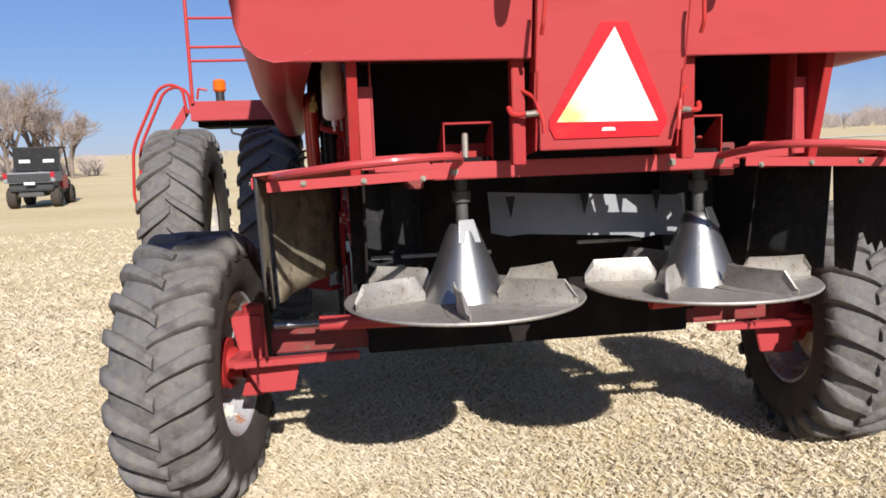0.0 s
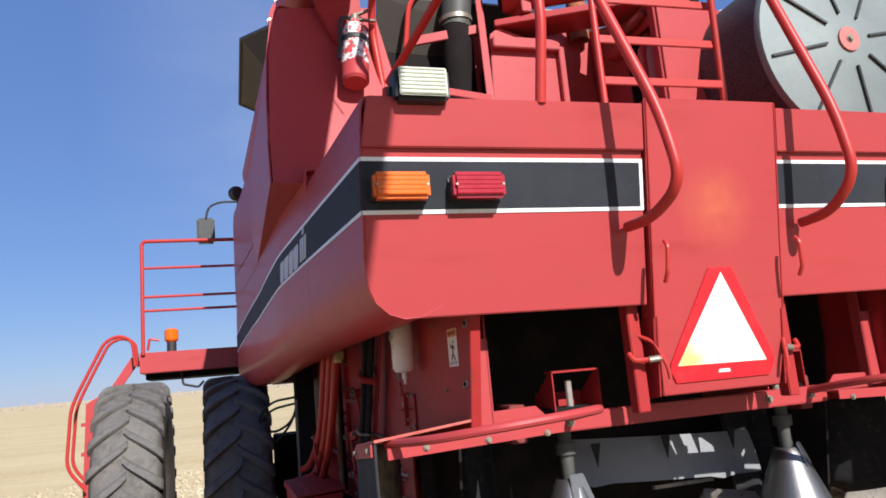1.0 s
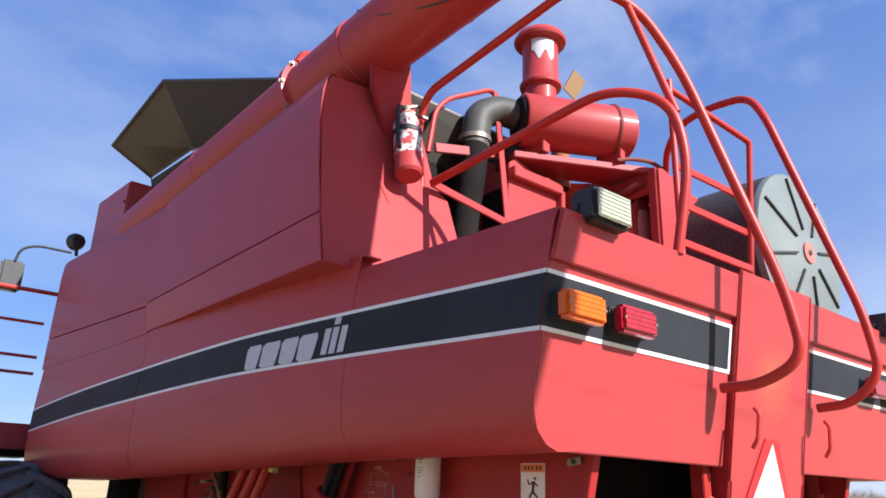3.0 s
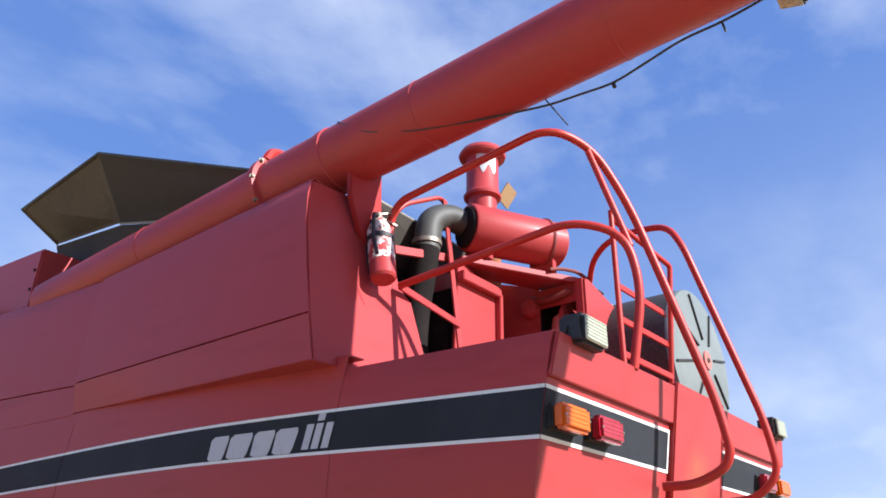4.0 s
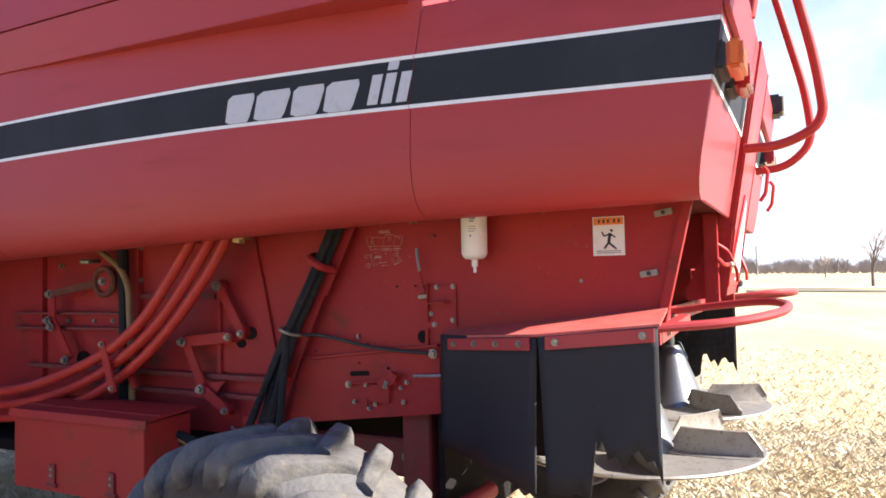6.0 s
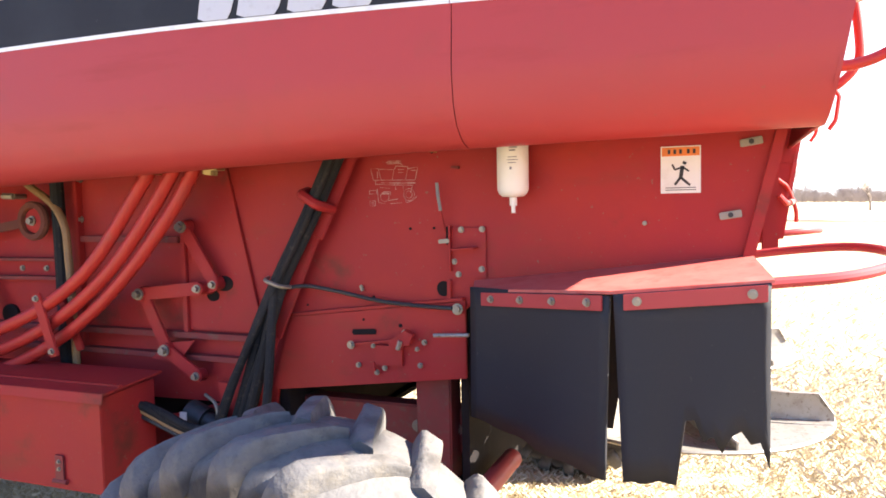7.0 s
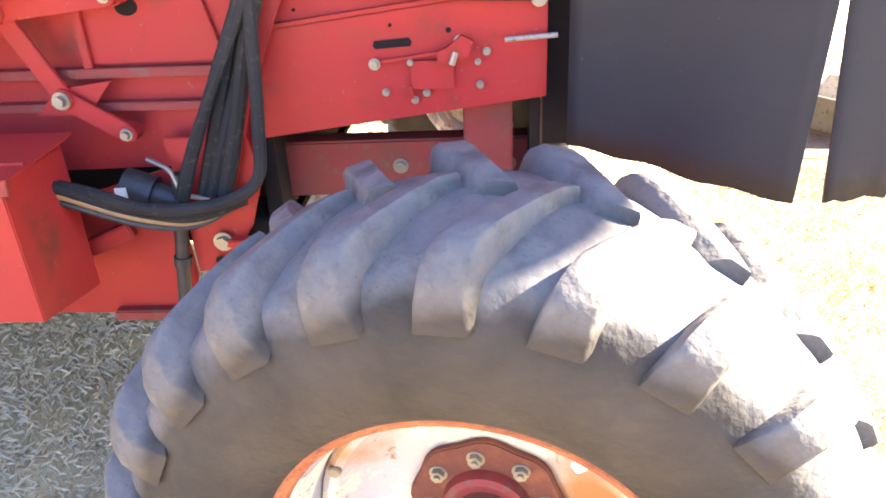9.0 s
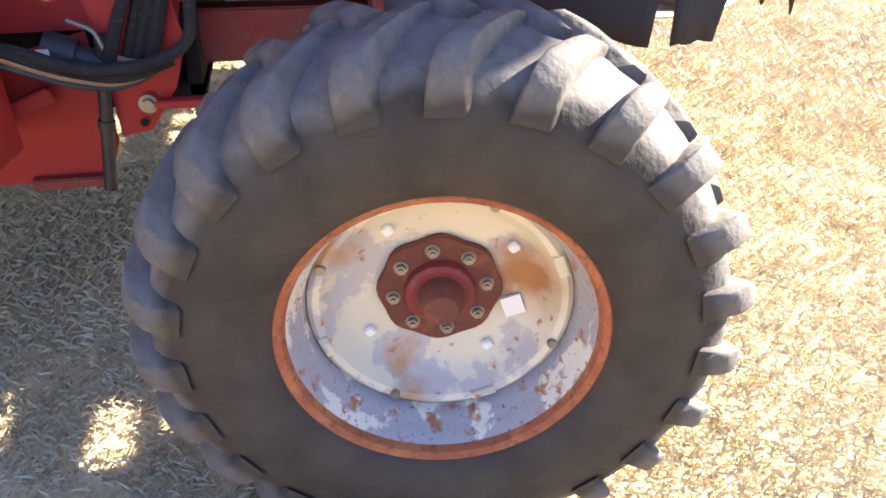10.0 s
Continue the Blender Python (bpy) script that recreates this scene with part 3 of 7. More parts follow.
    m.tube([(cx - 0.088, -0.10, 2.52), (cx - 0.088, -0.075, 2.452), (cx + 0.088, -0.075, 2.452), (cx + 0.088, -0.10, 2.52)], 0.007, 8, 0.02)
    m.cyl((cx, -0.07, 2.44), (cx, -0.07, 2.51), 0.015, n=10)
    part("lamp_bracket", m, BLACK, lamp)


rear_half(-1)
rear_half(1)

# deck under the engine, closing the hood from above
part("engine_deck", Mesh().box(-1.17, 1.17, -0.07, 1.10, 2.44, 2.47), RED_DULL, combine, "dusty red deck behind the engine", bevel=0.004)

# centre panel between the halves
m = Mesh()
m.prism([(-0.232, 1.545), (0.232, 1.545), (0.258, 1.70), (0.262, 2.505), (-0.262, 2.505), (-0.258, 1.70)], lambda a, b: (a, shear(b) - 0.023, b), (0, 0.010, 0))
centre = part("centre_door", m, DOOR_RED, combine, "faded red centre door carrying the warning triangle", bevel=0.003)
for sgn in (-1, 1):
    m = Mesh()
    m.prism([(0.03, 1.545), (0.17, 1.53), (0.18, 1.56), (0.08, 1.80), (-0.01, 1.80)], lambda a, b: (sgn * 0.246, a, b), (sgn * 0.006, 0, 0))
    part("door_flange", m, RED_DULL, centre, bevel=0.001)
    m = Mesh()
    m.prism([(-0.026, 1.80), (0.05, 1.80), (0.05, 2.50), (-0.026, 2.50)], lambda a, b: (sgn * 0.2535, a + shear(b), b), (sgn * 0.004, 0, 0))
    part("door_return", m, RED_DULL, centre, smooth=0)


def emblem():
    def at(a, b):
        return (a, shear(b) - 0.025, b)
    m = Mesh()
    m.prism([(-0.205, 1.62), (-0.185, 1.582), (0.185, 1.582), (0.205, 1.62), (0.205, 1.645), (0.045, 1.948), (-0.045, 1.948), (-0.205, 1.645)], at, (0, -0.004, 0))
    e = part("warning_triangle", m, EMBLEM_RED, centre, "slow-vehicle triangle with red border and faded pale middle", smooth=0)
    m = Mesh()
    m.prism([(-0.181, 1.636), (0.172, 1.632), (0.0, 1.932)], lambda a, b: (a, at(a, b)[1] - 0.005, b), (0, -0.002, 0))
    part("triangle_middle", m, PANEL_WHITE, e, smooth=0)
    m = Mesh()
    m.prism([(-0.025, 1.604), (0.025, 1.604), (0.02, 1.615), (-0.02, 1.615)], lambda a, b: (a, at(a, b)[1] - 0.005, b), (0, -0.001, 0))
    part("small_print", m, WHITE_STRIPE, e, smooth=0)


emblem()

# latch rods beside the door
for sgn in (-1, 1):
    m = Mesh()
    m.tube([(sgn * 0.335, 0.05, 1.69), (sgn * 0.33, 0.03, 1.665), (sgn * 0.29, 0.02, 1.665), (sgn * 0.24, 0.0, 1.67)], 0.009, 8, 0.02)
    m.tube([(sgn * 0.295, 0.06, 1.75), (sgn * 0.255, 0.02, 1.72), (sgn * 0.235, -0.01, 1.64), (sgn * 0.232, -0.01, 1.60)], 0.007, 8, 0.02)
    latch = part("door_latch", m, RED_PIPE, combine, "bent red latch rod")
    part("latch_pin", Mesh().cyl((sgn * 0.285, 0.015, 1.665), (sgn * 0.245, 0.005, 1.668), 0.011, n=10), ZINC, latch)
    m = Mesh()
    m.box(sgn * 0.278, sgn * 0.322, 0.05, 0.10, 1.50, 1.86)
    part("rear_post", m, RED_DULL, combine, bevel=0.003)
    m = Mesh()
    m.tube([(sgn * 0.255, -0.115, 2.03), (sgn * 0.256, -0.13, 2.01), (sgn * 0.262, -0.12, 1.93), (sgn * 0.262, -0.10, 1.90)], 0.007, 8, 0.01)
    part("door_handle", m, RED_PIPE, combine)

# grain tank side wings above the hood
WING_REAR = ((2.500, 1.384), (2.690, 1.386), (2.691, 1.366), (2.703, 1.366), (2.704, 1.384), (2.90, 1.380), (3.133, 1.366), (3.30, 1.340), (3.386, 1.308))
WING_FRONT = ((2.542, 1.337), (2.690, 1.369), (2.691, 1.349), (2.703, 1.349), (2.704, 1.367), (2.88, 1.367), (3.10, 1.362), (3.25, 1.352), (3.323, 1.340))


def end_y(z):
    """The end wall of the tank leans forward with height."""
    return 0.836 + 0.229 * (z - 2.5)


for sgn in (-1, 1):
    rows = []
    for k in range(9):
        t = k / 8
        rows.append([])
        for (zr, xr), (zf, xf) in zip(WING_REAR, WING_FRONT):
            z = zr + (zf - zr) * t
            y = end_y(zr) * (1 - t) + 2.83 * t
            bulge = 0.010 * math.sin(math.pi * t) * min(1.0, max(0.0, (z - 2.7) / 0.2)) * min(1.0, max(0.0, (3.38 - z) / 0.2))
            rows[-1].append((sgn * (xr + (xf - xr) * t - bulge), y, z))
        x, y, z = rows[-1][-1]
        rows[-1].append((x - sgn * 0.012, y, z + 0.010))
        rows[-1].append((x - sgn * 0.06, y, z + 0.004))
    part("tank_side_panel", Mesh().sheet(rows), RED, combine, "faded red grain tank side sheet with a pressed crease", solid=0.006)
    rows = [[r[0], (sgn * (side_x(r[0][1]) - 0.02), r[0][1], r[0][2] + 0.002)] for k, r in enumerate(rows)]
    part("tank_side_underside", Mesh().sheet(rows), RED, combine, solid=0.004)
    rows = [[(sgn * (side_x(y) - dx), y, z + rz * (y - 2.841)) for z, dx, rz in ((2.53, 0.0, 0.0), (2.690, -0.002, 0.032), (2.691, 0.014, 0.032), (2.703, 0.014, 0.032), (2.704, -0.002, 0.032), (3.20, 0.0, 0.03), (3.30, 0.008, 0.035), (3.33, 0.022, 0.035), (3.333, 0.07, 0.035))] for y in (2.841, 3.4, 4.0, 4.5, 4.94)]
    part("tank_side_panel", Mesh().sheet(rows), RED, combine, "faded red side sheet flaring towards the cab", solid=0.006)
    # the end wall that faces the engine
    m = Mesh()
    m.prism([(1.376, 2.502), (1.379, 2.70), (1.360, 3.133), (1.335, 3.30), (1.302, 3.382), (0.86, 3.42), (0.80, 3.0), (0.73, 2.94), (0.66, 2.46), (1.21, 2.48), (1.245, 2.497)], lambda a, b: (sgn * a, end_y(b) - 0.002, b), (0, 0.012, 0))
    part("tank_end_wall", m, RED, combine, "faded red end wall of the grain tank", bevel=0.002)

# grain tank body behind the wings, and the dark engine bay in front of it
part("grain_tank_body", Mesh().box(-1.20, 1.20, 1.45, 4.40, 2.62, 3.29), RED_DARK, combine, bevel=0.01)
part("tank_rear_wall", Mesh().box(-0.90, 0.90, 1.40, 1.44, 2.47, 3.50), DARK_IN, combine)


# folded-out grain tank extension
def slab(name, pts, material, label=""):
    a = [Vector(p) for p in pts]
    n = (a[1] - a[0]).cross(a[2] - a[0]).normalized() * 0.012
    k = len(a)
    m = Mesh().add(a + [p + n for p in a], [tuple(range(k)), tuple(range(2 * k - 1, k - 1, -1))] + [(i, k + i, k + (i + 1) % k, (i + 1) % k) for i in range(k)])
    return part(name, m, material, combine, label, smooth=0)


for sgn in (-1, 1):
    slab("tank_extension_side", [(sgn * 1.04, 3.467, 4.015), (sgn * 1.371, 3.283, 4.349), (sgn * 1.05, 1.90, 3.86), (sgn * 0.90, 1.90, 3.62)], TANK, "dark brown folded-out grain tank flap")
    slab("tank_extension_gusset", [(sgn * 0.937, 4.784, 4.252), (sgn * 1.352, 4.505, 4.314), (sgn * 1.371, 3.283, 4.349), (sgn * 1.04, 3.467, 4.015)], TANK_DUST)
for sgn in (-1, 1):
    slab("tank_extension_wall", [(sgn * 0.89, 1.90, 3.27), (sgn * 0.89, 1.90, 3.63), (sgn * 1.02, 3.467, 4.00), (sgn * 0.925, 4.76, 4.235), (sgn * 0.89, 4.30, 3.27)], TANK)
slab("tank_extension_front", [(-0.937, 4.784, 4.252), (0.937, 4.784, 4.252), (0.90, 4.30, 3.45), (-0.90, 4.30, 3.45)], TANK, "dark brown front flap of the grain tank")
slab("tank_extension_rear", [(-0.80, 1.30, 3.30), (0.45, 1.30, 3.26), (0.45, 1.23, 3.57), (-0.80, 1.19, 3.57)], TANK, "dark brown rear flap of the grain tank")
part("flap_edge", Mesh().tube([(-0.80, 1.188, 3.575), (0.45, 1.228, 3.575)], 0.010, 8), STEEL, combine)
part("flap_edge", Mesh().tube([(-1.05, 1.90, 3.868), (-1.371, 3.283, 4.357), (-1.352, 4.505, 4.322), (-0.937, 4.784, 4.26)], 0.012, 8), BLACK, combine)
part("hinge_edge", Mesh().tube([(-0.91, 1.90, 3.63), (-1.045, 3.46, 4.005)], 0.009, 8), ZINC, combine, "bright worn hinge edge of the flap")

# red box ahead of the tank
m = Mesh()
m.add([(x, y, z) for x in (-1.265, -0.35) for y, z in ((4.11, 3.30), (4.11, 3.913), (4.986, 3.988), (4.986, 3.30))], [(0, 1, 2, 3), (7, 6, 5, 4), (0, 4, 5, 1), (1, 5, 6, 2), (2, 6, 7, 3), (3, 7, 4, 0)])
box_up = part("front_housing", m, RED, combine, "plain red housing ahead of the grain tank", bevel=0.012)
for z in (3.45, 3.60, 3.75):
    bolt(box_up, (-1.265, 4.16, z), (-1, 0, 0), 0.010, 0.008, DARK_IN)
part("front_body", Mesh().box(-1.12, 1.25, 4.40, 5.6, 1.75, 3.28), RED_DARK, combine, bevel=0.02)
m = Mesh()
m.lathe([(0.0, -0.05), (0.055, -0.04), (0.07, 0.0), (0.07, 0.03), (0.0, 0.035)], (-1.40, 4.87, 3.57), (-0.3, 0.95, 0.0), 20)
m.cyl((-1.385, 4.85, 3.45), (-1.39, 4.87, 3.53), 0.014, n=8)
part("round_lamp", m, BLACK, combine, "small round black work lamp")


# unloading auger lying back along the left side
def auger_at(y, dx=0.0, dz=0.0):
    return Vector((-1.049 - 0.045 * y + dx, y, 3.703 - 0.075 * y + dz))


AX = (auger_at(1) - auger_at(0)).normalized()
m = Mesh()
prof = [(0.0, -1.17), (0.161, -1.17), (0.161, 1.10), (0.168, 1.105), (0.168, 1.15), (0.161, 1.155), (0.161, 1.54), (0.185, 1.545), (0.185, 1.585), (0.161, 1.59), (0.161, 3.80), (0.0, 3.80)]
m.lathe([(r, h * 1.0015) for r, h in prof], auger_at(0), AX, 40)
auger = part("unloading_auger", m, RED, combine, "long round red unloading tube folded back", smooth=40)
for y in (0.55, -0.35, 2.6):
    part("tube_seam", Mesh().lathe([(0.161, -0.006), (0.1635, -0.004), (0.1635, 0.004), (0.161, 0.006)], auger_at(y), AX, 40), RED, auger)
m = Mesh()
m.tube([auger_at(1.56, -0.09, 0.14), auger_at(1.56, -0.06, 0.21), auger_at(1.56, 0.05, 0.22), auger_at(1.56, 0.11, 0.15)], 0.03, 8, 0.05)
part("collar_lug", m, RED_DULL, auger)
for k in range(5):
    a = radians(60 + 40 * k)
    bolt(auger, auger_at(1.545) + Vector((math.cos(a) * 0.178, 0, math.sin(a) * 0.178)), -AX, 0.010, 0.02)
m = Mesh()
m.lathe([(0.155, 0.0), (0.170, 0.0), (0.175, 0.10), (0.20, 0.60), (0.215, 1.48), (0.205, 1.48), (0.19, 0.60), (0.16, 0.1)], auger_at(-1.15), (auger_at(-1) - auger_at(0)).normalized() + Vector((0.0, 0, -0.12)), 28, True)
part("rubber_spout", m, RUBBER, auger, "dark rubber discharge spout")
lampm = Matrix.Translation(auger_at(-0.95, 0.12, -0.115)) @ pose(0, 0, 0, 25, 20, 0)
m = Mesh()
m.box(-0.06, 0.06, -0.05, 0.05, -0.05, 0.05, lampm)
tl = part("tube_lamp", m, BLACK, auger, "small work lamp under the tube", bevel=0.012)
m = Mesh()
m.box(-0.05, 0.05, -0.04, 0.04, -0.056, -0.051, lampm)
part("lamp_glass", m, CLEAR_LENS, tl)
cable = [auger_at(1.0, -0.13, 0.098), auger_at(0.92, -0.158, 0.03), auger_at(0.80, -0.15, -0.062), auger_at(0.55, -0.09, -0.136), auger_at(0.25, 0.0, -0.168), auger_at(0.0, 0.09, -0.17), auger_at(-0.15, 0.10, -0.18), auger_at(-0.27, 0.11, -0.19), auger_at(-0.40, 0.11, -0.165), auger_at(-0.55, 0.12, -0.125), auger_at(-0.70, 0.12, -0.13), auger_at(-0.80, 0.12, -0.12), auger_at(-0.93, 0.10, -0.12)]
part("cable", Mesh().tube(cable, 0.0048, 6, 0.06), BLACK, auger, "loose black lamp cable tied under the tube")
for line, r in (([auger_at(0.02, 0.09, -0.13), auger_at(-0.04, 0.16, -0.25)], 0.003), ([auger_at(-0.27, 0.11, -0.185), auger_at(-0.275, 0.11, -0.21)], 0.008), ([auger_at(-0.70, 0.12, -0.13), auger_at(-0.705, 0.13, -0.17)], 0.004)):
    part("cable_tie", Mesh().tube(line, r, 6), BLACK, auger)
# saddle that carries the tube
m = Mesh()
m.prism([(-1.14, 3.36), (-1.07, 3.20), (-0.96, 3.12), (-0.93, 3.30), (-0.95, 3.58), (-1.16, 3.58)], lambda a, b: (a, end_y(3.2) - 0.035, b), (0, 0.03, 0))
part("auger_saddle", m, RED_DULL, combine, "red saddle bracket under the unloading tube", bevel=0.004)


# ---- wheels ----
def tyre(hub, R, w, rim_r, lugs, lug_h, sweep, way, lug_w, label, phase=0.0):
    """Axis along x. way: +1 or -1, the side to which the tread's chevrons point."""
    m = Mesh()
    rc = R - lug_h
    half = []
    for k in range(11):
        t = k / 10
        a = radians(-62 + 124 * t)
        half.append((rim_r + (rc - 0.022 - rim_r) * (0.5 + 0.5 * math.sin(a) / math.sin(radians(62))), w * (0.405 + 0.095 * (math.cos(a) - math.cos(radians(62))) / (1 - math.cos(radians(62))))))
    crown = [(rc + 0.012 * (1 - (2 * k / 6 - 1) ** 2) - 0.001 - 0.022 * (2 * k / 6 - 1) ** 2, w * 0.40 * (1 - 2 * k / 6)) for k in range(7)]
    prof = [(rim_r - 0.01, w * 0.36)] + half + crown[1:-1] + [(r, -h) for r, h in reversed(half)] + [(rim_r - 0.01, -w * 0.36)]
    m.lathe(prof, (0, 0, 0), (1, 0, 0), 72)
    rubber = REAR_RUBBER if R < 0.7 else FRONT_RUBBER
    part("tyre", m, rubber, hub, label, smooth=50)
    for r, h in ((rim_r + 0.035, 0.405), (rim_r + 0.10, 0.482)):
        for o in (-1, 1):
            part("sidewall_ring", Mesh().lathe([(r - 0.006, o * (h * w - 0.006)), (r, o * (h * w + 0.004)), (r + 0.006, o * (h * w - 0.002))], (0, 0, 0), (1, 0, 0), 72), rubber, hub, smooth=60)

    def at(x, r, a):
        return (x, -math.cos(a) * r, math.sin(a) * r)
    step = 2 * math.pi / lugs
    for side in (-1, 1):
        rings = []
        for q, xk, rt, rb in ((0.0, -0.03, R - 0.004, rc - 0.02), (0.12, 0.03, R, rc - 0.02), (0.30, 0.13, R, rc - 0.02), (0.62, 0.30, R - 0.002, rc - 0.02), (0.80, 0.385, R - 0.006, rc - 0.03), (0.90, 0.435, R - 0.019, rc - 0.042), (0.98, 0.475, R - 0.038, rc - 0.054), (1.02, 0.498, R - 0.056, rc - 0.062), (1.04, 0.505, R - 0.070, rc - 0.066)):
            a = way * sweep * q ** 0.85
            wt = lug_w / R * (0.85 + 0.35 * min(q, 1.0) - 2.5 * max(0.0, q - 1.0)) / 2
            rb -= 0.022 * min(q, 1.0)
            x, dr = side * xk * w, rt - rb
            rings.append([at(x, rb, a - wt * 1.45), at(x, rb + dr * 0.55, a - wt * 1.18), at(x, rt - 0.006, a - wt * 1.03), at(x, rt, a - wt * 0.84), at(x, rt, a + wt * 0.70), at(x, rt - 0.006, a + wt * 1.10), at(x, rb + dr * 0.58, a + wt * (1.85 - 0.5 * min(q, 1.0))), at(x, rb, a + wt * (2.9 - 1.3 * min(q, 1.0)))])
        n = len(rings)
        m = Mesh().add([p for r in rings for p in r], [(8 * j + k, 8 * j + k + 1, 8 * j + k + 9, 8 * j + k + 8) for j in range(n - 1) for k in range(7)] + [tuple(range(8)), tuple(range(8 * n - 1, 8 * n - 9, -1))])
        first = part("tread_lug", m, rubber, hub, smooth=48)
        for i in range(lugs):
            lug = first if i == 0 else new("tread_lug", first.data)
            lug.parent = hub
            lug.matrix_basis = Matrix.Rotation(radians(phase) - (i + (0.5 if side > 0 else 0.0)) * step, 4, "X")


def rear_wheel(x, out):
    """out: -1 when the outer face looks to -x."""
    hub = new("steer_wheel")
    hub.parent = combine
    hub.matrix_basis = pose(x, 1.105, 0.608, 0, 0, -9)
    hub["label"] = "worn dusty lugged steering tyre on a rusty cream rim"
    tyre(hub, 0.623, 0.43, 0.335, 23, 0.036, 0.21, 1, 0.050, "dusty black lugged tractor tyre", 15.0 if out < 0 else 3.0)
    o = out
    for q in (o, -o):
        m = Mesh()
        m.lathe([(0.314, q * 0.150), (0.320, q * 0.168), (0.332, q * 0.176), (0.344, q * 0.172), (0.346, q * 0.160), (0.338, q * 0.148), (0.334, q * 0.11)], (0, 0, 0), (1, 0, 0), 64)
        part("rim_flange", m, RUST if q == o else RIM_GREY, hub, "rusty orange rim edge" if q == o else "")
    m = Mesh()
    m.lathe([(0.315, o * 0.151), (0.309, o * 0.135), (0.301, o * 0.112), (0.299, o * 0.100), (0.290, o * 0.085), (0.287, o * 0.06), (0.287, -o * 0.08), (0.315, -o * 0.151)], (0, 0, 0), (1, 0, 0), 64)
    part("rim_barrel", m, RIM_GREY, hub, "scuffed grey rim barrel")
    m = Mesh()
    prof = [(0.289, o * 0.030), (0.284, o * 0.048), (0.272, o * 0.056), (0.258, o * 0.050), (0.240, o * 0.020), (0.220, -o * 0.006), (0.19, -o * 0.018), (0.13, -o * 0.026), (0.0, -o * 0.028)]
    m.lathe(prof, (0, 0, 0), (1, 0, 0), 64)
    m.lathe([(r, h - o * 0.012) for r, h in prof], (0, 0, 0), (1, 0, 0), 64)
    disc = part("wheel_disc", m, RUSTED_CREAM, hub, "cream wheel disc with flaking paint and rust")
    for k in range(8):
        a = radians(22 + 45 * k)
        m = Mesh()
        r = 0.268
        m.bar((o * 0.050, r * math.cos(a) - 0.028 * math.sin(a), r * math.sin(a) + 0.028 * math.cos(a)), (o * 0.050, r * math.cos(a) + 0.028 * math.sin(a), r * math.sin(a) - 0.028 * math.cos(a)), 0.022, 0.016, (1, 0, 0)) if k % 2 else m.cyl((o * 0.048, r * math.cos(a), r * math.sin(a)), (o * 0.062, r * math.cos(a), r * math.sin(a)), 0.012, n=8)
        part("rim_clip", m, CREAM if k % 2 else ZINC, disc, bevel=0.002, smooth=0)
    for k in range(4):
        a = radians(54 + 90 * k)
        m = Mesh()
        p = Vector((-o * 0.010, 0.192 * math.cos(a), 0.192 * math.sin(a)))
        m.box(-0.008, 0.008, -0.0115, 0.0115, -0.0115, 0.0115, Matrix.Translation(p) @ Matrix.Rotation(a, 4, "X"))
        part("square_bolt", m, WHITE_PAINT, disc, bevel=0.003, smooth=0)
    if out < 0:
        m = Mesh()
        m.box(-0.003, 0.003, -0.023, 0.023, -0.026, 0.026, Matrix.Translation((-o * 0.012, -0.165, -0.045)) @ Matrix.Rotation(radians(-20), 4, "X"))
        part("paper_tag", m, WHITE_PAINT, disc, "small blank white paper sticker", smooth=0)
    m = Mesh()
    edge = [(0.136 + 0.004 * math.cos(8 * 2 * math.pi * k / 48), 2 * math.pi * k / 48) for k in range(48)]
    m.prism([(r * math.cos(a), r * math.sin(a)) for r, a in edge], lambda a, b: (-o * 0.026, a, b), (o * 0.016, 0, 0))
    plate = part("hub_plate", m, RUST_RED, hub, "rust-brown hub plate with eight wheel nuts", bevel=0.003)
    for k in range(8):
        a = radians(80 + 45 * k)
        c = Vector((-o * 0.011, 0.104 * math.cos(a), 0.104 * math.sin(a)))
        m = Mesh()
        m.cyl(c, c + Vector((o * 0.003, 0, 0)), 0.0165, n=14)
        m.cyl(c, c + Vector((o * 0.014, 0, 0)), 0.0125, n=6)
        m.cyl(c, c + Vector((o * 0.020, 0, 0)), 0.006, n=8)
        part("wheel_nut", m, ZINC, plate, smooth=0)
    m = Mesh()
    m.lathe([(0.080, -o * 0.015), (0.076, o * 0.010), (0.066, o * 0.016), (0.045, o * 0.014)], (0, 0, 0), (1, 0, 0), 32)
    part("hub_cup", m, RED_DARK, hub, "dark red painted hub")
    m = Mesh()
    m.lathe([(0.052, o * 0.010), (0.050, o * 0.035), (0.047, o * 0.055), (0.036, o * 0.068), (0.0, o * 0.072)], (0, 0, 0), (1, 0, 0), 32)
    part("hub_cap", m, RUST_RED, hub, "rusty hub cap")
    m = Mesh()
    m.cyl((0, 0, 0), (-o * 0.20, 0, 0), 0.075, n=20)
    m.cyl((-o * 0.10, 0, 0), (-o * 0.13, 0, 0), 0.12, n=24)
    part("hub_inner", m, RED_DULL, hub)
    return hub


rear_wheel(-1.574, -1)
rear_wheel(1.574, 1)


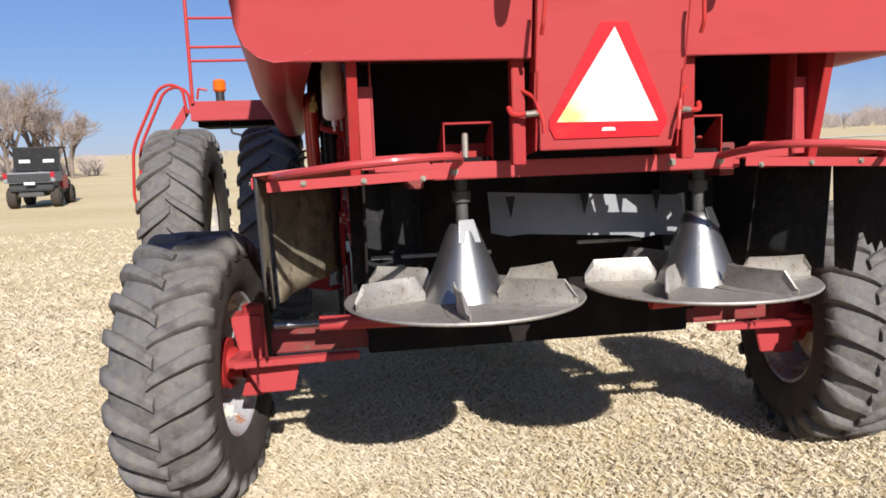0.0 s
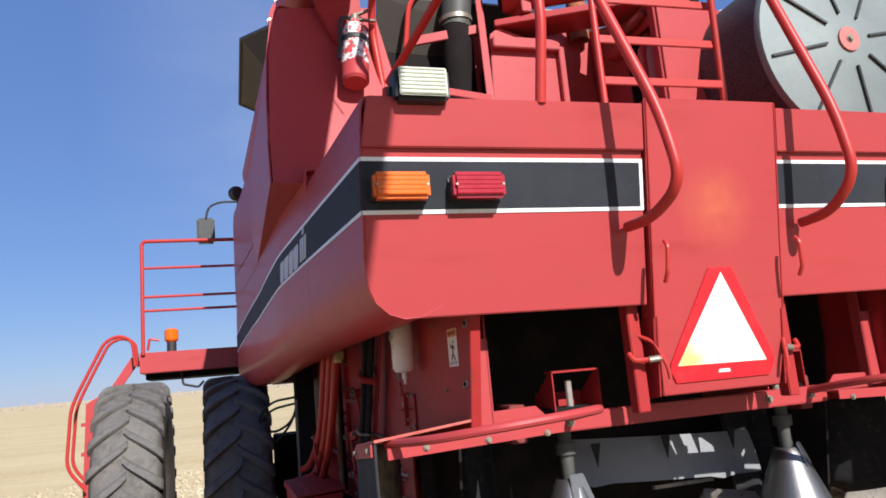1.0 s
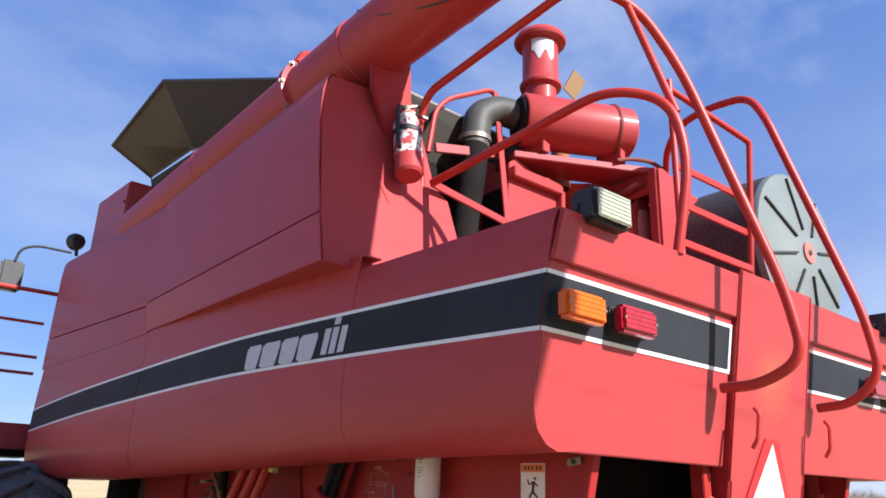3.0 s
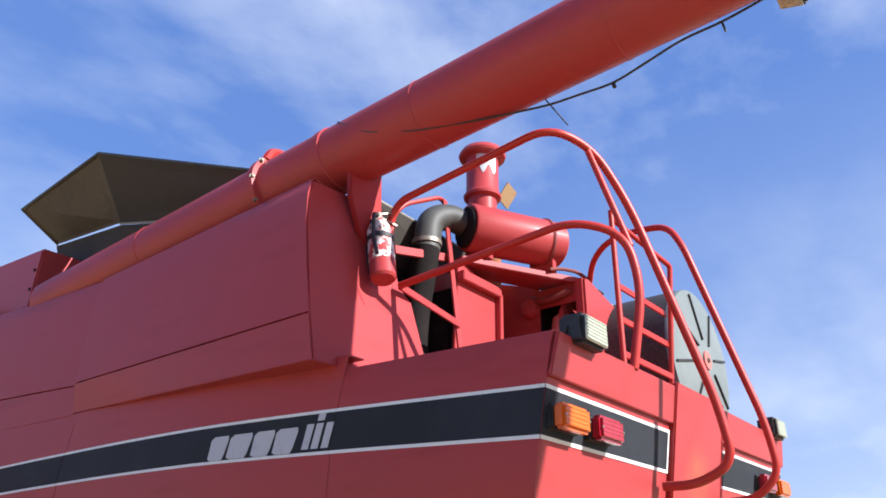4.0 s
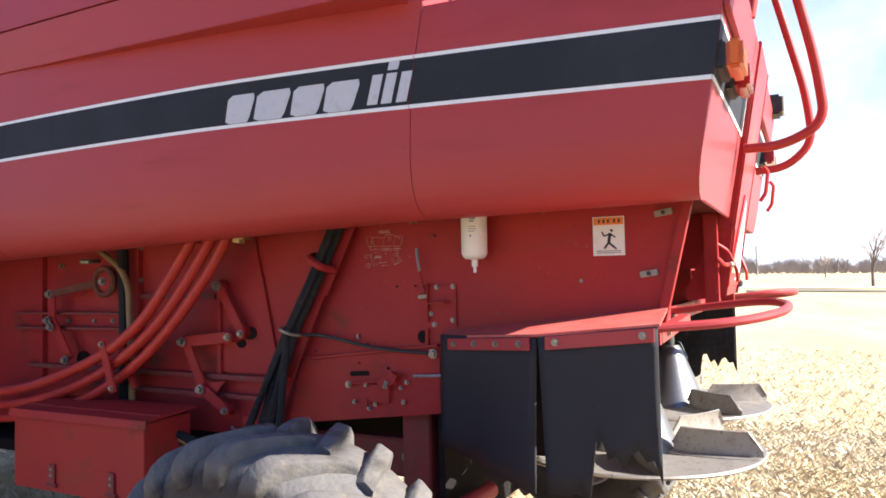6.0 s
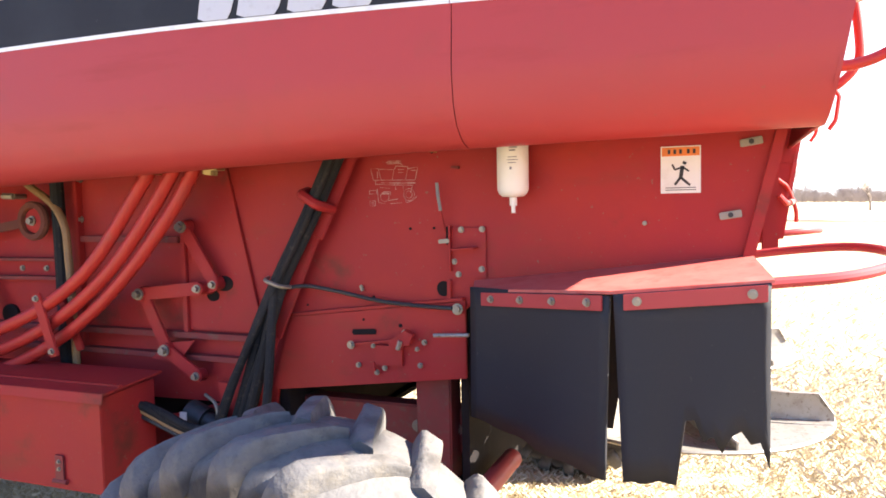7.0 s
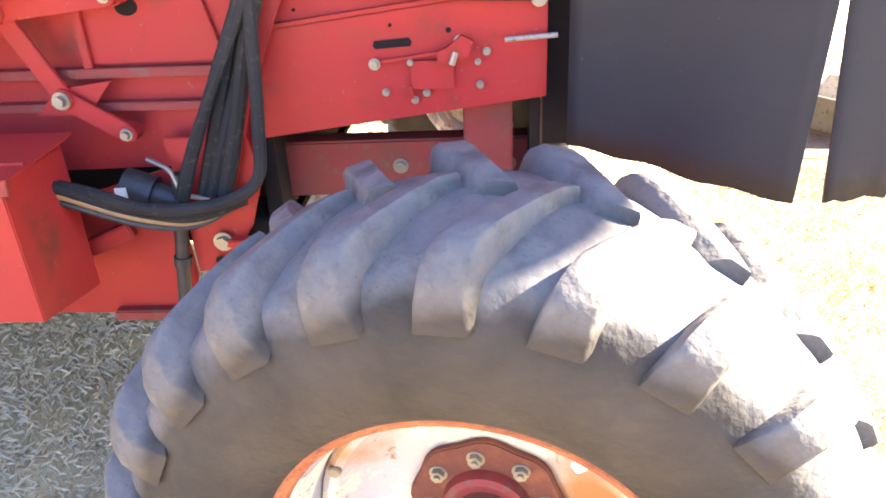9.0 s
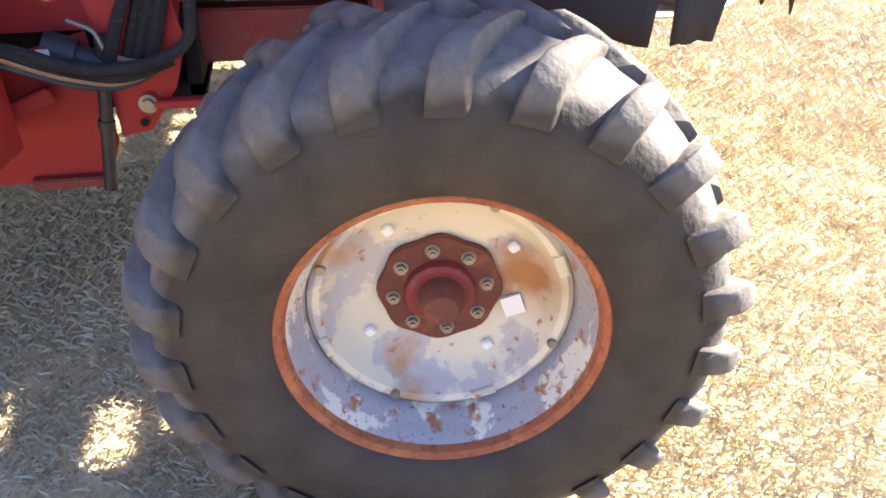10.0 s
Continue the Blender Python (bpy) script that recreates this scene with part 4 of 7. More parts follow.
def front_wheel(x, out):
    hub = new("drive_wheel")
    hub.parent = combine
    hub.matrix_basis = pose(x, 4.80, 0.925, 0, 0, 0)
    hub["label"] = "large dusty lugged drive tyre on a cream rim"
    tyre(hub, 0.93, 0.53, 0.52, 24, 0.042, 0.22, -1, 0.058, "large dusty black lugged tyre")
    m = Mesh()
    m.lathe([(0.505, out * 0.16), (0.49, out * 0.18), (0.465, out * 0.16), (0.44, out * 0.05), (0.40, -out * 0.02), (0.15, -out * 0.03), (0.0, -out * 0.03)], (0, 0, 0), (1, 0, 0), 48)
    m.lathe([(0.505, -out * 0.16), (0.49, -out * 0.18), (0.465, -out * 0.16), (0.44, -out * 0.09), (0.39, -out * 0.05), (0.15, -out * 0.05), (0.0, -out * 0.05)], (0, 0, 0), (1, 0, 0), 48)
    part("rim", m, CREAM, hub, "dusty cream rim")
    return hub


for x, out in ((-1.48, -1), (-2.30, -1), (1.48, 1), (2.30, 1)):
    front_wheel(x, out)
m = Mesh()
m.cyl((-1.6, 4.8, 0.925), (1.6, 4.8, 0.925), 0.13, n=20)
m.box(-1.15, 1.15, 4.5, 5.05, 0.75, 1.3)
part("front_axle", m, DARK_IN, combine, "dusty dark front axle", bevel=0.01)

# ---- chassis sides and the open rear ----
XS = 0.84


def side_at(sgn):
    return lambda a, b: (sgn * XS, a, b)


def chassis_side(sgn):
    m = Mesh()
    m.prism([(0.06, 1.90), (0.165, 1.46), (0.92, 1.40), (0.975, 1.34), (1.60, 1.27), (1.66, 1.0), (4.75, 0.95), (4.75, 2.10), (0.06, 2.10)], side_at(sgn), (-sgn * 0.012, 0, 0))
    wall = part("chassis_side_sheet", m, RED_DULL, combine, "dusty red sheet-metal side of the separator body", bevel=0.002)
    m = Mesh()
    m.prism([(0.05, 1.92), (0.155, 1.48), (0.185, 1.48), (0.08, 1.92)], lambda a, b: (sgn * (XS + 0.022), a, b), (-sgn * 0.034, 0, 0))
    part("rear_edge_angle", m, RED_DULL, wall, bevel=0.002)
    m = Mesh()
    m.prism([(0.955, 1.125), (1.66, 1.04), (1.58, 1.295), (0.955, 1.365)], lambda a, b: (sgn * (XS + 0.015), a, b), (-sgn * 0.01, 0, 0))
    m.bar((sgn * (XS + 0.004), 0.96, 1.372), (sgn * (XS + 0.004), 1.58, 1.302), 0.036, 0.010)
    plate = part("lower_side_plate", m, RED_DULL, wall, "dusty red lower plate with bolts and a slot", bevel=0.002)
    plate.location = (0, 0, 0.022)
    # shelf over the rubber flaps
    m = Mesh()
    a = [(XS - 0.01, 0.93, 1.452), (0.93, 0.905, 1.436), (1.172, 0.475, 1.468), (1.180, 0.115, 1.503), (XS - 0.01, 0.15, 1.535)]
    top = [Vector((sgn * x, y, z)) for x, y, z in a]
    low = [p - Vector((0, 0, 0.008)) for p in top]
    n = len(a)
    m.add(top + low, [tuple(range(n)), tuple(range(2 * n - 1, n - 1, -1))] + [(i, n + i, n + (i + 1) % n, (i + 1) % n) for i in range(n)])
    shelf = part("flap_shelf", m, SHELF_RED, combine, "red shelf from which the rubber flaps hang", smooth=0)
    for (xa, ya, za), (xb, yb, zb) in ((a[1], a[2]), (a[2], a[3])):
        m = Mesh()
        p0, p1 = Vector((sgn * xa, ya, za)), Vector((sgn * xb, yb, zb))
        k0, k1 = p0.lerp(p1, 0.09), p0.lerp(p1, 0.96)
        d = (p1 - p0).cross(Vector((0, 0, 1))).normalized() * 0.006 * (1 if sgn < 0 else -1)
        d = d if d.x * sgn > 0 else -d
        m.prism([(0, -0.048), (1, -0.048), (1, -0.010), (0, -0.010)], lambda t, h: k0.lerp(k1, t) + Vector((0, 0, h)) + d * 0.6, d)
        part("flap_strip", m, RED, shelf, bevel=0.001)
        count = 4 if (xa, ya) == a[1][:2] else 2
        for k in range(count):
            t = (0.10 + 0.80 * k / (count - 1)) if count > 1 else 0.5
            bolt(shelf, k0.lerp(k1, t) + Vector((0, 0, -0.028)) + d * 1.6, d, 0.0075, 0.010)
    # rubber flaps
    rng = random.Random(5)

    def flap(p0, p1, low0, low1, rag, part_a, part_b, label):
        cols = 16
        rows = []
        p0, p1 = Vector((sgn * p0[0], *p0[1:])), Vector((sgn * p1[0], *p1[1:]))
        out = Vector((sgn, 0, 0))
        for j in range(8):
            rows.append([])
            for i in range(cols + 1):
                t = i / cols
                base = p0.lerp(p1, t)
                zl = low0 + (low1 - low0) * t + rag(t)
                z = base.z + (zl - base.z) * j / 7
                wob = 0.010 * math.sin(3.0 * t * math.pi + j * 0.25) * j / 7
                rows[-1].append(Vector((base.x, base.y + (part_a * (1 - t) + part_b * t) * j / 7, z)) + out * wob)
        fl = part("rubber_flap", Mesh().sheet(rows), SIDE_RUBBER, shelf, label)
        fl.data.materials.append(INNER_RUBBER if sgn < 0 else RUBBER)
        for q in fl.data.polygons:
            if q.normal.x * sgn < 0:
                fl.data.flip_normals()
                break
        mod = fl.modifiers.new("thickness", "SOLIDIFY")
        mod.thickness, mod.offset, mod.material_offset = 0.008, -1, 1
        return fl
    flap((0.925, 0.915, 1.44), (1.169, 0.478, 1.455), 1.055, 0.995, lambda t: 0.004 * math.sin(19 * t), 0.0, 0.016, "black rubber side flap with worn edge")
    flap((1.172, 0.468, 1.4615), (1.180, 0.122, 1.496), 1.005, 1.02, lambda t: 0.004 * math.sin(t * 31) if t < 0.38 else 0.13 + 0.025 * math.sin(t * 17) + 0.02 * math.sin(t * 41 + 1) - 0.10 * max(0, t - 0.6), -0.022, 0.0, "black rubber side flap torn along its lower edge")
    return wall


left_wall = chassis_side(-1)
right_wall = chassis_side(1)

# inside of the body: roof, floor and discharge chute, its shade put into near-black walls
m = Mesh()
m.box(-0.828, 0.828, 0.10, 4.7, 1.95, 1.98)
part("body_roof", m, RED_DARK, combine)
# black stands for the chute's shade; reaches low to stop sun leaking under
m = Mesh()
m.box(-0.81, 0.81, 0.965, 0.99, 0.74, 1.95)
part("chute_curtain", m, DARK_IN, combine, "chute wall in black that gives the shade inside")
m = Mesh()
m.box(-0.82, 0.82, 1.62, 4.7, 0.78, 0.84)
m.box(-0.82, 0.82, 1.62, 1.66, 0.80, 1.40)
part("cleaning_shoe", m, DARK_IN, combine, "near-black shoe under the body", bevel=0.004)
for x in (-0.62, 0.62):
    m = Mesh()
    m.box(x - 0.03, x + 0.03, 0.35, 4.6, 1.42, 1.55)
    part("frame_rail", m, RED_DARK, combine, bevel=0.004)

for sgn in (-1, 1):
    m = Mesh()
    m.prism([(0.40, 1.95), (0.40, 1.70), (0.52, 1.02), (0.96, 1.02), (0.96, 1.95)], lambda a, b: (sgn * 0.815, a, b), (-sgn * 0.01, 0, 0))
    part("chute_liner", m, DARK_IN, combine, "chute liner in black that deepens the shade inside", smooth=0)

# rear posts, cross beam, brackets
for sgn in (-1, 1):
    m = Mesh()
    m.prism([(0.775, 1.50), (0.825, 1.50), (0.825, 1.78), (0.775, 1.78)], lambda a, b: (sgn * a, 0.17, b), (0, 0.008, 0))
    m.prism([(0.778, 1.50), (0.784, 1.50), (0.784, 1.90), (0.778, 1.90)], lambda a, b: (sgn * a, 0.17, b), (0, 0.05, 0))
    m.prism([(0.56, 1.49), (0.80, 1.49), (0.80, 1.545), (0.62, 1.55)], lambda a, b: (sgn * a, 0.19, b), (0, 0.006, 0))
    part("corner_post", m, RED, combine, "red corner post of the discharge opening", bevel=0.002)
    # U bracket with a threaded rod
    m = Mesh()
    x0 = sgn * 0.44
    for dx in (-0.088, 0.088):
        m.prism([(0.24, 1.50), (0.40, 1.50), (0.40, 1.56), (0.26, 1.655), (0.24, 1.655)], lambda a, b: (x0 + dx, a, b), (0.005, 0, 0))
    m.box(x0 - 0.088, x0 + 0.09, 0.24, 0.30, 1.648, 1.655)
    m.box(x0 - 0.088, x0 + 0.09, 0.385, 0.39, 1.50, 1.58)
    br = part("spreader_bracket", m, RED_DULL, combine, "open red bracket over the spreader shaft", bevel=0.001)
    part("bracket_rod", Mesh().cyl((x0, 0.30, 1.46), (x0, 0.30, 1.62), 0.012, n=10), STEEL, br)
m = Mesh()
m.box(-0.58, 0.58, 0.195, 0.26, 1.455, 1.515)
part("rear_cross_beam", m, RED, combine, "red cross beam over the spreaders", bevel=0.004)
for x in (0.31, -0.5, 0.5):
    bolt(combine, (x, 0.195, 1.485), (0, -1, 0), 0.010, 0.012)

# bent guard rods at both rear corners
for sgn in (-1, 1):
    m = Mesh()
    m.tube([(sgn * 1.13, 0.16, 1.485), (sgn * 1.06, -0.06, 1.50), (sgn * 0.92, -0.18, 1.52), (sgn * 0.70, -0.20, 1.535), (sgn * 0.54, -0.12, 1.54), (sgn * 0.50, 0.06, 1.52), (sgn * 0.50, 0.20, 1.50)], 0.0135, 10, 0.10)
    rod = part("guard_rod", m, RED, combine, "bent red guard rod round the spreader corner")
    m = Mesh()
    m.bar((sgn * 1.14, 0.14, 1.470), (sgn * 0.56, 0.14, 1.492), 0.035, 0.008)
    m.bar((sgn * 1.14, 0.125, 1.455), (sgn * 0.56, 0.125, 1.478), 0.006, 0.030)
    part("guard_strip", m, RED, rod, bevel=0.001)
    for k in range(3):
        bolt(rod, (sgn * (0.62 + 0.2 * k), 0.12, 1.466), (0, -1, 0), 0.007, 0.008)
    # rubber curtain behind the rods, hanging under the strip
    rows = [[(sgn * (0.56 + 0.30 * i / 10), 0.82 + 0.02 * math.sin(i * 1.3) - 0.03 * j / 5, 1.42 - 0.42 * j / 5) for i in range(11)] for j in range(6)]
    part("inner_curtain", Mesh().sheet(rows), RUBBER, combine, "black rubber curtain behind the spreader", solid=0.008)

# grey rubber deflector
rows = [[(-0.275 + 0.875 * i / 12, 0.655 + 0.05 * (2 * i / 12 - 1) ** 2 - 0.05 * math.sin(j / 5 * 1.4), 1.375 - 0.05 * i / 12 - 0.17 * j / 5 - (0.012 if i in (1, 9) and j > 2 else 0)) for i in range(13)] for j in range(6)]
part("grey_deflector", Mesh().sheet(rows), GREY_RUBBER, combine, "grey rubber deflector between the spreaders", solid=0.008)
for x in (-0.2, 0.12, 0.44):
    m = Mesh()
    m.prism([(x - 0.02, 1.36), (x + 0.02, 1.36), (x, 1.27)], lambda a, b: (a, 0.60, b), (0, 0.006, 0))
    part("deflector_tab", m, RUBBER, combine, smooth=0)
m = Mesh()
m.box(-0.78, -0.25, 0.78, 0.80, 1.10, 1.115)
part("sieve_edge", m, STEEL, combine, "pale worn edge of the sieve")
part("sieve_edge", Mesh().box(0.15, 0.45, 0.78, 0.80, 1.12, 1.135), STEEL, combine)


# ---- straw spreaders ----
def spreader(x, y, turn, label):
    h = new("straw_spreader")
    h.parent = combine
    h.matrix_basis = pose(x, y, 0.995, 0, 0, turn)
    h["label"] = label
    m = Mesh()
    m.lathe([(0.0, -0.012), (0.455, 0.0), (0.459, 0.006), (0.455, 0.012), (0.0, 0.004)], (0, 0, 0), (0, 0, 1), 64)
    part("disc", m, STEEL, h, "worn pale steel spreader disc")
    m = Mesh()
    m.lathe([(0.165, 0.006), (0.158, 0.02), (0.062, 0.26), (0.048, 0.285), (0.042, 0.29)], (0, 0, 0), (0, 0, 1), 40)
    part("cone", m, BRIGHT, h, "polished dark steel cone")
    m = Mesh()
    m.cyl((0, 0, 0.27), (0, 0, 0.46), 0.024, n=14)
    m.cyl((0, 0, 0.37), (0, 0, 0.41), 0.036, n=14)
    part("shaft", m, CASTIRON, h, "dark grey drive shaft")
    m = Mesh()
    m.cyl((0, 0, 0.46), (0, 0, 0.53), 0.085, n=18)
    m.box(-0.10, 0.10, -0.10, 0.10, 0.50, 0.535)
    part("drive_motor", m, DARK_IN, h, bevel=0.005)
    m = Mesh()
    m.prism([(-0.045, 0.22), (0.045, 0.22), (0.03, 0.305), (-0.03, 0.305)], lambda a, b: (a, -0.075 + (b - 0.22) * 0.35, b), (0, 0.008, 0))
    lug = part("cone_lug", m, BRIGHT, h, bevel=0.003)
    for k in range(6):
        a = 2 * math.pi * k / 6
        c, s = math.cos(a), math.sin(a)
        m = Mesh()
        rows = []
        for i in range(9):
            t = i / 8
            r = 0.16 + 0.285 * t
            bend = 0.08 * t * t
            up = 0.088 * min(1, (1 - (2 * t - 1) ** 4) + 0.35)
            px, py = r * c - bend * s, r * s + bend * c
            rows.append([(px + 0.045 * s, py - 0.045 * c, 0.010), (px, py, 0.012), (px, py, 0.012 + up * 0.7), (px + 0.012 * s, py - 0.012 * c, 0.012 + up)])
        m.sheet(rows)
        part("vane", m, STEEL, h, solid=0.006)
    return h


spreader(-0.45, 0.355, 12, "spinning steel straw spreader disc with cone and vanes")
spreader(0.51, 0.375, 40, "spinning steel straw spreader disc with cone and vanes")

# ---- rear axle ----
m = Mesh()
# axle middle in near-black and beam in dark red: shadow put into the colour
part("axle_centre", Mesh().box(-0.80, 0.80, 1.02, 1.16, 0.62, 0.78), DARK_IN, combine, "middle of the axle, blackened for the shade there", bevel=0.006)
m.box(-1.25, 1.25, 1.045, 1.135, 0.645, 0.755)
part("rear_axle", m, RED_DARK, combine, "dusty red adjustable rear axle beam, darkened for shade", bevel=0.006)
for sgn in (-1, 1):
    m = Mesh()
    m.cyl((sgn * 1.33, 1.09, 0.46), (sgn * 1.33, 1.09, 0.88), 0.05, n=16)
    m.prism([(1.29, 0.84), (1.42, 0.84), (1.42, 0.80), (1.37, 0.55), (1.40, 0.46), (1.29, 0.46), (1.28, 0.60)], lambda a, b: (sgn * a, 1.02, b), (0, 0.14, 0))
    part("steering_knuckle", m, RED, combine, "red steering knuckle", bevel=0.006)
    m = Mesh()
    m.bar((sgn * 1.40, 0.86, 0.66), (sgn * 0.85, 0.90, 0.655), 0.055, 0.03)
    m.bar((sgn * 1.40, 0.86, 0.66), (sgn * 1.36, 1.08, 0.66), 0.06, 0.035)
    m.prism([(1.15, 0.50), (1.30, 0.50), (1.36, 0.62), (1.12, 0.62)], lambda a, b: (sgn * a, 0.93, b), (0, 0.012, 0))
    part("steering_arm", m, RED, combine, bevel=0.004)
    m = Mesh()
    m.cyl((sgn * 0.55, 0.90, 0.80), (sgn * 1.02, 0.90, 0.81), 0.034, n=16)
    cy = part("steering_cylinder", m, RED, combine, "red hydraulic steering cylinder")
    part("cylinder_rod", Mesh().cyl((sgn * 1.02, 0.90, 0.81), (sgn * 1.22, 0.90, 0.812), 0.015, n=12), BRIGHT, cy)
for x in (-0.68, 0.68):
    m = Mesh()
    # dark red carries the shade above the axle
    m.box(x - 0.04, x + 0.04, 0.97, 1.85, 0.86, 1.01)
    part("axle_frame", m, RED_DARK, combine, "dusty red frame over the axle, darkened for shade", bevel=0.006)
    for y in (1.04, 1.18, 1.32):
        bolt(combine, (x + math.copysign(0.04, x), y, 0.94), (x, 0, 0), 0.014, 0.014)
for x in (-0.75, 0.75):
    m = Mesh()
    m.box(x - 0.05, x + 0.05, 1.03, 1.15, 0.78, 1.50)
    part("axle_hanger", m, RED_DARK, combine, bevel=0.005)

# ---- fittings on the left side sheet ----


def on_left(y, z, d=0.0):
    """A point on the left side sheet, d outside it."""
    return Vector((-XS - d, y, z))


# fuel filter
m = Mesh()
FY = 0.785
m.lathe([(0.0, 0.0), (0.030, 0.002), (0.040, 0.010), (0.0455, 0.022), (0.0455, 0.20), (0.040, 0.215), (0.040, 0.25)], on_left(FY, 1.700, 0.065), (0, 0, 1), 28)
filt = part("fuel_filter", m, WHITE_PAINT, combine, "dusty white canister filter with drain tap")
m = Mesh()
m.cyl(on_left(FY, 1.676, 0.065), on_left(FY, 1.704, 0.065), 0.011, n=10)
m.cyl(on_left(FY, 1.655, 0.065), on_left(FY, 1.678, 0.065), 0.006, n=8)
part("drain_tap", m, WHITE_PAINT, filt, "small pale drain tap")
m = Mesh()
for z, hgt, w, shift in ((1.853, 0.004, 0.020, -0.010), (1.838, 0.011, 0.030, -0.010), (1.830, 0.004, 0.020, -0.010), (1.812, 0.0025, 0.036, -0.006), (1.804, 0.0025, 0.046, -0.004), (1.796, 0.0025, 0.030, -0.006), (1.778, 0.008, 0.006, -0.006)):
    rows = [[Vector((-XS - 0.065 - 0.0460 * math.cos(a), FY + shift + 0.0460 * math.sin(a), zz)) for zz in (z, z + hgt)] for a in [(-0.5 + i / 6) * w / 0.046 for i in range(7)]]
    m.sheet(rows)
part("filter_print", m, mat("grey_filter_print", (0.16, 0.16, 0.19), 0.6, 0, [(60.0, 0.45, 0.6, (0.30, 0.29, 0.29))]), filt, "grey unreadable print bars")
m = Mesh()
m.box(-XS - 0.11, -XS, FY - 0.04, FY + 0.04, 1.935, 1.965)
part("filter_head", m, CASTIRON, filt, bevel=0.005)

# warning sticker
m = Mesh()
m.prism([(0.278, 1.701), (0.382, 1.701), (0.382, 1.829), (0.278, 1.829)], lambda a, b: on_left(a, b, 0.0015), (-0.001, 0, 0))
st = part("warning_sticker", m, WHITE_PAINT, combine, "white warning sticker with orange top and running-figure sign", smooth=0)
m = Mesh()
m.prism([(0.281, 1.802), (0.379, 1.802), (0.379, 1.826), (0.281, 1.826)], lambda a, b: on_left(a, b, 0.003), (-0.001, 0, 0))
part("sticker_heading", m, ORANGE, st, smooth=0)
m = Mesh()
for p, q, w in (((0.325, 1.775), (0.330, 1.742), 0.010), ((0.330, 1.744), (0.345, 1.724), 0.007), ((0.330, 1.744), (0.312, 1.728), 0.007), ((0.312, 1.728), (0.305, 1.722), 0.006), ((0.325, 1.772), (0.345, 1.765), 0.005), ((0.345, 1.765), (0.352, 1.780), 0.005), ((0.325, 1.772), (0.308, 1.760), 0.005), ((0.318, 1.786), (0.322, 1.780), 0.010)):
    m.bar(on_left(*p, 0.0035), on_left(*q, 0.0035), w, 0.001, (1, 0, 0))
for z in (1.710, 1.716):
    m.bar(on_left(0.290, z, 0.0035), on_left(0.370, z, 0.0035), 0.002, 0.001, (1, 0, 0))
for y in (0.295, 0.31, 0.33, 0.345, 0.36):
    m.bar(on_left(y, 1.808, 0.0045), on_left(y, 1.820, 0.0045), 0.007, 0.001, (1, 0, 0))
part("sticker_sign", m, BLACK, st, "plain dark bars of the sign", smooth=0)

# printed lubrication chart: the outline of the machine in thin pale lines
m = Mesh()


def print_lines(lines, w=0.0019):
    for line in lines:
        for p, q in zip(line, line[1:]):
            m.bar(on_left(*p, 0.0015), on_left(*q, 0.0015), w, 0.001, (1, 0, 0))


def box_line(y0, z0, y1, z1):
    return [(y0, z0), (y1, z0), (y1, z1), (y0, z1), (y0, z0)]


print_lines([
    [(1.272, 1.802), (1.245, 1.802), (1.235, 1.765), (1.262, 1.765), (1.272, 1.802)],
    [(1.248, 1.792), (1.248, 1.772)],
    [(1.235, 1.765), (1.118, 1.762), (1.108, 1.802), (1.142, 1.798), (1.150, 1.765)],
    [(1.245, 1.800), (1.190, 1.796), (1.182, 1.808), (1.142, 1.804), (1.142, 1.798)],
    [(1.190, 1.796), (1.196, 1.766)], [(1.175, 1.796), (1.155, 1.796)], [(1.175, 1.787), (1.160, 1.787)], [(1.130, 1.792), (1.116, 1.792)],
    [(1.235, 1.757), (1.118, 1.754)], [(1.225, 1.749), (1.125, 1.746)], [(1.255, 1.765), (1.255, 1.752), (1.115, 1.752)],
    [(1.186, 1.744), (1.186, 1.734), (1.182, 1.734)], [(1.160, 1.744), (1.150, 1.692)], [(1.128, 1.744), (1.134, 1.722)],
    box_line(1.278, 1.733, 1.252, 1.722), [(1.250, 1.738), (1.246, 1.694), (1.222, 1.690)],
    [(1.205, 1.690), (1.165, 1.692)], [(1.212, 1.700), (1.178, 1.704)], [(1.240, 1.742), (1.205, 1.738)],
    [(1.150, 1.692), (1.128, 1.698), (1.112, 1.712)], [(1.228, 1.728), (1.204, 1.728), (1.204, 1.716)],
    box_line(1.277, 1.700, 1.258, 1.684), [(1.272, 1.695), (1.263, 1.695)], [(1.272, 1.690), (1.263, 1.690)],
    box_line(1.210, 1.824, 1.166, 1.815), [(1.218, 1.820), (1.210, 1.820)], [(1.166, 1.815), (1.160, 1.808)],
])
print_lines([[(1.206, 1.8195), (1.170, 1.8195)], [(1.234, 1.722), (1.208, 1.722)]], 0.005)
for cy, cz, r in ((1.140, 1.717, 0.019), (1.140, 1.717, 0.011), (1.224, 1.712, 0.015)):
    print_lines([[(cy + r * math.cos(k * math.pi / 8), cz + r * math.sin(k * math.pi / 8)) for k in range(17)]], 0.0017)
part("printed_chart", m, FAINT_PRINT, combine, "faint pale line chart printed on the sheet", smooth=0)


def dark_hole(y, z, ry, rz, d=0.003):
    m = Mesh()
    pts = [(y + ry * math.cos(2 * math.pi * k / 20), z + rz * math.sin(2 * math.pi * k / 20)) for k in range(20)]
    m.prism(pts, lambda a, b: on_left(a, b, 0.0), (-d, 0, 0))
    return part("round_hole", m, DARK_IN, combine, "dark opening in the sheet", smooth=0)


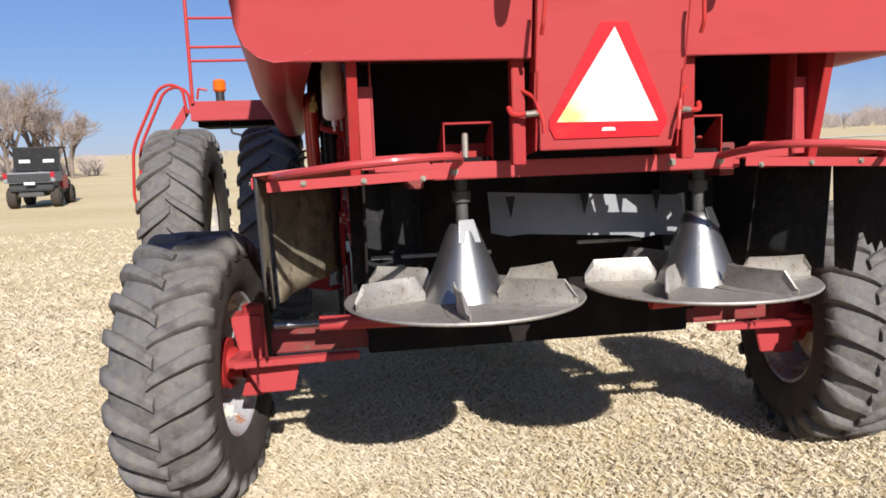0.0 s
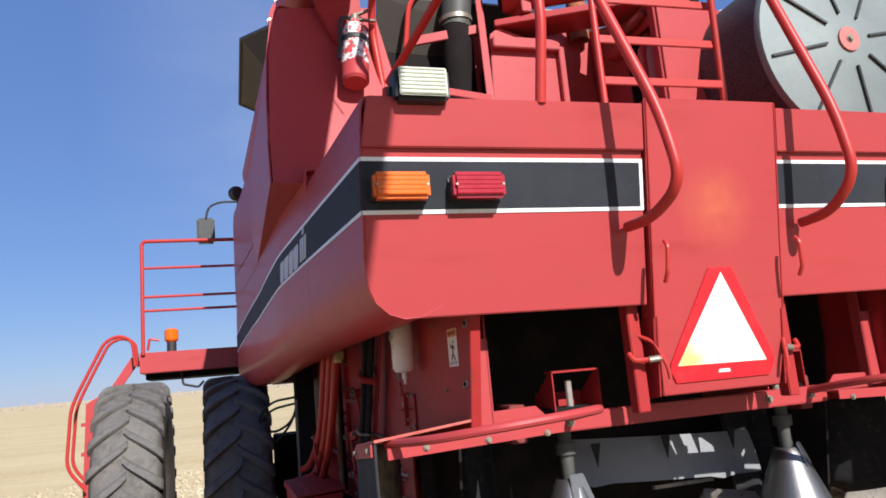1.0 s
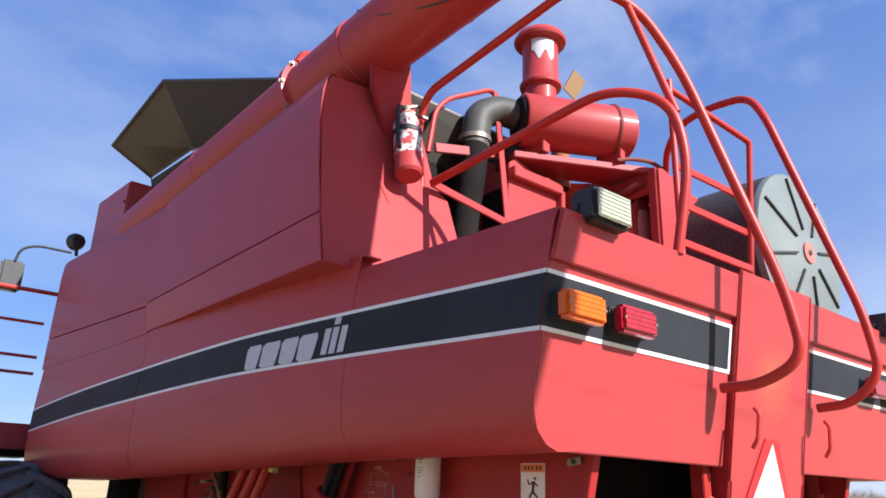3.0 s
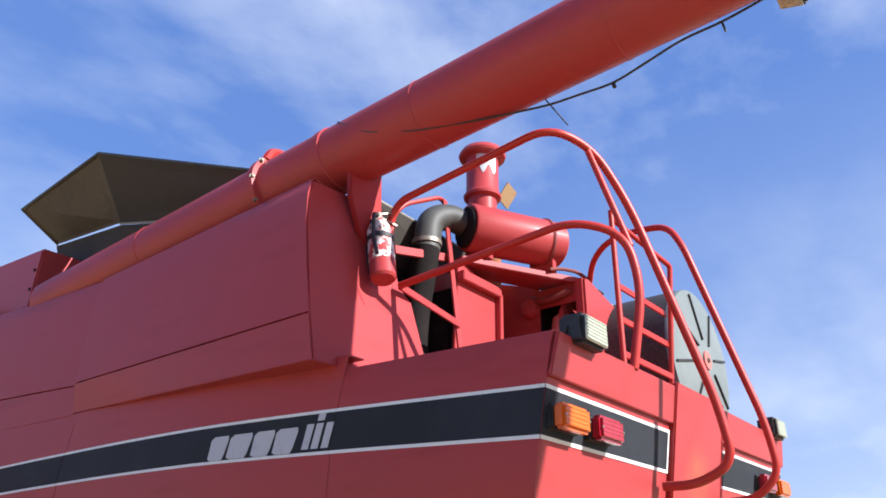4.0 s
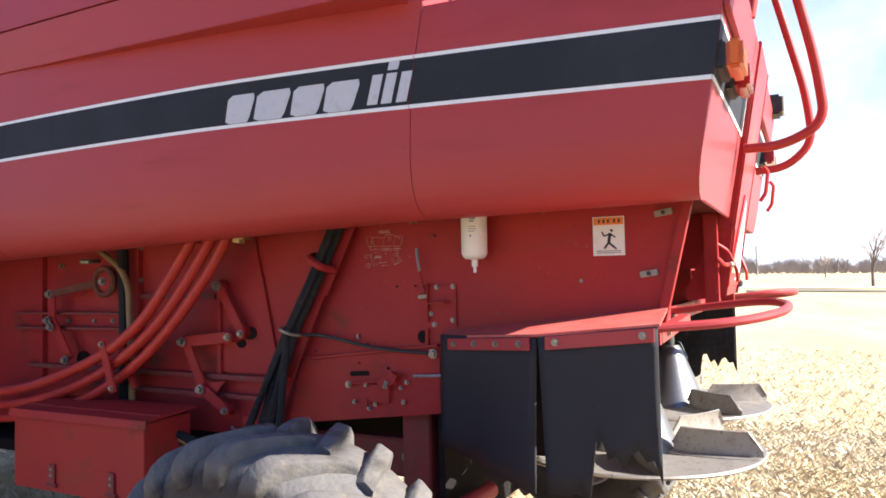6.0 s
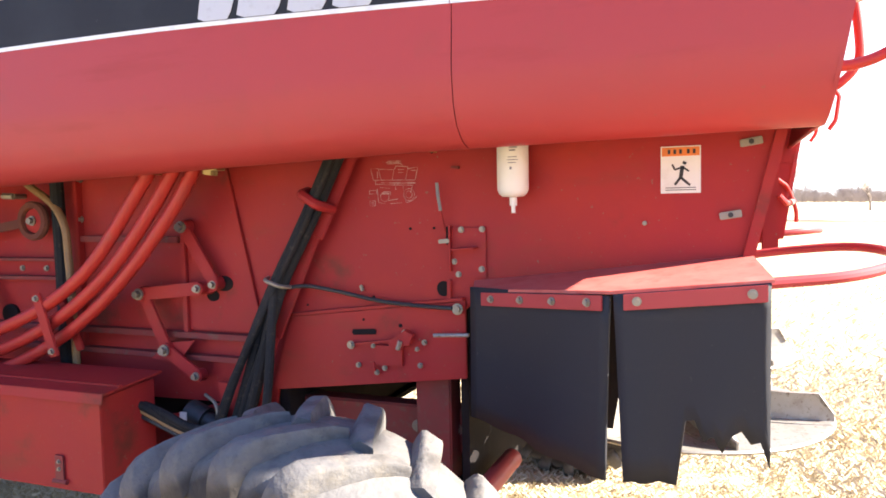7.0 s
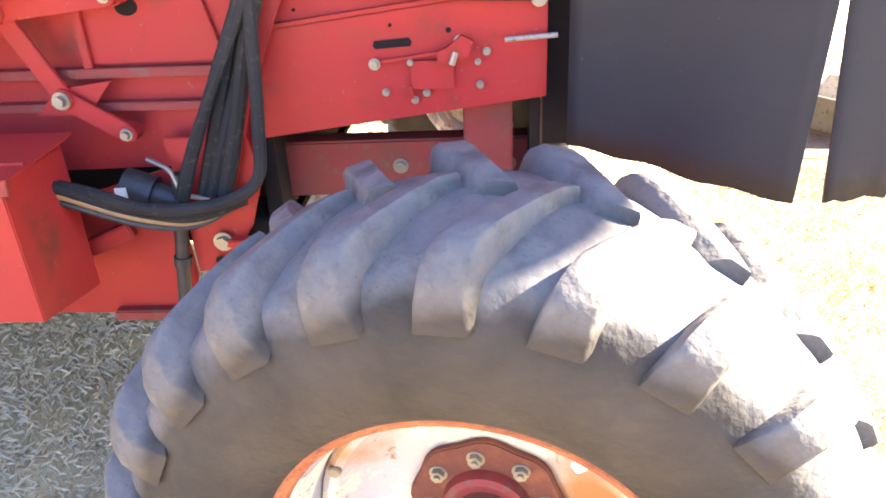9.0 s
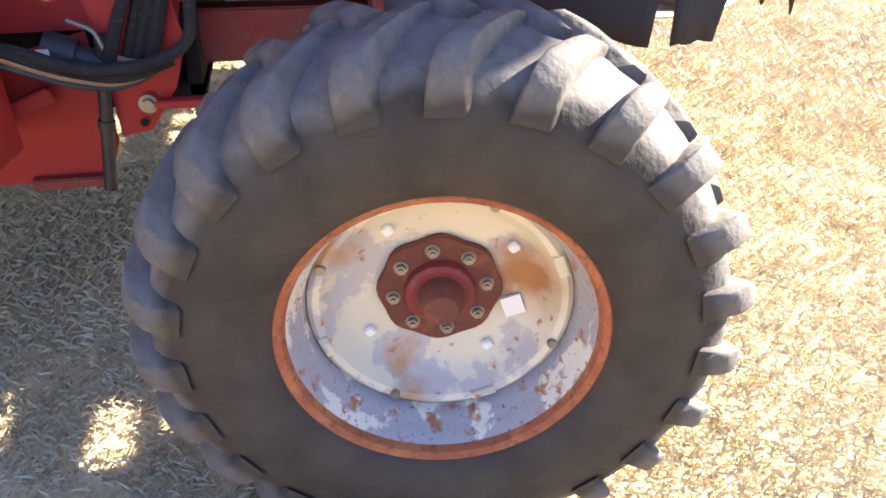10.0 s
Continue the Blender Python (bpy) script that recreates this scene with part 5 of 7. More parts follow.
# clips, studs, bolts and drilled holes
for y, z, tilt in ((0.153, 1.832, -0.15), (0.203, 1.640, -0.15)):
    m = Mesh()
    m.box(-0.006, 0.006, -0.028, 0.028, -0.010, 0.010, Matrix.Translation(on_left(y, z, 0.006)) @ Matrix.Rotation(tilt, 4, "X"))
    clip = part("zinc_clip", m, ZINC, combine, bevel=0.002)
    part("clip_screw", Mesh().cyl(on_left(y, z, 0.010), on_left(y, z, 0.018), 0.007, n=8), BLACK, clip)
m = Mesh()
m.box(-0.006, 0.006, -0.014, 0.014, -0.004, 0.004, Matrix.Translation(on_left(0.982, 1.796, 0.006)) @ Matrix.Rotation(0.1, 4, "X"))
part("zinc_clip", m, RED_DARK, combine, "small painted clip on the sheet", bevel=0.002)
for y, z in ((0.425, 1.62), (0.55, 1.86), (1.314, 1.423), (1.311, 1.415), (2.321, 1.651), (2.499, 1.808), (2.505, 1.656), (3.06, 1.735)):
    bolt(combine, on_left(y, z, 0.005), (-1, 0, 0), 0.0045 if y < 2 else 0.009, 0.008 if y < 2 else 0.018)
for y, z in ((1.323, 1.170), (1.257, 1.150), (1.229, 1.166), (1.106, 1.181), (1.09, 1.255)):
    bolt(combine, on_left(y, z, 0.022), (-1, 0, 0), 0.0062, 0.010)
for y, z, r in ((1.138, 1.610, 0.0045), (1.058, 1.611, 0.004), (1.273, 1.389, 0.006), (1.520, 1.357, 0.004), (1.06, 1.845, 0.004), (2.345, 1.642, 0.004)):
    dark_hole(y, z, r, r)
for y, z, r in ((1.174, 1.303, 0.006), (1.304, 1.318, 0.004)):
    dark_hole(y, z, r, r, 0.0175)
m = Mesh()
m.cyl(on_left(2.80, 1.750, 0.0), on_left(2.80, 1.750, 0.05), 0.010, n=8)
m.cyl(on_left(2.80, 1.750, 0.05), on_left(2.845, 1.752, 0.06), 0.013, n=6)
part("hose_stud", m, ZINC, combine, "bright hose stud")

# latch plate with a lever
m = Mesh()
m.prism([(0.888, 1.462), (0.998, 1.455), (0.998, 1.612), (0.888, 1.612)], lambda a, b: on_left(a, b, 0.002), (-0.006, 0, 0))
m.prism([(0.912, 1.549), (0.985, 1.545), (0.985, 1.550), (0.912, 1.554)], lambda a, b: on_left(a, b, 0.008), (-0.05, 0, 0))
lp = part("latch_plate", m, RED_DULL, combine, "red latch plate with corner bolts", bevel=0.001)
for y, z in ((0.966, 1.606), (0.899, 1.607), (0.902, 1.486), (0.977, 1.469), (0.990, 1.508)):
    bolt(lp, on_left(y, z, 0.008), (-1, 0, 0), 0.0065, 0.009)
part("latch_edge", Mesh().bar(on_left(1.000, 1.480, 0.012), on_left(1.000, 1.618, 0.012), 0.006, 0.026, (1, 0, 0)), RED_DULL, lp, bevel=0.001)
part("latch_slot", Mesh().bar(on_left(1.011, 1.560, 0.002), on_left(1.011, 1.616, 0.002), 0.013, 0.004, (1, 0, 0)), DARK_IN, lp, "dark slot behind the lever")
m = Mesh()
m.bar(on_left(1.014, 1.60, 0.020), on_left(1.026, 1.672, 0.030), 0.005, 0.008, (1, 0, 0))
part("latch_lever", m, RED_DULL, lp, bevel=0.001)
part("lever_grip", Mesh().tube([on_left(1.024, 1.665, 0.030), on_left(1.030, 1.710, 0.034), on_left(1.033, 1.750, 0.034)], 0.0055, 8, 0.02), GREY_RUBBER, lp, "worn grey lever grip")
m = Mesh()
m.bar(on_left(1.036, 1.570, 0.02), on_left(0.998, 1.573, 0.02), 0.013, 0.012, (1, 0, 0))
part("latch_catch", m, ZINC, lp, bevel=0.002)
dark_hole(1.030, 1.423, 0.022, 0.024)
part("hole_lip", Mesh().bar(on_left(1.008, 1.385, 0.008), on_left(1.008, 1.452, 0.008), 0.012, 0.014, (1, 0, 0)), RED_DULL, lp, bevel=0.001)

# slot and small adjuster on the lower plate
m = Mesh()
m.prism([(1.261, 1.272), (1.340, 1.267), (1.346, 1.275), (1.342, 1.285), (1.264, 1.290), (1.258, 1.282)], lambda a, b: on_left(a, b, 0.0175), (-0.002, 0, 0))
part("adjust_slot", m, DARK_IN, combine, "dark slot in the lower plate", smooth=0)
m = Mesh()
m.bar(on_left(1.335, 1.240, 0.030), on_left(1.17, 1.262, 0.040), 0.007, 0.007, (1, 0, 0))
m.prism([(1.20, 1.232), (1.13, 1.250), (1.118, 1.282), (1.145, 1.296), (1.175, 1.272), (1.20, 1.262)], lambda a, b: on_left(a, b, 0.030), (-0.022, 0, 0))
m.bar(on_left(1.262, 1.155, 0.028), on_left(1.265, 1.185, 0.028), 0.007, 0.012, (1, 0, 0))
m.box(-XS - 0.030, -XS - 0.0165, 1.165, 1.262, 1.175, 1.240)
ad = part("adjuster_link", m, RED_DULL, combine, "small red adjuster linkage", bevel=0.001)
part("adjuster_rod", Mesh().cyl(on_left(1.05, 1.283, 0.045), on_left(0.935, 1.289, 0.045), 0.006, n=8), STEEL, ad, "thin steel rod to the flap")
part("link_pin", Mesh().cyl(on_left(1.168, 1.235, 0.055), on_left(1.158, 1.262, 0.055), 0.008, n=8), ZINC, ad)
for y, z, r in ((1.343, 1.237, 0.009), (1.15, 1.283, 0.008), (1.11, 1.235, 0.005), (1.262, 1.238, 0.005)):
    bolt(ad, on_left(y, z, 0.034), (-1, 0, 0), r, 0.010)

# gusset plate and ribs further along the side
m = Mesh()
m.prism([(1.690, 1.255), (2.02, 1.255), (2.02, 1.86), (1.828, 1.86)], lambda a, b: on_left(a, b, 0.001), (-0.012, 0, 0))
part("gusset_plate", m, RED_DULL, combine, "red gusset plate", bevel=0.002)
for y0, z0, y1, z1, w, d in ((2.03, 1.578, 2.49, 1.582, 0.022, 0.030), (1.70, 1.236, 3.3, 1.242, 0.022, 0.034), (1.70, 1.156, 2.9, 1.165, 0.020, 0.034), (2.60, 1.502, 3.4, 1.503, 0.012, 0.04), (2.60, 1.431, 3.4, 1.428, 0.014, 0.04)):
    part("side_rib", Mesh().bar(on_left(y0, z0, d / 2), on_left(y1, z1, d / 2), w, d, (1, 0, 0)), RED_DARK, combine, "dusty pressed rib", bevel=0.002)
for y in (2.70, 2.83, 3.02, 3.2):
    bolt(combine, on_left(y, 1.466, 0.002), (-1, 0, 0), 0.008, 0.010)
for y, z0, z1 in ((2.012, 1.245, 1.59), (2.512, 1.15, 1.90), (3.2, 1.15, 1.88)):
    part("side_rib", Mesh().bar(on_left(y, z0, 0.012), on_left(y, z1, 0.012), 0.022, 0.028, (1, 0, 0)), RED_DULL, combine, bevel=0.002)

# linkage of flat levers
for pa, pb, d in (((1.985, 1.624), (1.861, 1.431), 0.05), ((2.163, 1.387), (1.905, 1.412), 0.075), ((1.905, 1.412), (1.862, 1.424), 0.045), ((2.163, 1.387), (2.063, 1.189), 0.065), ((2.063, 1.189), (1.93, 1.105), 0.07)):
    m = Mesh()
    m.bar(on_left(*pa, d), on_left(*pb, d), 0.046, 0.012, (1, 0, 0))
    m.cyl(on_left(*pa, d - 0.03), on_left(*pa, d + 0.010), 0.026, n=16)
    m.cyl(on_left(*pb, d - 0.03), on_left(*pb, d + 0.010), 0.022, n=16)
    lv = part("link_lever", m, RED_DULL, combine, "flat red linkage lever", bevel=0.002)
    bolt(lv, on_left(*pa, d + 0.010), (-1, 0, 0), 0.014, 0.022)
    if pb != (1.861, 1.431):
        bolt(lv, on_left(*pb, d + 0.010), (-1, 0, 0), 0.010, 0.018)
m = Mesh()
m.prism([(2.15, 1.148), (2.08, 1.21), (1.95, 1.225), (2.02, 1.148)], lambda a, b: on_left(a, b, 0.05), (-0.008, 0, 0))
part("link_plate", m, RED_DULL, combine, bevel=0.001)
dark_hole(1.846, 1.424, 0.036, 0.027, 0.0155)
dark_hole(1.896, 1.380, 0.026, 0.020, 0.0155)
dark_hole(2.905, 1.279, 0.044, 0.040, 0.012)

# idler arm: a rusty ring on a flat arm, with a lever below it
m = Mesh()
m.lathe([(0.048, 0.0), (0.074, 0.0), (0.076, 0.012), (0.070, 0.022), (0.052, 0.022), (0.048, 0.012)], on_left(2.677, 1.654, 0.06), (-1, 0, 0), 32, True)
pu = part("idler_ring", m, RUST_RED, combine, "rusty ring end of a flat idler arm")
part("ring_boss", Mesh().lathe([(0.0, 0.0), (0.048, 0.0), (0.046, 0.008), (0.018, 0.014), (0.0, 0.014)], on_left(2.677, 1.654, 0.06), (-1, 0, 0), 28), RED_DULL, pu, "red boss within the ring")
m = Mesh()
m.bar(on_left(2.735, 1.645, 0.075), on_left(3.045, 1.598, 0.085), 0.034, 0.012, (1, 0, 0))
part("idler_arm", m, RUST_RED, pu, "rusty flat arm", bevel=0.003)
bolt(pu, on_left(2.677, 1.654, 0.074), (-1, 0, 0), 0.013, 0.02)
m = Mesh()
m.bar(on_left(3.05, 1.60, 0.07), on_left(3.05, 1.47, 0.07), 0.05, 0.012, (1, 0, 0))
m.bar(on_left(3.05, 1.475, 0.07), on_left(2.926, 1.283, 0.06), 0.05, 0.012, (1, 0, 0))
part("idler_lever", m, RED_DULL, pu, "cranked red lever", bevel=0.003)
for y, z in ((3.045, 1.598), (3.06, 1.47), (3.035, 1.44), (2.930, 1.283)):
    bolt(pu, on_left(y, z, 0.085), (-1, 0, 0), 0.014, 0.02)

# three long red pipes, their nuts and clamp
PIPES = (
    ((1.922, 1.90), (1.959, 1.823), (2.075, 1.680), (2.24, 1.490), (2.45, 1.355), (2.684, 1.262), (3.0, 1.17), (3.5, 1.10)),
    ((1.842, 1.90), (1.880, 1.822), (1.975, 1.695), (2.160, 1.488), (2.40, 1.315), (2.67, 1.192), (3.0, 1.10), (3.5, 1.04)),
    ((1.775, 1.90), (1.821, 1.816), (1.898, 1.703), (2.095, 1.487), (2.349, 1.279), (2.658, 1.125), (3.0, 1.03), (3.5, 0.98)),
)
for k, line in enumerate(PIPES):
    part("red_pipe", Mesh().tube([on_left(y, z, 0.215 - 0.02 * k) for y, z in line], 0.0225, 14, 0.16), RED_PIPE, combine, "long bent red pipe along the side")
for y, z, d in ((1.995, 1.788, 0.20), (1.765, 1.795, 0.17), (1.060, 1.845, 0.03)):
    m = Mesh()
    c = on_left(y, z, d)
    m.cyl(c, c + Vector((0, -0.006, 0.035)), 0.026, n=6)
    m.cyl(c + Vector((0, -0.006, 0.03)), c + Vector((0, -0.012, 0.085)), 0.019, n=12)
    m.box(c.x - 0.02, c.x + 0.02, y - 0.045, y + 0.01, z + 0.012, z + 0.05)
    part("pipe_nut", m, BRASS, combine, "yellow zinc pipe fitting", smooth=0)
m = Mesh()
m.bar(on_left(2.484, 1.398, 0.235), on_left(2.408, 1.180, 0.235), 0.042, 0.010, (1, 0, 0))
m.bar(on_left(2.475, 1.400, 0.15), on_left(2.40, 1.182, 0.13), 0.034, 0.012, (1, 0, 0))
cl = part("pipe_clamp", m, RED_DULL, combine, "red clamp bar across the pipes", bevel=0.003)
for y, z in ((2.477, 1.383), (2.415, 1.198)):
    bolt(cl, on_left(y, z, 0.240), (-1, 0, 0), 0.008, 0.012)

# hoses
part("tan_hose", Mesh().tube([on_left(2.86, 1.90, 0.05), on_left(2.73, 1.798, 0.05), on_left(2.56, 1.715, 0.075), on_left(2.502, 1.635, 0.08), on_left(2.491, 1.42, 0.08), on_left(2.48, 1.05, 0.08)], 0.0145, 10, 0.07), TAN_HOSE, combine, "tan hose down the side")
part("black_hose", Mesh().tube([on_left(2.565, 1.95, 0.06), on_left(2.554, 1.60, 0.06), on_left(2.550, 1.05, 0.06)], 0.025, 10, 0.1), RUBBER, combine, "black hose down the side")
# slanting hose bundle, wrapped together above and fanning out below
for k, (dy, dx, r) in enumerate(((0.0, 0.085, 0.019), (0.027, 0.075, 0.017), (-0.025, 0.08, 0.016), (0.008, 0.105, 0.014), (-0.012, 0.11, 0.012))):
    fan = (k - 2) * 0.012
    tight = 0.7
    part("black_hose", Mesh().tube([on_left(1.300 + dy * tight, 1.96, dx), on_left(1.346 + dy * tight, 1.858, dx), on_left(1.462 + dy * tight, 1.635, dx), on_left(1.578 + dy * tight, 1.44, dx), on_left(1.645 + dy + fan, 1.28, dx), on_left(1.73 + dy + fan * 2.2, 1.08, dx), on_left(1.78 + dy + fan * 2.4, 0.95, dx)], r, 9, 0.08), RUBBER, combine, "black hose in a slanting bundle")
part("black_hose", Mesh().tube([on_left(1.585, 1.43, 0.10), on_left(1.590, 1.32, 0.11), on_left(1.600, 1.15, 0.12), on_left(1.615, 0.99, 0.13), on_left(1.72, 0.945, 0.14), on_left(1.88, 0.945, 0.17), on_left(2.00, 1.01, 0.19), on_left(2.13, 1.04, 0.20)], 0.015, 10, 0.09), RUBBER, combine, "looped black hose by the tyre")
m = Mesh()
m.bar(on_left(1.290, 1.96, 0.045), on_left(1.475, 1.60, 0.045), 0.104, 0.008, (1, 0, 0))
m.bar(on_left(1.475, 1.60, 0.045), on_left(1.635, 1.26, 0.045), 0.078, 0.008, (1, 0, 0))
m.bar(on_left(1.635, 1.26, 0.05), on_left(1.73, 0.95, 0.05), 0.05, 0.03, (1, 0, 0))
part("hose_channel", m, RED_DULL, combine, "red channel behind the hoses", bevel=0.003)
m = Mesh()
m.tube([on_left(1.475, 1.735, 0.05), on_left(1.462, 1.725, 0.115), on_left(1.400, 1.690, 0.125), on_left(1.385, 1.675, 0.05)], 0.016, 8, 0.02)
part("hose_strap", m, RED_DULL, combine, "red strap over the hoses")
m = Mesh()
m.tube([on_left(1.535, 1.425, 0.08), on_left(1.548, 1.432, 0.125), on_left(1.60, 1.452, 0.130), on_left(1.618, 1.455, 0.08)], 0.007, 8, 0.02)
part("hose_tie", m, ZINC, combine, "pale tie round the hoses")
part("black_cable", Mesh().tube([on_left(1.57, 1.42, 0.09), on_left(1.503, 1.428, 0.04), on_left(1.40, 1.412, 0.03), on_left(1.234, 1.380, 0.03), on_left(1.10, 1.370, 0.03), on_left(0.990, 1.367, 0.035)], 0.0065, 8, 0.08), BLACK, combine, "thin black cable to the flap")
bolt(combine, on_left(0.975, 1.365, 0.03), (-1, 0, 0), 0.012, 0.015)

# tool box
m = Mesh()
m.prism([(-1.165, 0.735), (-0.93, 0.70), (-0.93, 1.062), (-1.155, 1.052), (-1.165, 1.045)], lambda a, b: (a, 2.09, b), (0, 0.80, 0))
box = part("tool_box", m, RED_DULL, combine, "long red sheet-metal box with dark lid", bevel=0.003)
box.location = (-0.055, -0.035, 0.045)
m = Mesh()
m.prism([(-1.183, 1.035), (-1.178, 1.068), (-0.915, 1.085), (-0.915, 1.077), (-1.170, 1.060), (-1.177, 1.035)], lambda a, b: (a, 2.065, b), (0, 0.84, 0))
part("box_lid", m, RED_DULL, box, "red lid with folded edge", bevel=0.002)
part("lid_bead", Mesh().bar((-1.10, 2.07, 1.076), (-1.10, 2.90, 1.076), 0.012, 0.006), RED_DULL, box)
for y in (2.27, 2.63):
    m = Mesh()
    m.bar((-1.171, y, 0.76), (-1.171, y, 0.85), 0.035, 0.006, (1, 0, 0))
    m.cyl((-1.172, y - 0.03, 0.763), (-1.172, y + 0.03, 0.763), 0.008, n=8)
    part("hinge", m, RED_DARK, box)
    for z in (0.805, 0.83):
        bolt(box, (-1.174, y, z), (-1, 0, 0), 0.005, 0.006)
m = Mesh()
m.prism([(1.90, 0.585), (2.9, 0.60), (2.9, 0.80), (2.05, 0.95), (1.88, 1.0), (1.86, 0.70)], lambda a, b: (-0.865, a, b), (0.012, 0, 0))
part("lower_skirt", m, RED_DULL, combine, "red lower skirt plate", bevel=0.002)
m = Mesh()
m.bar((-0.91, 1.98, 0.86), (-0.93, 2.14, 0.80), 0.03, 0.04)
part("frame_bracket", m, RED_DULL, combine, bevel=0.004)
m = Mesh()
m.prism([(1.66, 1.06), (1.86, 1.06), (1.845, 0.86), (1.84, 0.70), (1.76, 0.715), (1.68, 0.83), (1.64, 0.95)], lambda a, b: (-0.875, a, b), (0.012, 0, 0))
hp = part("hanger_plate", m, RED_DULL, combine, "red hanger plate beside the tyre", bevel=0.002)
hp.location = (-0.02, 0.0, 0.025)
m = Mesh()
m.bar((-0.905, 1.73, 0.80), (-0.96, 1.55, 0.82), 0.035, 0.02)
part("hanger_pin", m, RED_DULL, hp, bevel=0.003)
bolt(hp, (-0.888, 1.755, 0.795), (-1, 0, 0), 0.017, 0.02)
part("bolt_hole", Mesh().cyl((-0.889, 1.775, 0.742), (-0.886, 1.775, 0.742), 0.011, n=14), DARK_IN, hp)
m = Mesh()
m.cyl((-0.90, 1.83, 0.98), (-0.90, 1.895, 0.56), 0.017, n=12)
m.cyl((-0.90, 1.864, 0.76), (-0.90, 1.868, 0.735), 0.022, n=12)
part("hanging_rod", m, BLACK, hp, "black upright rod behind the tyre")
m = Mesh()
m.box(-0.875, -0.80, 1.90, 2.10, 0.555, 0.585)
part("skirt_foot", m, RED_DARK, hp, bevel=0.004)
# connector body with wiring
m = Mesh()
m.cyl((-0.93, 1.96, 0.955), (-0.93, 1.89, 0.93), 0.045, n=16)
m.cyl((-0.93, 1.89, 0.93), (-0.93, 1.83, 0.91), 0.032, n=16)
con = part("wiring_connector", m, BLACK, combine, "black round wiring connector with a white tag")
con.location = (0.02, 0.012, 0.02)
part("white_tag", Mesh().box(-0.98, -0.975, 1.935, 1.962, 0.938, 0.966), WHITE_PAINT, con)
for k in range(3):
    m = Mesh()
    m.tube([(-1.08 + 0.02 * k, 2.14, 1.03 - 0.02 * k), (-1.07, 2.04, 1.01 - 0.02 * k), (-1.03, 1.93 - 0.02 * k, 0.93 - 0.02 * k), (-0.99, 1.78, 0.885 - 0.012 * k), (-0.95, 1.66, 0.92)], (0.015, 0.010, 0.008)[k], 8, 0.06)
    part("wiring", m, (RUBBER, TAN_HOSE, BLACK)[k], con)
m = Mesh()
m.tube([(-0.93, 1.89, 1.02), (-0.95, 1.83, 1.0), (-0.96, 1.81, 0.94), (-0.95, 1.75, 0.92)], 0.006, 8, 0.02)
part("wire_end", m, ZINC, con)

# ---- engine deck ----
m = Mesh()
m.add([(-0.268, 0.985, 3.37), (0.456, 0.635, 3.383), (0.56, 0.88, 3.41), (-0.17, 1.23, 3.40), (-0.268, 0.985, 3.335), (0.456, 0.635, 3.348), (0.56, 0.88, 3.375), (-0.17, 1.23, 3.365)], [(0, 1, 2, 3), (7, 6, 5, 4), (0, 4, 5, 1), (1, 5, 6, 2), (2, 6, 7, 3), (3, 7, 4, 0)])
part("engine_shelf", m, RED, combine, "red shelf that carries the air cleaner", bevel=0.004)
m = Mesh()
m.prism([(-0.33, 2.46), (0.08, 2.46), (0.08, 3.23), (-0.24, 3.34), (-0.29, 3.30)], lambda a, b: (a, 1.0, b), (0, 0.02, 0))
shroud = part("engine_shroud", m, RED, combine, "sunlit red shroud wall of the engine bay", bevel=0.003)
part("wall_bracket", Mesh().box(-0.295, 0.06, 0.955, 1.0, 3.215, 3.27), RED, shroud, bevel=0.004)
part("wall_post", Mesh().box(0.055, 0.085, 0.965, 1.0, 2.46, 3.24), RED, shroud, bevel=0.003)
m = Mesh()
m.prism([(0.92, 2.46), (1.25, 2.46), (1.25, 3.48), (0.92, 3.37)], lambda a, b: (0.40, a, b), (0.012, 0, 0))
m.prism([(0.612, 2.46), (0.665, 2.46), (0.665, 3.352), (0.612, 3.352)], lambda a, b: (0.40, a, b), (0.012, 0, 0))
m.prism([(0.665, 3.235), (0.92, 3.235), (0.92, 3.352), (0.665, 3.352)], lambda a, b: (0.40, a, b), (0.012, 0, 0))
part("shelf_wall", m, RED, shroud, "red wall in the shade of the shelf")
part("shelf_wall", Mesh().box(-0.29, 0.398, 1.235, 1.25, 2.46, 3.49), RED, shroud)
m = Mesh()
m.prism([(0.385, 2.46), (0.385, 3.352), (0.43, 3.360), (0.80, 3.265), (0.86, 3.10), (0.86, 2.46)], lambda a, b: (a, 0.598, b), (0, 0.012, 0))
part("wall_gusset", m, RED, shroud, "sunlit red end panel of the engine bay", bevel=0.002)
part("wall_post", Mesh().box(0.375, 0.398, 0.612, 0.66, 2.46, 3.36), RED, shroud, bevel=0.003)
m = Mesh()
m.box(0.62, 0.64, 0.62, 0.96, 2.46, 3.33)
m.box(0.413, 0.62, 0.93, 0.95, 2.46, 3.33)
m.box(0.413, 0.64, 0.612, 0.95, 3.33, 3.345)
part("service_opening", m, DARK_IN, shroud, "dark inside of the bay opening")
# red pipe under the shelf, the shelf's shade put into its dark red
part("opening_hose", Mesh().tube([(0.385, 0.95, 3.30), (0.35, 0.90, 3.265), (0.35, 0.80, 3.26), (0.385, 0.70, 3.30)], 0.022, 10, 0.06), RED_DARK, shroud, "red pipe over the opening, darkened for shade")
part("bent_wire_guard", Mesh().tube([(0.22, 0.73, 3.385), (0.30, 0.70, 3.41), (0.40, 0.65, 3.41), (0.455, 0.62, 3.375)], 0.011, 8, 0.04), RED_DARK, shroud)
# near-black backing, put in as the shade of the engine gap
part("engine_recess", Mesh().box(-0.90, 1.15, 1.28, 1.32, 2.46, 3.32), DARK_IN, combine, "black sheet giving the gap behind the engine its shade")
m = Mesh()
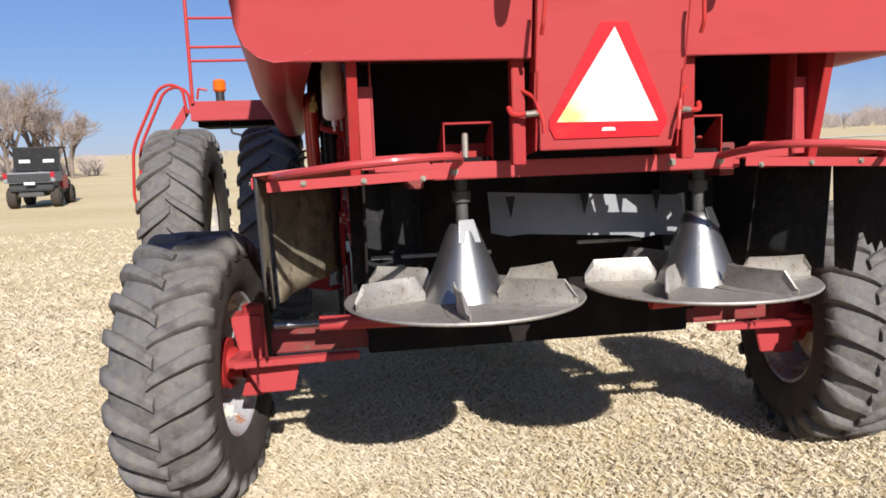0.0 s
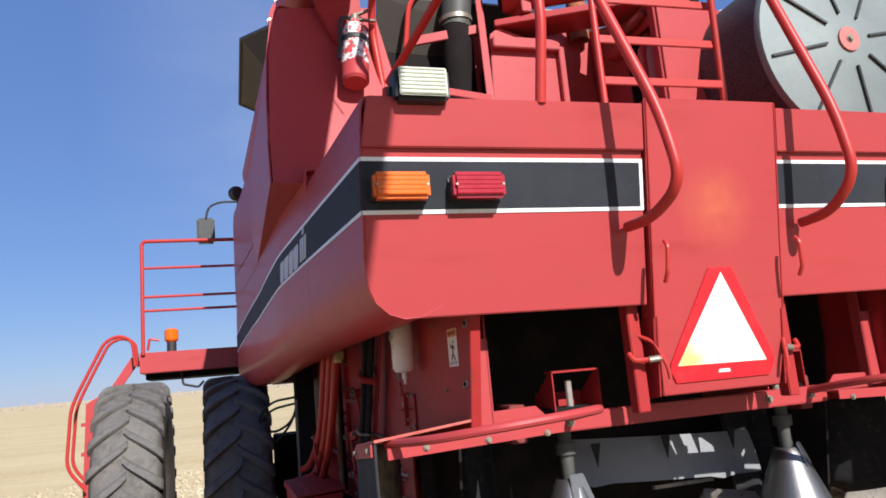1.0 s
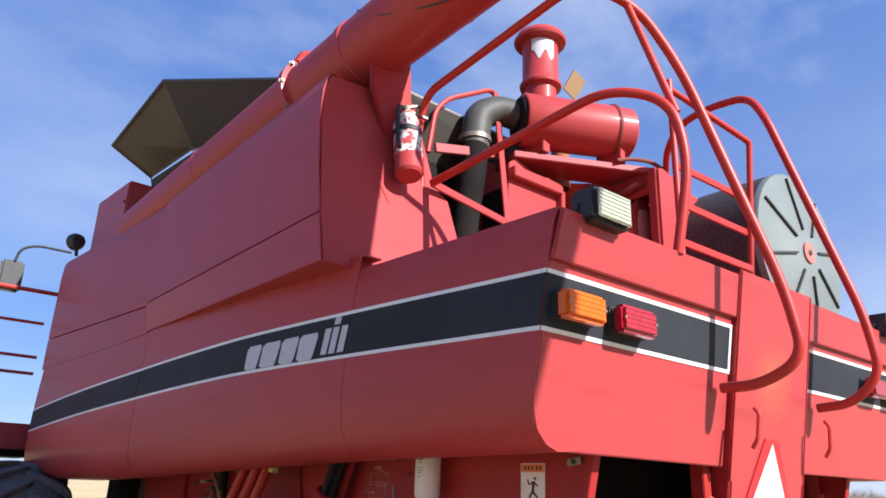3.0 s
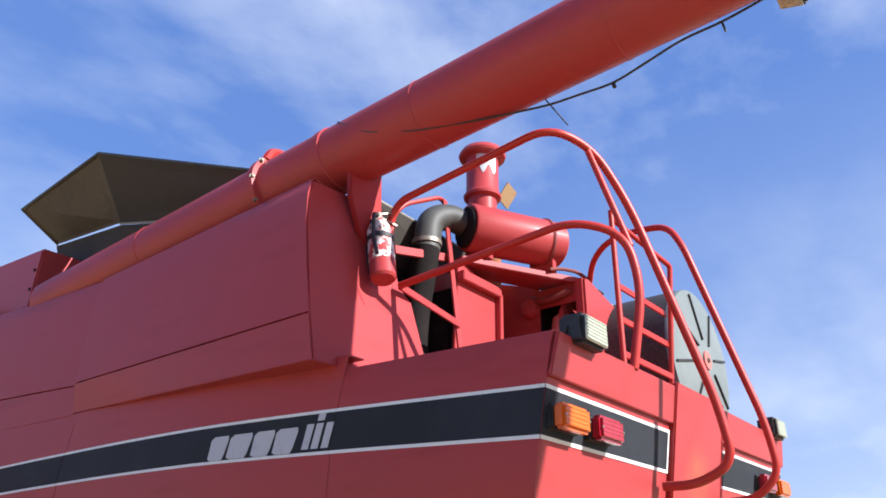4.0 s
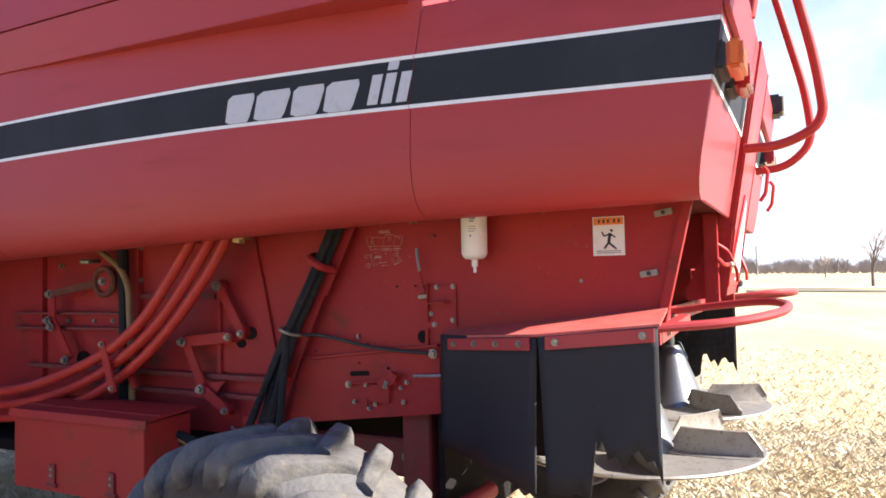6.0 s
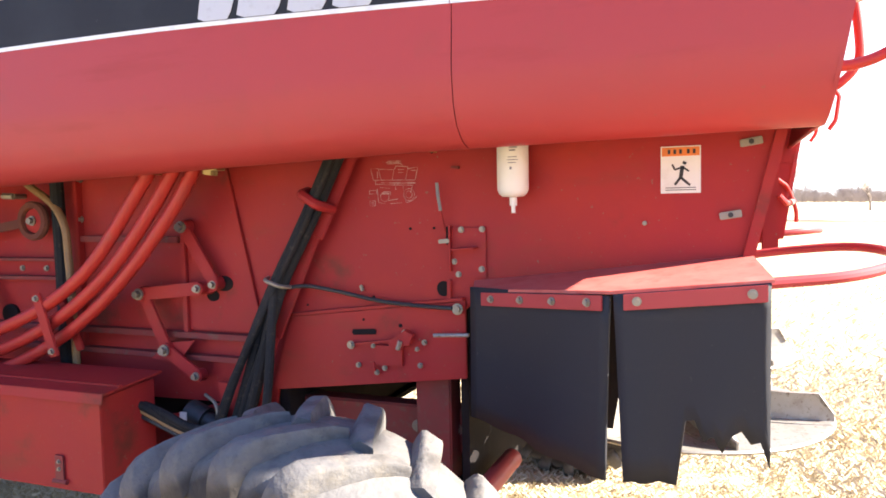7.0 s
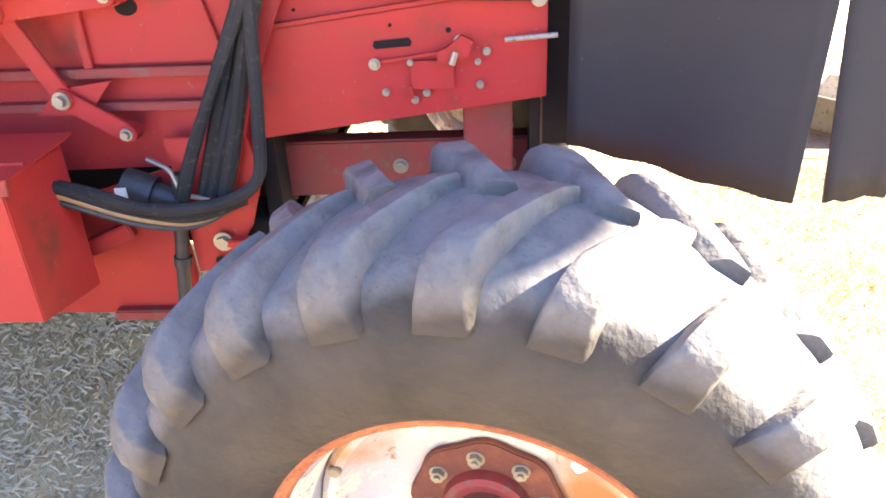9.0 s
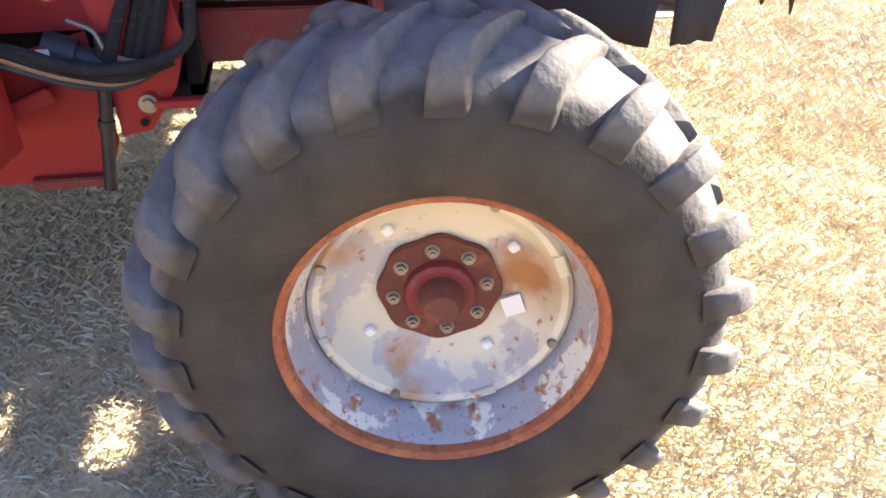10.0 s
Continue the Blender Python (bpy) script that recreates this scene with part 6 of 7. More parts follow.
m.bar((-0.295, 1.10, 3.74), (-0.36, 0.90, 2.60), 0.036, 0.012, (0, 1, 0))
m.bar((-0.85, 0.905, 2.985), (-0.34, 0.945, 2.94), 0.035, 0.012, (0, 1, 0))
m.bar((-0.66, 1.13, 3.30), (-0.30, 1.06, 3.36), 0.045, 0.02, (0, 1, 0))
part("shroud_brace", m, RED, combine, "red flat braces beside the engine", bevel=0.002)
m = Mesh()
m.tube([(-0.68, 1.16, 3.28), (-0.645, 1.16, 3.52), (-0.575, 1.15, 3.61), (-0.33, 1.115, 3.745), (-0.288, 1.11, 3.735), (-0.285, 1.10, 3.60)], 0.013, 8, 0.05)
part("small_hoop", m, RED_PIPE, combine, "small bent red hoop")
m = Mesh()
m.box(-0.28, 0.06, 1.05, 1.22, 2.46, 3.20)
part("red_cap", Mesh().lathe([(0.0, 0.0), (0.055, 0.0), (0.06, 0.02), (0.05, 0.06), (0.0, 0.07)], (0.395, 0.968, 3.235), (-1, -0.1, 0.1), 20), RED, shroud, "round red filler cap")
part("engine_block", m, DARK_IN, combine, "dark oily engine block", bevel=0.02)
m = Mesh()
m.lathe([(0.0, 0.0), (0.072, 0.0), (0.072, 0.62), (0.062, 0.675), (0.030, 0.70), (0.0, 0.702)], (0.47, 0.80, 2.50), (0, 0, 1), 24)
part("oil_canister", m, HUB_PINK, combine, "dull pink-red canister in the engine bay")

# air cleaner
A0, A1 = Vector((-0.215, 1.0, 3.565)), Vector((0.345, 0.75, 3.585))
ax = (A1 - A0).normalized()
L = (A1 - A0).length
m = Mesh()
m.lathe([(0.0, 0.0), (0.134, 0.0), (0.141, 0.012), (0.141, L - 0.12), (0.146, L - 0.115), (0.146, L - 0.095), (0.139, L - 0.09), (0.139, L - 0.01), (0.13, L), (0.0, L)], A0, ax, 36)
ac = part("air_cleaner", m, RED, combine, "round red air cleaner drum", smooth=40)
part("drum_strap", Mesh().lathe([(0.143, -0.008), (0.150, -0.006), (0.150, 0.006), (0.143, 0.008)], A0 + ax * (L - 0.105), ax, 36), RED_DARK, ac)
part("drum_end", Mesh().lathe([(0.0, 0.0), (0.12, 0.0), (0.115, -0.015), (0.0, -0.015)], A0 + ax * 0.0, ax, 30), DARK_IN, ac)
part("drum_foot", Mesh().box(-0.15, -0.10, 0.90, 1.06, 3.38, 3.50), RED, ac, bevel=0.003)
part("drum_foot", Mesh().box(0.24, 0.28, 0.72, 0.88, 3.38, 3.52), RED, ac, bevel=0.003)
PC = Vector((-0.035, 1.02, -0.03))
m = Mesh()
m.lathe([(0.085, 3.68), (0.085, 3.85), (0.112, 3.86), (0.115, 3.875), (0.098, 3.90), (0.098, 4.12), (0.098, 4.14)], PC, (0, 0, 1), 32)
pc = part("pre_cleaner", m, RED, ac, "red intake pre-cleaner with mushroom cap")
m = Mesh()
m.lathe([(0.09, 4.13), (0.140, 4.14), (0.146, 4.155), (0.13, 4.185), (0.06, 4.215), (0.0, 4.22)], PC, (0, 0, 1), 32)
part("cap", m, RED, pc)
m = Mesh()
rows = [[PC + Vector((0.0995 * math.sin(a), -0.0995 * math.cos(a), z)) for z in (4.02 + 0.03 * math.sin(a * 9), 4.12)] for a in [-1.3 + 0.1 * k for k in range(14)]]
part("worn_label", m.sheet(rows), GREY_MARK, pc, "torn pale label")
m = Mesh()
m.tube([(-0.20, 1.03, 3.60), (-0.29, 1.08, 3.63), (-0.40, 1.12, 3.57), (-0.42, 1.12, 3.38)], 0.076, 16, 0.14)
el = part("intake_elbow", m, CASTIRON, ac, "grey rubber intake elbow")
# black duct, taken down to near-black to include the shade on it
part("intake_duct", Mesh().tube([(-0.42, 1.12, 3.39), (-0.42, 1.14, 3.25), (-0.41, 1.19, 3.05), (-0.41, 1.20, 2.5)], 0.076, 18, 0.1), DARK_IN, ac, "black intake duct with its shade in the colour")
part("hose_clamp", Mesh().lathe([(0.078, -0.012), (0.084, -0.012), (0.084, 0.012), (0.078, 0.012)], (-0.418, 1.12, 3.42), (0, 0, 1), 20), ZINC, ac)
m = Mesh()
m.lathe([(0.045, 3.4), (0.045, 3.95), (0.052, 3.95), (0.052, 3.40)], (0.32, 1.20, 0.0), (0, 0, 1), 20, True)
ex = part("exhaust_pipe", m, RUST, combine, "rusty exhaust stub")
m = Mesh()
m.box(-0.055, 0.055, -0.004, 0.004, -0.02, 0.12, Matrix.Translation((0.31, 1.10, 3.99)) @ pose(0, 0, 0, 20, 20, 0))
part("rain_flap", m, TAN_HOSE, ex, "tilted rain flap")

# rotary screen drum
DC = Vector((1.0, 0.205, 2.935))
m = Mesh()
m.lathe([(0.0, -0.035), (0.10, -0.03), (0.385, -0.004), (0.425, 0.0), (0.43, 0.012), (0.43, 0.03)], DC, (0, 1, 0), 56)
drum = part("rotary_screen", m, SCREEN, combine, "grey-green round air screen of the radiator")
m = Mesh()
m.lathe([(0.43, 0.03), (0.43, 0.50), (0.40, 0.52)], DC, (0, 1, 0), 56)
part("drum_side", m, mat("dark_screen_mesh", (0.06, 0.05, 0.05), 0.7, 0.2, [(120.0, 0.45, 0.6, (0.02, 0.02, 0.02))]), drum, "dark meshed drum side")
part("drum_ring", Mesh().lathe([(0.432, 0.49), (0.445, 0.49), (0.445, 0.52), (0.432, 0.52)], DC, (0, 1, 0), 56, True), STEEL, drum, "pale drum ring")
for k in range(8):
    a = radians(12 + 45 * k)
    d = Vector((math.cos(a), 0, math.sin(a)))
    m = Mesh()
    m.bar(DC + d * 0.12 + Vector((0, -0.034, 0)), DC + d * 0.40 + Vector((0, -0.008, 0)), 0.010, 0.012, (0, 1, 0))
    part("screen_rib", m, BLACK, drum)
m = Mesh()
m.cyl(DC + Vector((0, -0.03, 0)), DC + Vector((0, -0.042, 0)), 0.055, n=18)
part("screen_hub", m, HUB_PINK, drum, "faded red hub plate")
bolt(drum, DC + Vector((0, -0.042, 0)), (0, -1, 0), 0.012, 0.012)
m = Mesh()
m.prism([(0.30, 2.46), (1.17, 2.46), (1.17, 3.28), (0.95, 3.36), (0.42, 3.36), (0.30, 3.2)], lambda a, b: (a + 0.10, 0.76, b), (0, 0.03, 0))
part("radiator_frame", m, RED, combine, "red frame behind the screen drum", bevel=0.003)

# hand rails
def rail(pts, r=0.0175, bend=0.10, label="bent red tubular hand rail", name="hand_rail"):
    return part(name, Mesh().tube(pts, r, 12, bend), RED_PIPE, combine, label)


rail([(-0.86, 0.96, 2.98), (-0.89, 0.965, 3.26), (-0.895, 0.90, 3.40), (-0.87, 0.06, 3.50), (-0.66, -0.03, 3.46), (-0.53, -0.11, 3.22), (-0.335, -0.30, 2.38), (-0.315, -0.325, 2.16), (-0.33, -0.18, 2.09), (-0.342, -0.055, 2.09)], bend=0.15)
rail([(-0.845, 0.905, 2.985), (-0.755, 0.04, 3.095), (-0.64, -0.13, 3.03), (-0.61, -0.165, 2.80), (-0.625, -0.108, 2.48)], bend=0.14)
rail([(-0.69, -0.02, 3.44), (-0.62, -0.14, 2.98)], 0.014)
rail([(0.50, 0.63, 3.36), (0.40, 0.55, 3.45), (0.33, 0.42, 3.51), (0.276, 0.24, 3.505), (0.257, 0.03, 3.47), (0.235, -0.045, 3.33), (0.36, -0.27, 2.42), (0.375, -0.29, 2.20), (0.365, -0.18, 2.10), (0.352, -0.055, 2.09)], bend=0.13)
rail([(-0.27, 0.095, 2.47), (-0.27, 0.095, 3.36)], 0.013, name="rail_post")
rail([(-0.27, 0.095, 3.32), (0.20, 0.02, 3.215), (0.26, 0.12, 2.47)], 0.013, 0.02, name="rail_post")
for z in (2.66, 2.82, 2.98):
    part("ladder_step", Mesh().bar((-0.27, 0.095, z), (0.235, 0.085, z), 0.012, 0.03), RED_PIPE, combine, bevel=0.002)

# fire extinguisher on the tank end wall
ext = thing("fire_extinguisher", "weathered red and white fire extinguisher strapped to the tank wall", "fire extinguisher")
E0, E1 = Vector((-1.005, 0.855, 2.95)), Vector((-0.975, 0.935, 3.27))
ex_ax = (E1 - E0).normalized()
eL = (E1 - E0).length
EXT_MAT = mat("flaking_white_label", (0.70, 0.66, 0.64), 0.55, 0, [(22.0, 0.48, 0.54, (0.50, 0.04, 0.04)), (50.0, 0.56, 0.62, (0.10, 0.08, 0.08))])
m = Mesh()
m.lathe([(0.0, 0.0), (0.050, 0.0), (0.060, 0.012), (0.060, 0.10), (0.060, eL * 0.5)], E0, ex_ax, 28)
part("cylinder_base", m, RED, ext, "red lower end of the bottle")
m = Mesh()
m.lathe([(0.0605, 0.09), (0.0605, eL - 0.06), (0.045, eL - 0.02), (0.022, eL), (0.022, eL + 0.02)], E0, ex_ax, 28)
part("cylinder", m, EXT_MAT, ext, "peeling white label over red bottle")
m = Mesh()
m.cyl(E1, E1 + ex_ax * 0.05, 0.020, n=12)
m.bar(E1 + ex_ax * 0.05, E1 + ex_ax * 0.07 + Vector((0.08, -0.03, 0.01)), 0.02, 0.008)
m.bar(E1 + ex_ax * 0.03, E1 + ex_ax * 0.02 + Vector((0.09, -0.03, -0.01)), 0.02, 0.008)
part("valve", m, ZINC, ext, "dull metal valve and lever")
part("hose", Mesh().tube([E1 + ex_ax * 0.03, E1 + Vector((-0.07, -0.03, 0.02)), E1 + Vector((-0.08, -0.05, -0.12)), E0 + Vector((-0.07, -0.02, 0.10))], 0.009, 8, 0.04), BLACK, ext)
m = Mesh()
m.lathe([(0.062, eL * 0.62), (0.064, eL * 0.62), (0.064, eL * 0.70), (0.062, eL * 0.70)], E0, ex_ax, 28)
m.box(-1.01, -0.96, 0.94, 0.99, 3.0, 3.28)
part("bracket", m, BLACK, ext)

# ---- left platform, ladder, beacon and mirror ----
m = Mesh()
m.box(-2.325, -1.311, 5.388, 6.396, 1.955, 2.15)
plat = part("side_platform", m, RED, combine, "red cab access platform", bevel=0.006)
part("platform_under", Mesh().box(-2.29, -1.268, 5.586, 6.216, 1.9, 1.955), DARK_IN, plat)
m = Mesh()
m.tube([(-2.29, 5.37, 2.127), (-2.29, 5.37, 3.226), (-1.285, 5.37, 3.226)], 0.018, 10, 0.05)
part("platform_rail", m, RED_PIPE, plat, "red tubular platform rail")
for z in (2.545, 2.679, 2.96):
    part("platform_rail", Mesh().tube([(-2.29, 5.37, z), (-1.42, 5.37, z)], 0.013, 8, 0.03), RED_PIPE, plat)
m = Mesh()
m.tube([(-2.255, 5.442, 2.173), (-2.238, 5.442, 2.282), (-2.151, 5.442, 2.264)], 0.012, 8, 0.02)
part("rail_hook", m, RED_PIPE, plat)
bc = part("beacon", Mesh().cyl((-2.048, 5.586, 2.145), (-2.048, 5.586, 2.254), 0.045, n=16), BLACK, plat, "amber beacon lamp on a dark foot")
m = Mesh()
m.lathe([(0.05, 2.254), (0.066, 2.273), (0.066, 2.363), (0.045, 2.382), (0.0, 2.386)], (-2.048, 5.586, 0), (0, 0, 1), 20)
part("beacon_lens", m, AMBER, bc)
m = Mesh()
m.prism([(-2.411, 2.127), (-2.61, 1.828), (-2.81, 1.719), (-2.844, 0.675), (-2.792, 0.675), (-2.74, 1.673), (-2.55, 1.773), (-2.351, 2.064)], lambda a, b: (a, 5.54, b), (0, 0.03, 0))
lad = part("access_ladder", m, RED, combine, "red access ladder beside the drive wheels", bevel=0.004)
for k in range(4):
    part("ladder_rung", Mesh().bar((-2.81, 5.56, 0.72 + 0.27 * k), (-2.81, 5.95, 0.72 + 0.27 * k), 0.09, 0.03), RED, lad)
for y in (5.45, 5.72):
    m = Mesh()
    m.tube([(-2.368, y, 2.037), (-2.394, y, 2.282), (-2.515, y, 2.336), (-2.636, y, 2.282), (-2.87, y, 1.81), (-2.922, y, 1.673), (-2.957, y, 1.156), (-2.801, y, 0.956)], 0.016, 9, 0.10)
    part("ladder_rail", m, RED_PIPE, lad, "bent red ladder hand rail")
m = Mesh()
m.tube([(-1.268, 5.676, 3.698), (-1.545, 5.676, 3.698), (-1.666, 5.676, 3.644), (-1.692, 5.676, 3.517)], 0.012, 8, 0.06)
mir = part("mirror_arm", m, BLACK, combine, "black bent mirror arm")
part("mirror_head", Mesh().box(-1.788, -1.606, 5.658, 5.73, 3.253, 3.526), BLACK, mir, "black mirror housing", bevel=0.02)
m = Mesh()
m.tube([(-1.961, 5.541, 1.955), (-1.944, 5.496, 1.828), (-1.805, 5.496, 1.791), (-1.753, 5.496, 1.846)], 0.012, 8, 0.02)
part("step_hook", m, BLACK, plat)
# loose wires under the front of the hood
for k in range(2):
    m = Mesh()
    m.tube([(-1.0, 4.15, 1.62 - 0.05 * k), (-1.22, 4.1, 1.60 - 0.06 * k), (-1.34, 4.1, 1.46 - 0.05 * k), (-1.22, 4.1, 1.34 - 0.1 * k), (-1.05, 4.1, 1.42), (-1.0, 4.1, 1.60)], 0.010, 6, 0.10)
    part("wire_loop", m, BLACK, combine, "loose black wire loop")
m = Mesh()
m.box(-1.02, -0.88, 3.95, 4.2, 0.9, 1.85)
part("front_post", m, DARK_IN, combine, bevel=0.01)
part("pale_strap", Mesh().box(-1.03, -1.0, 3.96, 4.04, 0.95, 1.6), STEEL, combine)

# ---- the field beyond ----
BARK = mat("grey_bark", (0.17, 0.13, 0.105), 0.9, 0, [(3.0, 0.45, 0.7, (0.24, 0.19, 0.16)), (20.0, 0.5, 0.7, (0.10, 0.08, 0.065))], 0.3, 20.0)
# twig colour lightened to carry distance haze
TWIG = mat("hazed_bare_twigs", (0.35, 0.285, 0.245), 0.9, 0, [(0.8, 0.45, 0.7, (0.41, 0.335, 0.29))], island=0.2)


def bare_tree(x, y, height, seed, spread=0.55, depth=5, fork=3):
    rng = random.Random(seed)
    limbs, twigs = Mesh(), Mesh()

    def grow(p, d, length, r, level):
        q = p + d * length
        tgt = limbs if level < 3 else twigs
        tgt.cyl(p, q, r, r * 0.68, n=7 if level < 2 else (5 if level < 3 else 3), caps=False)
        if level >= depth:
            return
        for k in range(fork + (1 if level == 0 else 0)):
            s = Vector((rng.uniform(-1, 1), rng.uniform(-1, 1), rng.uniform(-0.35, 0.9)))
            nd = (d + s * spread * (0.8 + 0.12 * level)).normalized()
            grow(p + d * length * rng.uniform(0.55, 1.0), nd, length * rng.uniform(0.55, 0.85), r * 0.55, level + 1)
    z = rise(x, y)
    grow(Vector((0, 0, -0.2)), Vector((rng.uniform(-0.08, 0.08), rng.uniform(-0.08, 0.08), 1)).normalized(), height * 0.24, height * 0.018, 0)
    t = thing("bare_tree", "leafless grey-brown tree on the dry field", "tree", "bare trees in the field", pose(x, y, z))
    part("trunk", limbs, BARK, t, smooth=60)
    part("crown", twigs, TWIG, t, "bare twigs", smooth=0)
    return t


def far(az, dist):
    a = radians(az)
    return -1.0 + dist * math.sin(a), -2.0 + dist * math.cos(a)


for az, dist, h, sd in ((-24.5, 62, 7.0, 1), (-23.2, 66, 7.2, 2), (-21.8, 60, 6.6, 3), (-20.2, 64, 6.2, 4), (-18.6, 58, 5.2, 5), (-26.6, 60, 7.0, 6), (-22.4, 56, 5.6, 7), (-19.4, 61, 5.6, 8), (-20.9, 68, 6.8, 9), (-23.9, 58, 6.4, 10)):
    bare_tree(*far(az, dist), h * 1.75, sd, 0.72, 5, 4)
for az, dist, h, sd in ((92.7, 70, 8.6, 11), (90.4, 130, 6.5, 12), (98.5, 95, 8.0, 13), (37.5, 170, 6.0, 14), (41.0, 150, 6.0, 15), (102, 80, 7.5, 16)):
    bare_tree(*far(az, dist), h, sd, 0.62, 5, 3)


# far woods: many bare crowns of thin twigs
def woods(name, az0, az1, dist, low, high, count, seed, twigs=110, label="distant brown leafless woods on the horizon"):
    rng = np.random.default_rng(seed)
    verts, faces = [], []
    for _ in range(count):
        az = math.radians(rng.uniform(az0, az1))
        d = dist * rng.uniform(0.85, 1.15)
        x, y = -1 + d * math.sin(az), -2 + d * math.cos(az)
        h = rng.uniform(low, high) * (0.75 + 0.5 * noise.noise((az * 30, dist * 0.1, 0)))
        h = max(h, low * 0.6)
        base = Vector((x, y, rise(x, y) - 0.2))
        across = Vector((math.cos(az), -math.sin(az), 0))
        wide = h * rng.uniform(0.35, 0.6)
        for k in range(twigs):
            s0 = rng.uniform(0.0, 0.65) ** 1.2
            lean = rng.uniform(-1, 1)
            p = base + across * lean * wide * s0 * 0.8 + Vector((0, 0, h * s0))
            q = base + across * (lean + rng.normal(0, 0.35)) * wide * min(1.0, s0 + 0.45) + Vector((0, 0, h * min(1.0, s0 + rng.uniform(0.2, 0.5)) * (1 - 0.25 * lean * lean)))
            w = across * h * (0.022 if k < 4 else rng.uniform(0.004, 0.010))
            n = len(verts)
            verts += [tuple(p - w), tuple(p + w), tuple(q)]
            faces.append((n, n + 1, n + 2))
    data = bpy.data.meshes.new(name)
    data.from_pydata(verts, [], faces)
    data.materials.append(WOODS)
    return tagged(new(name, data), label, "woods", kind="stuff")


# brown of the woods made paler, with the haze mixed into the base
WOODS = mat("far_hazed_brown_woods", (0.35, 0.295, 0.255), 0.95, 0, [(0.02, 0.4, 0.7, (0.36, 0.30, 0.265)), (0.3, 0.45, 0.7, (0.24, 0.195, 0.17))], island=0.2, specular=0.05)
woods("far_woods", 28, 140, 250, 4.6, 8.6, 1700, 21, 70)
woods("far_undergrowth", 28, 140, 235, 2.6, 4.6, 1500, 24, 50, "dense grey-brown undergrowth before the distant woods")
woods("far_scrub", -40, 30, 320, 1.6, 4.2, 800, 22, 50, "low distant brown scrub along the horizon")
woods("left_thicket", -34, -16.5, 74, 1.2, 3.6, 70, 23, 90, "brown leafless thicket at the edge of the field")

# pale farm track and its ditch, culvert and pole
TRACK = mat("pale_gravel_track", (0.55, 0.50, 0.42), 0.95, 0, [(0.6, 0.45, 0.7, (0.48, 0.43, 0.35)), (8.0, 0.5, 0.7, (0.62, 0.58, 0.50))], 0.3, 30.0)
rows = []
for k in range(30):
    az = 25 + k * 3.4
    rows.append([])
    for d in (72, 76):
        x, y = far(az, d + 10 * math.sin(k * 0.25))
        rows[-1].append((x, y, rise(x, y) + 0.05))
tagged(part("farm_track", Mesh().sheet(rows), TRACK, smooth=180), "pale gravel farm track across the field", "track", kind="structure")
DITCH = mat("dark_ditch_grass", (0.16, 0.13, 0.085), 0.95, 0, [(0.8, 0.45, 0.7, (0.22, 0.18, 0.11))], 0.3, 20.0)
rows = []
for k in range(16):
    az = 84 + k * 1.4
    rows.append([])
    for d in (52, 56 + 3 * math.sin(k * 0.5)):
        x, y = far(az, d)
        rows[-1].append((x, y, rise(x, y) + 0.06))
tagged(part("ditch_edge", Mesh().sheet(rows), DITCH, smooth=180), "dark damp strip of grass along a ditch", "ditch", kind="structure")
CONCRETE = mat("weathered_concrete", (0.52, 0.50, 0.46), 0.9, 0, [(3.0, 0.45, 0.7, (0.42, 0.40, 0.36)), (20.0, 0.5, 0.7, (0.58, 0.56, 0.52))], 0.2, 40.0)
x, y = far(83.6, 66)
cul = thing("culvert_pipe", "pale concrete culvert pipe end beside the track", "culvert", place=pose(x, y, rise(x, y) + 0.35))
part("pipe", Mesh().lathe([(0.40, -1.2), (0.40, 1.2), (0.32, 1.2), (0.32, -1.2)], (0, 0, 0), (1, 0.3, 0), 24, True), CONCRETE, cul)
x, y = far(86.1, 170)
pole = thing("utility_pole", "grey wooden utility pole beside the far woods", "pole", place=pose(x, y, rise(x, y)))
part("post", Mesh().cyl((0, 0, -0.3), (0, 0, 6.5), 0.16, 0.12, n=10), BARK, pole)


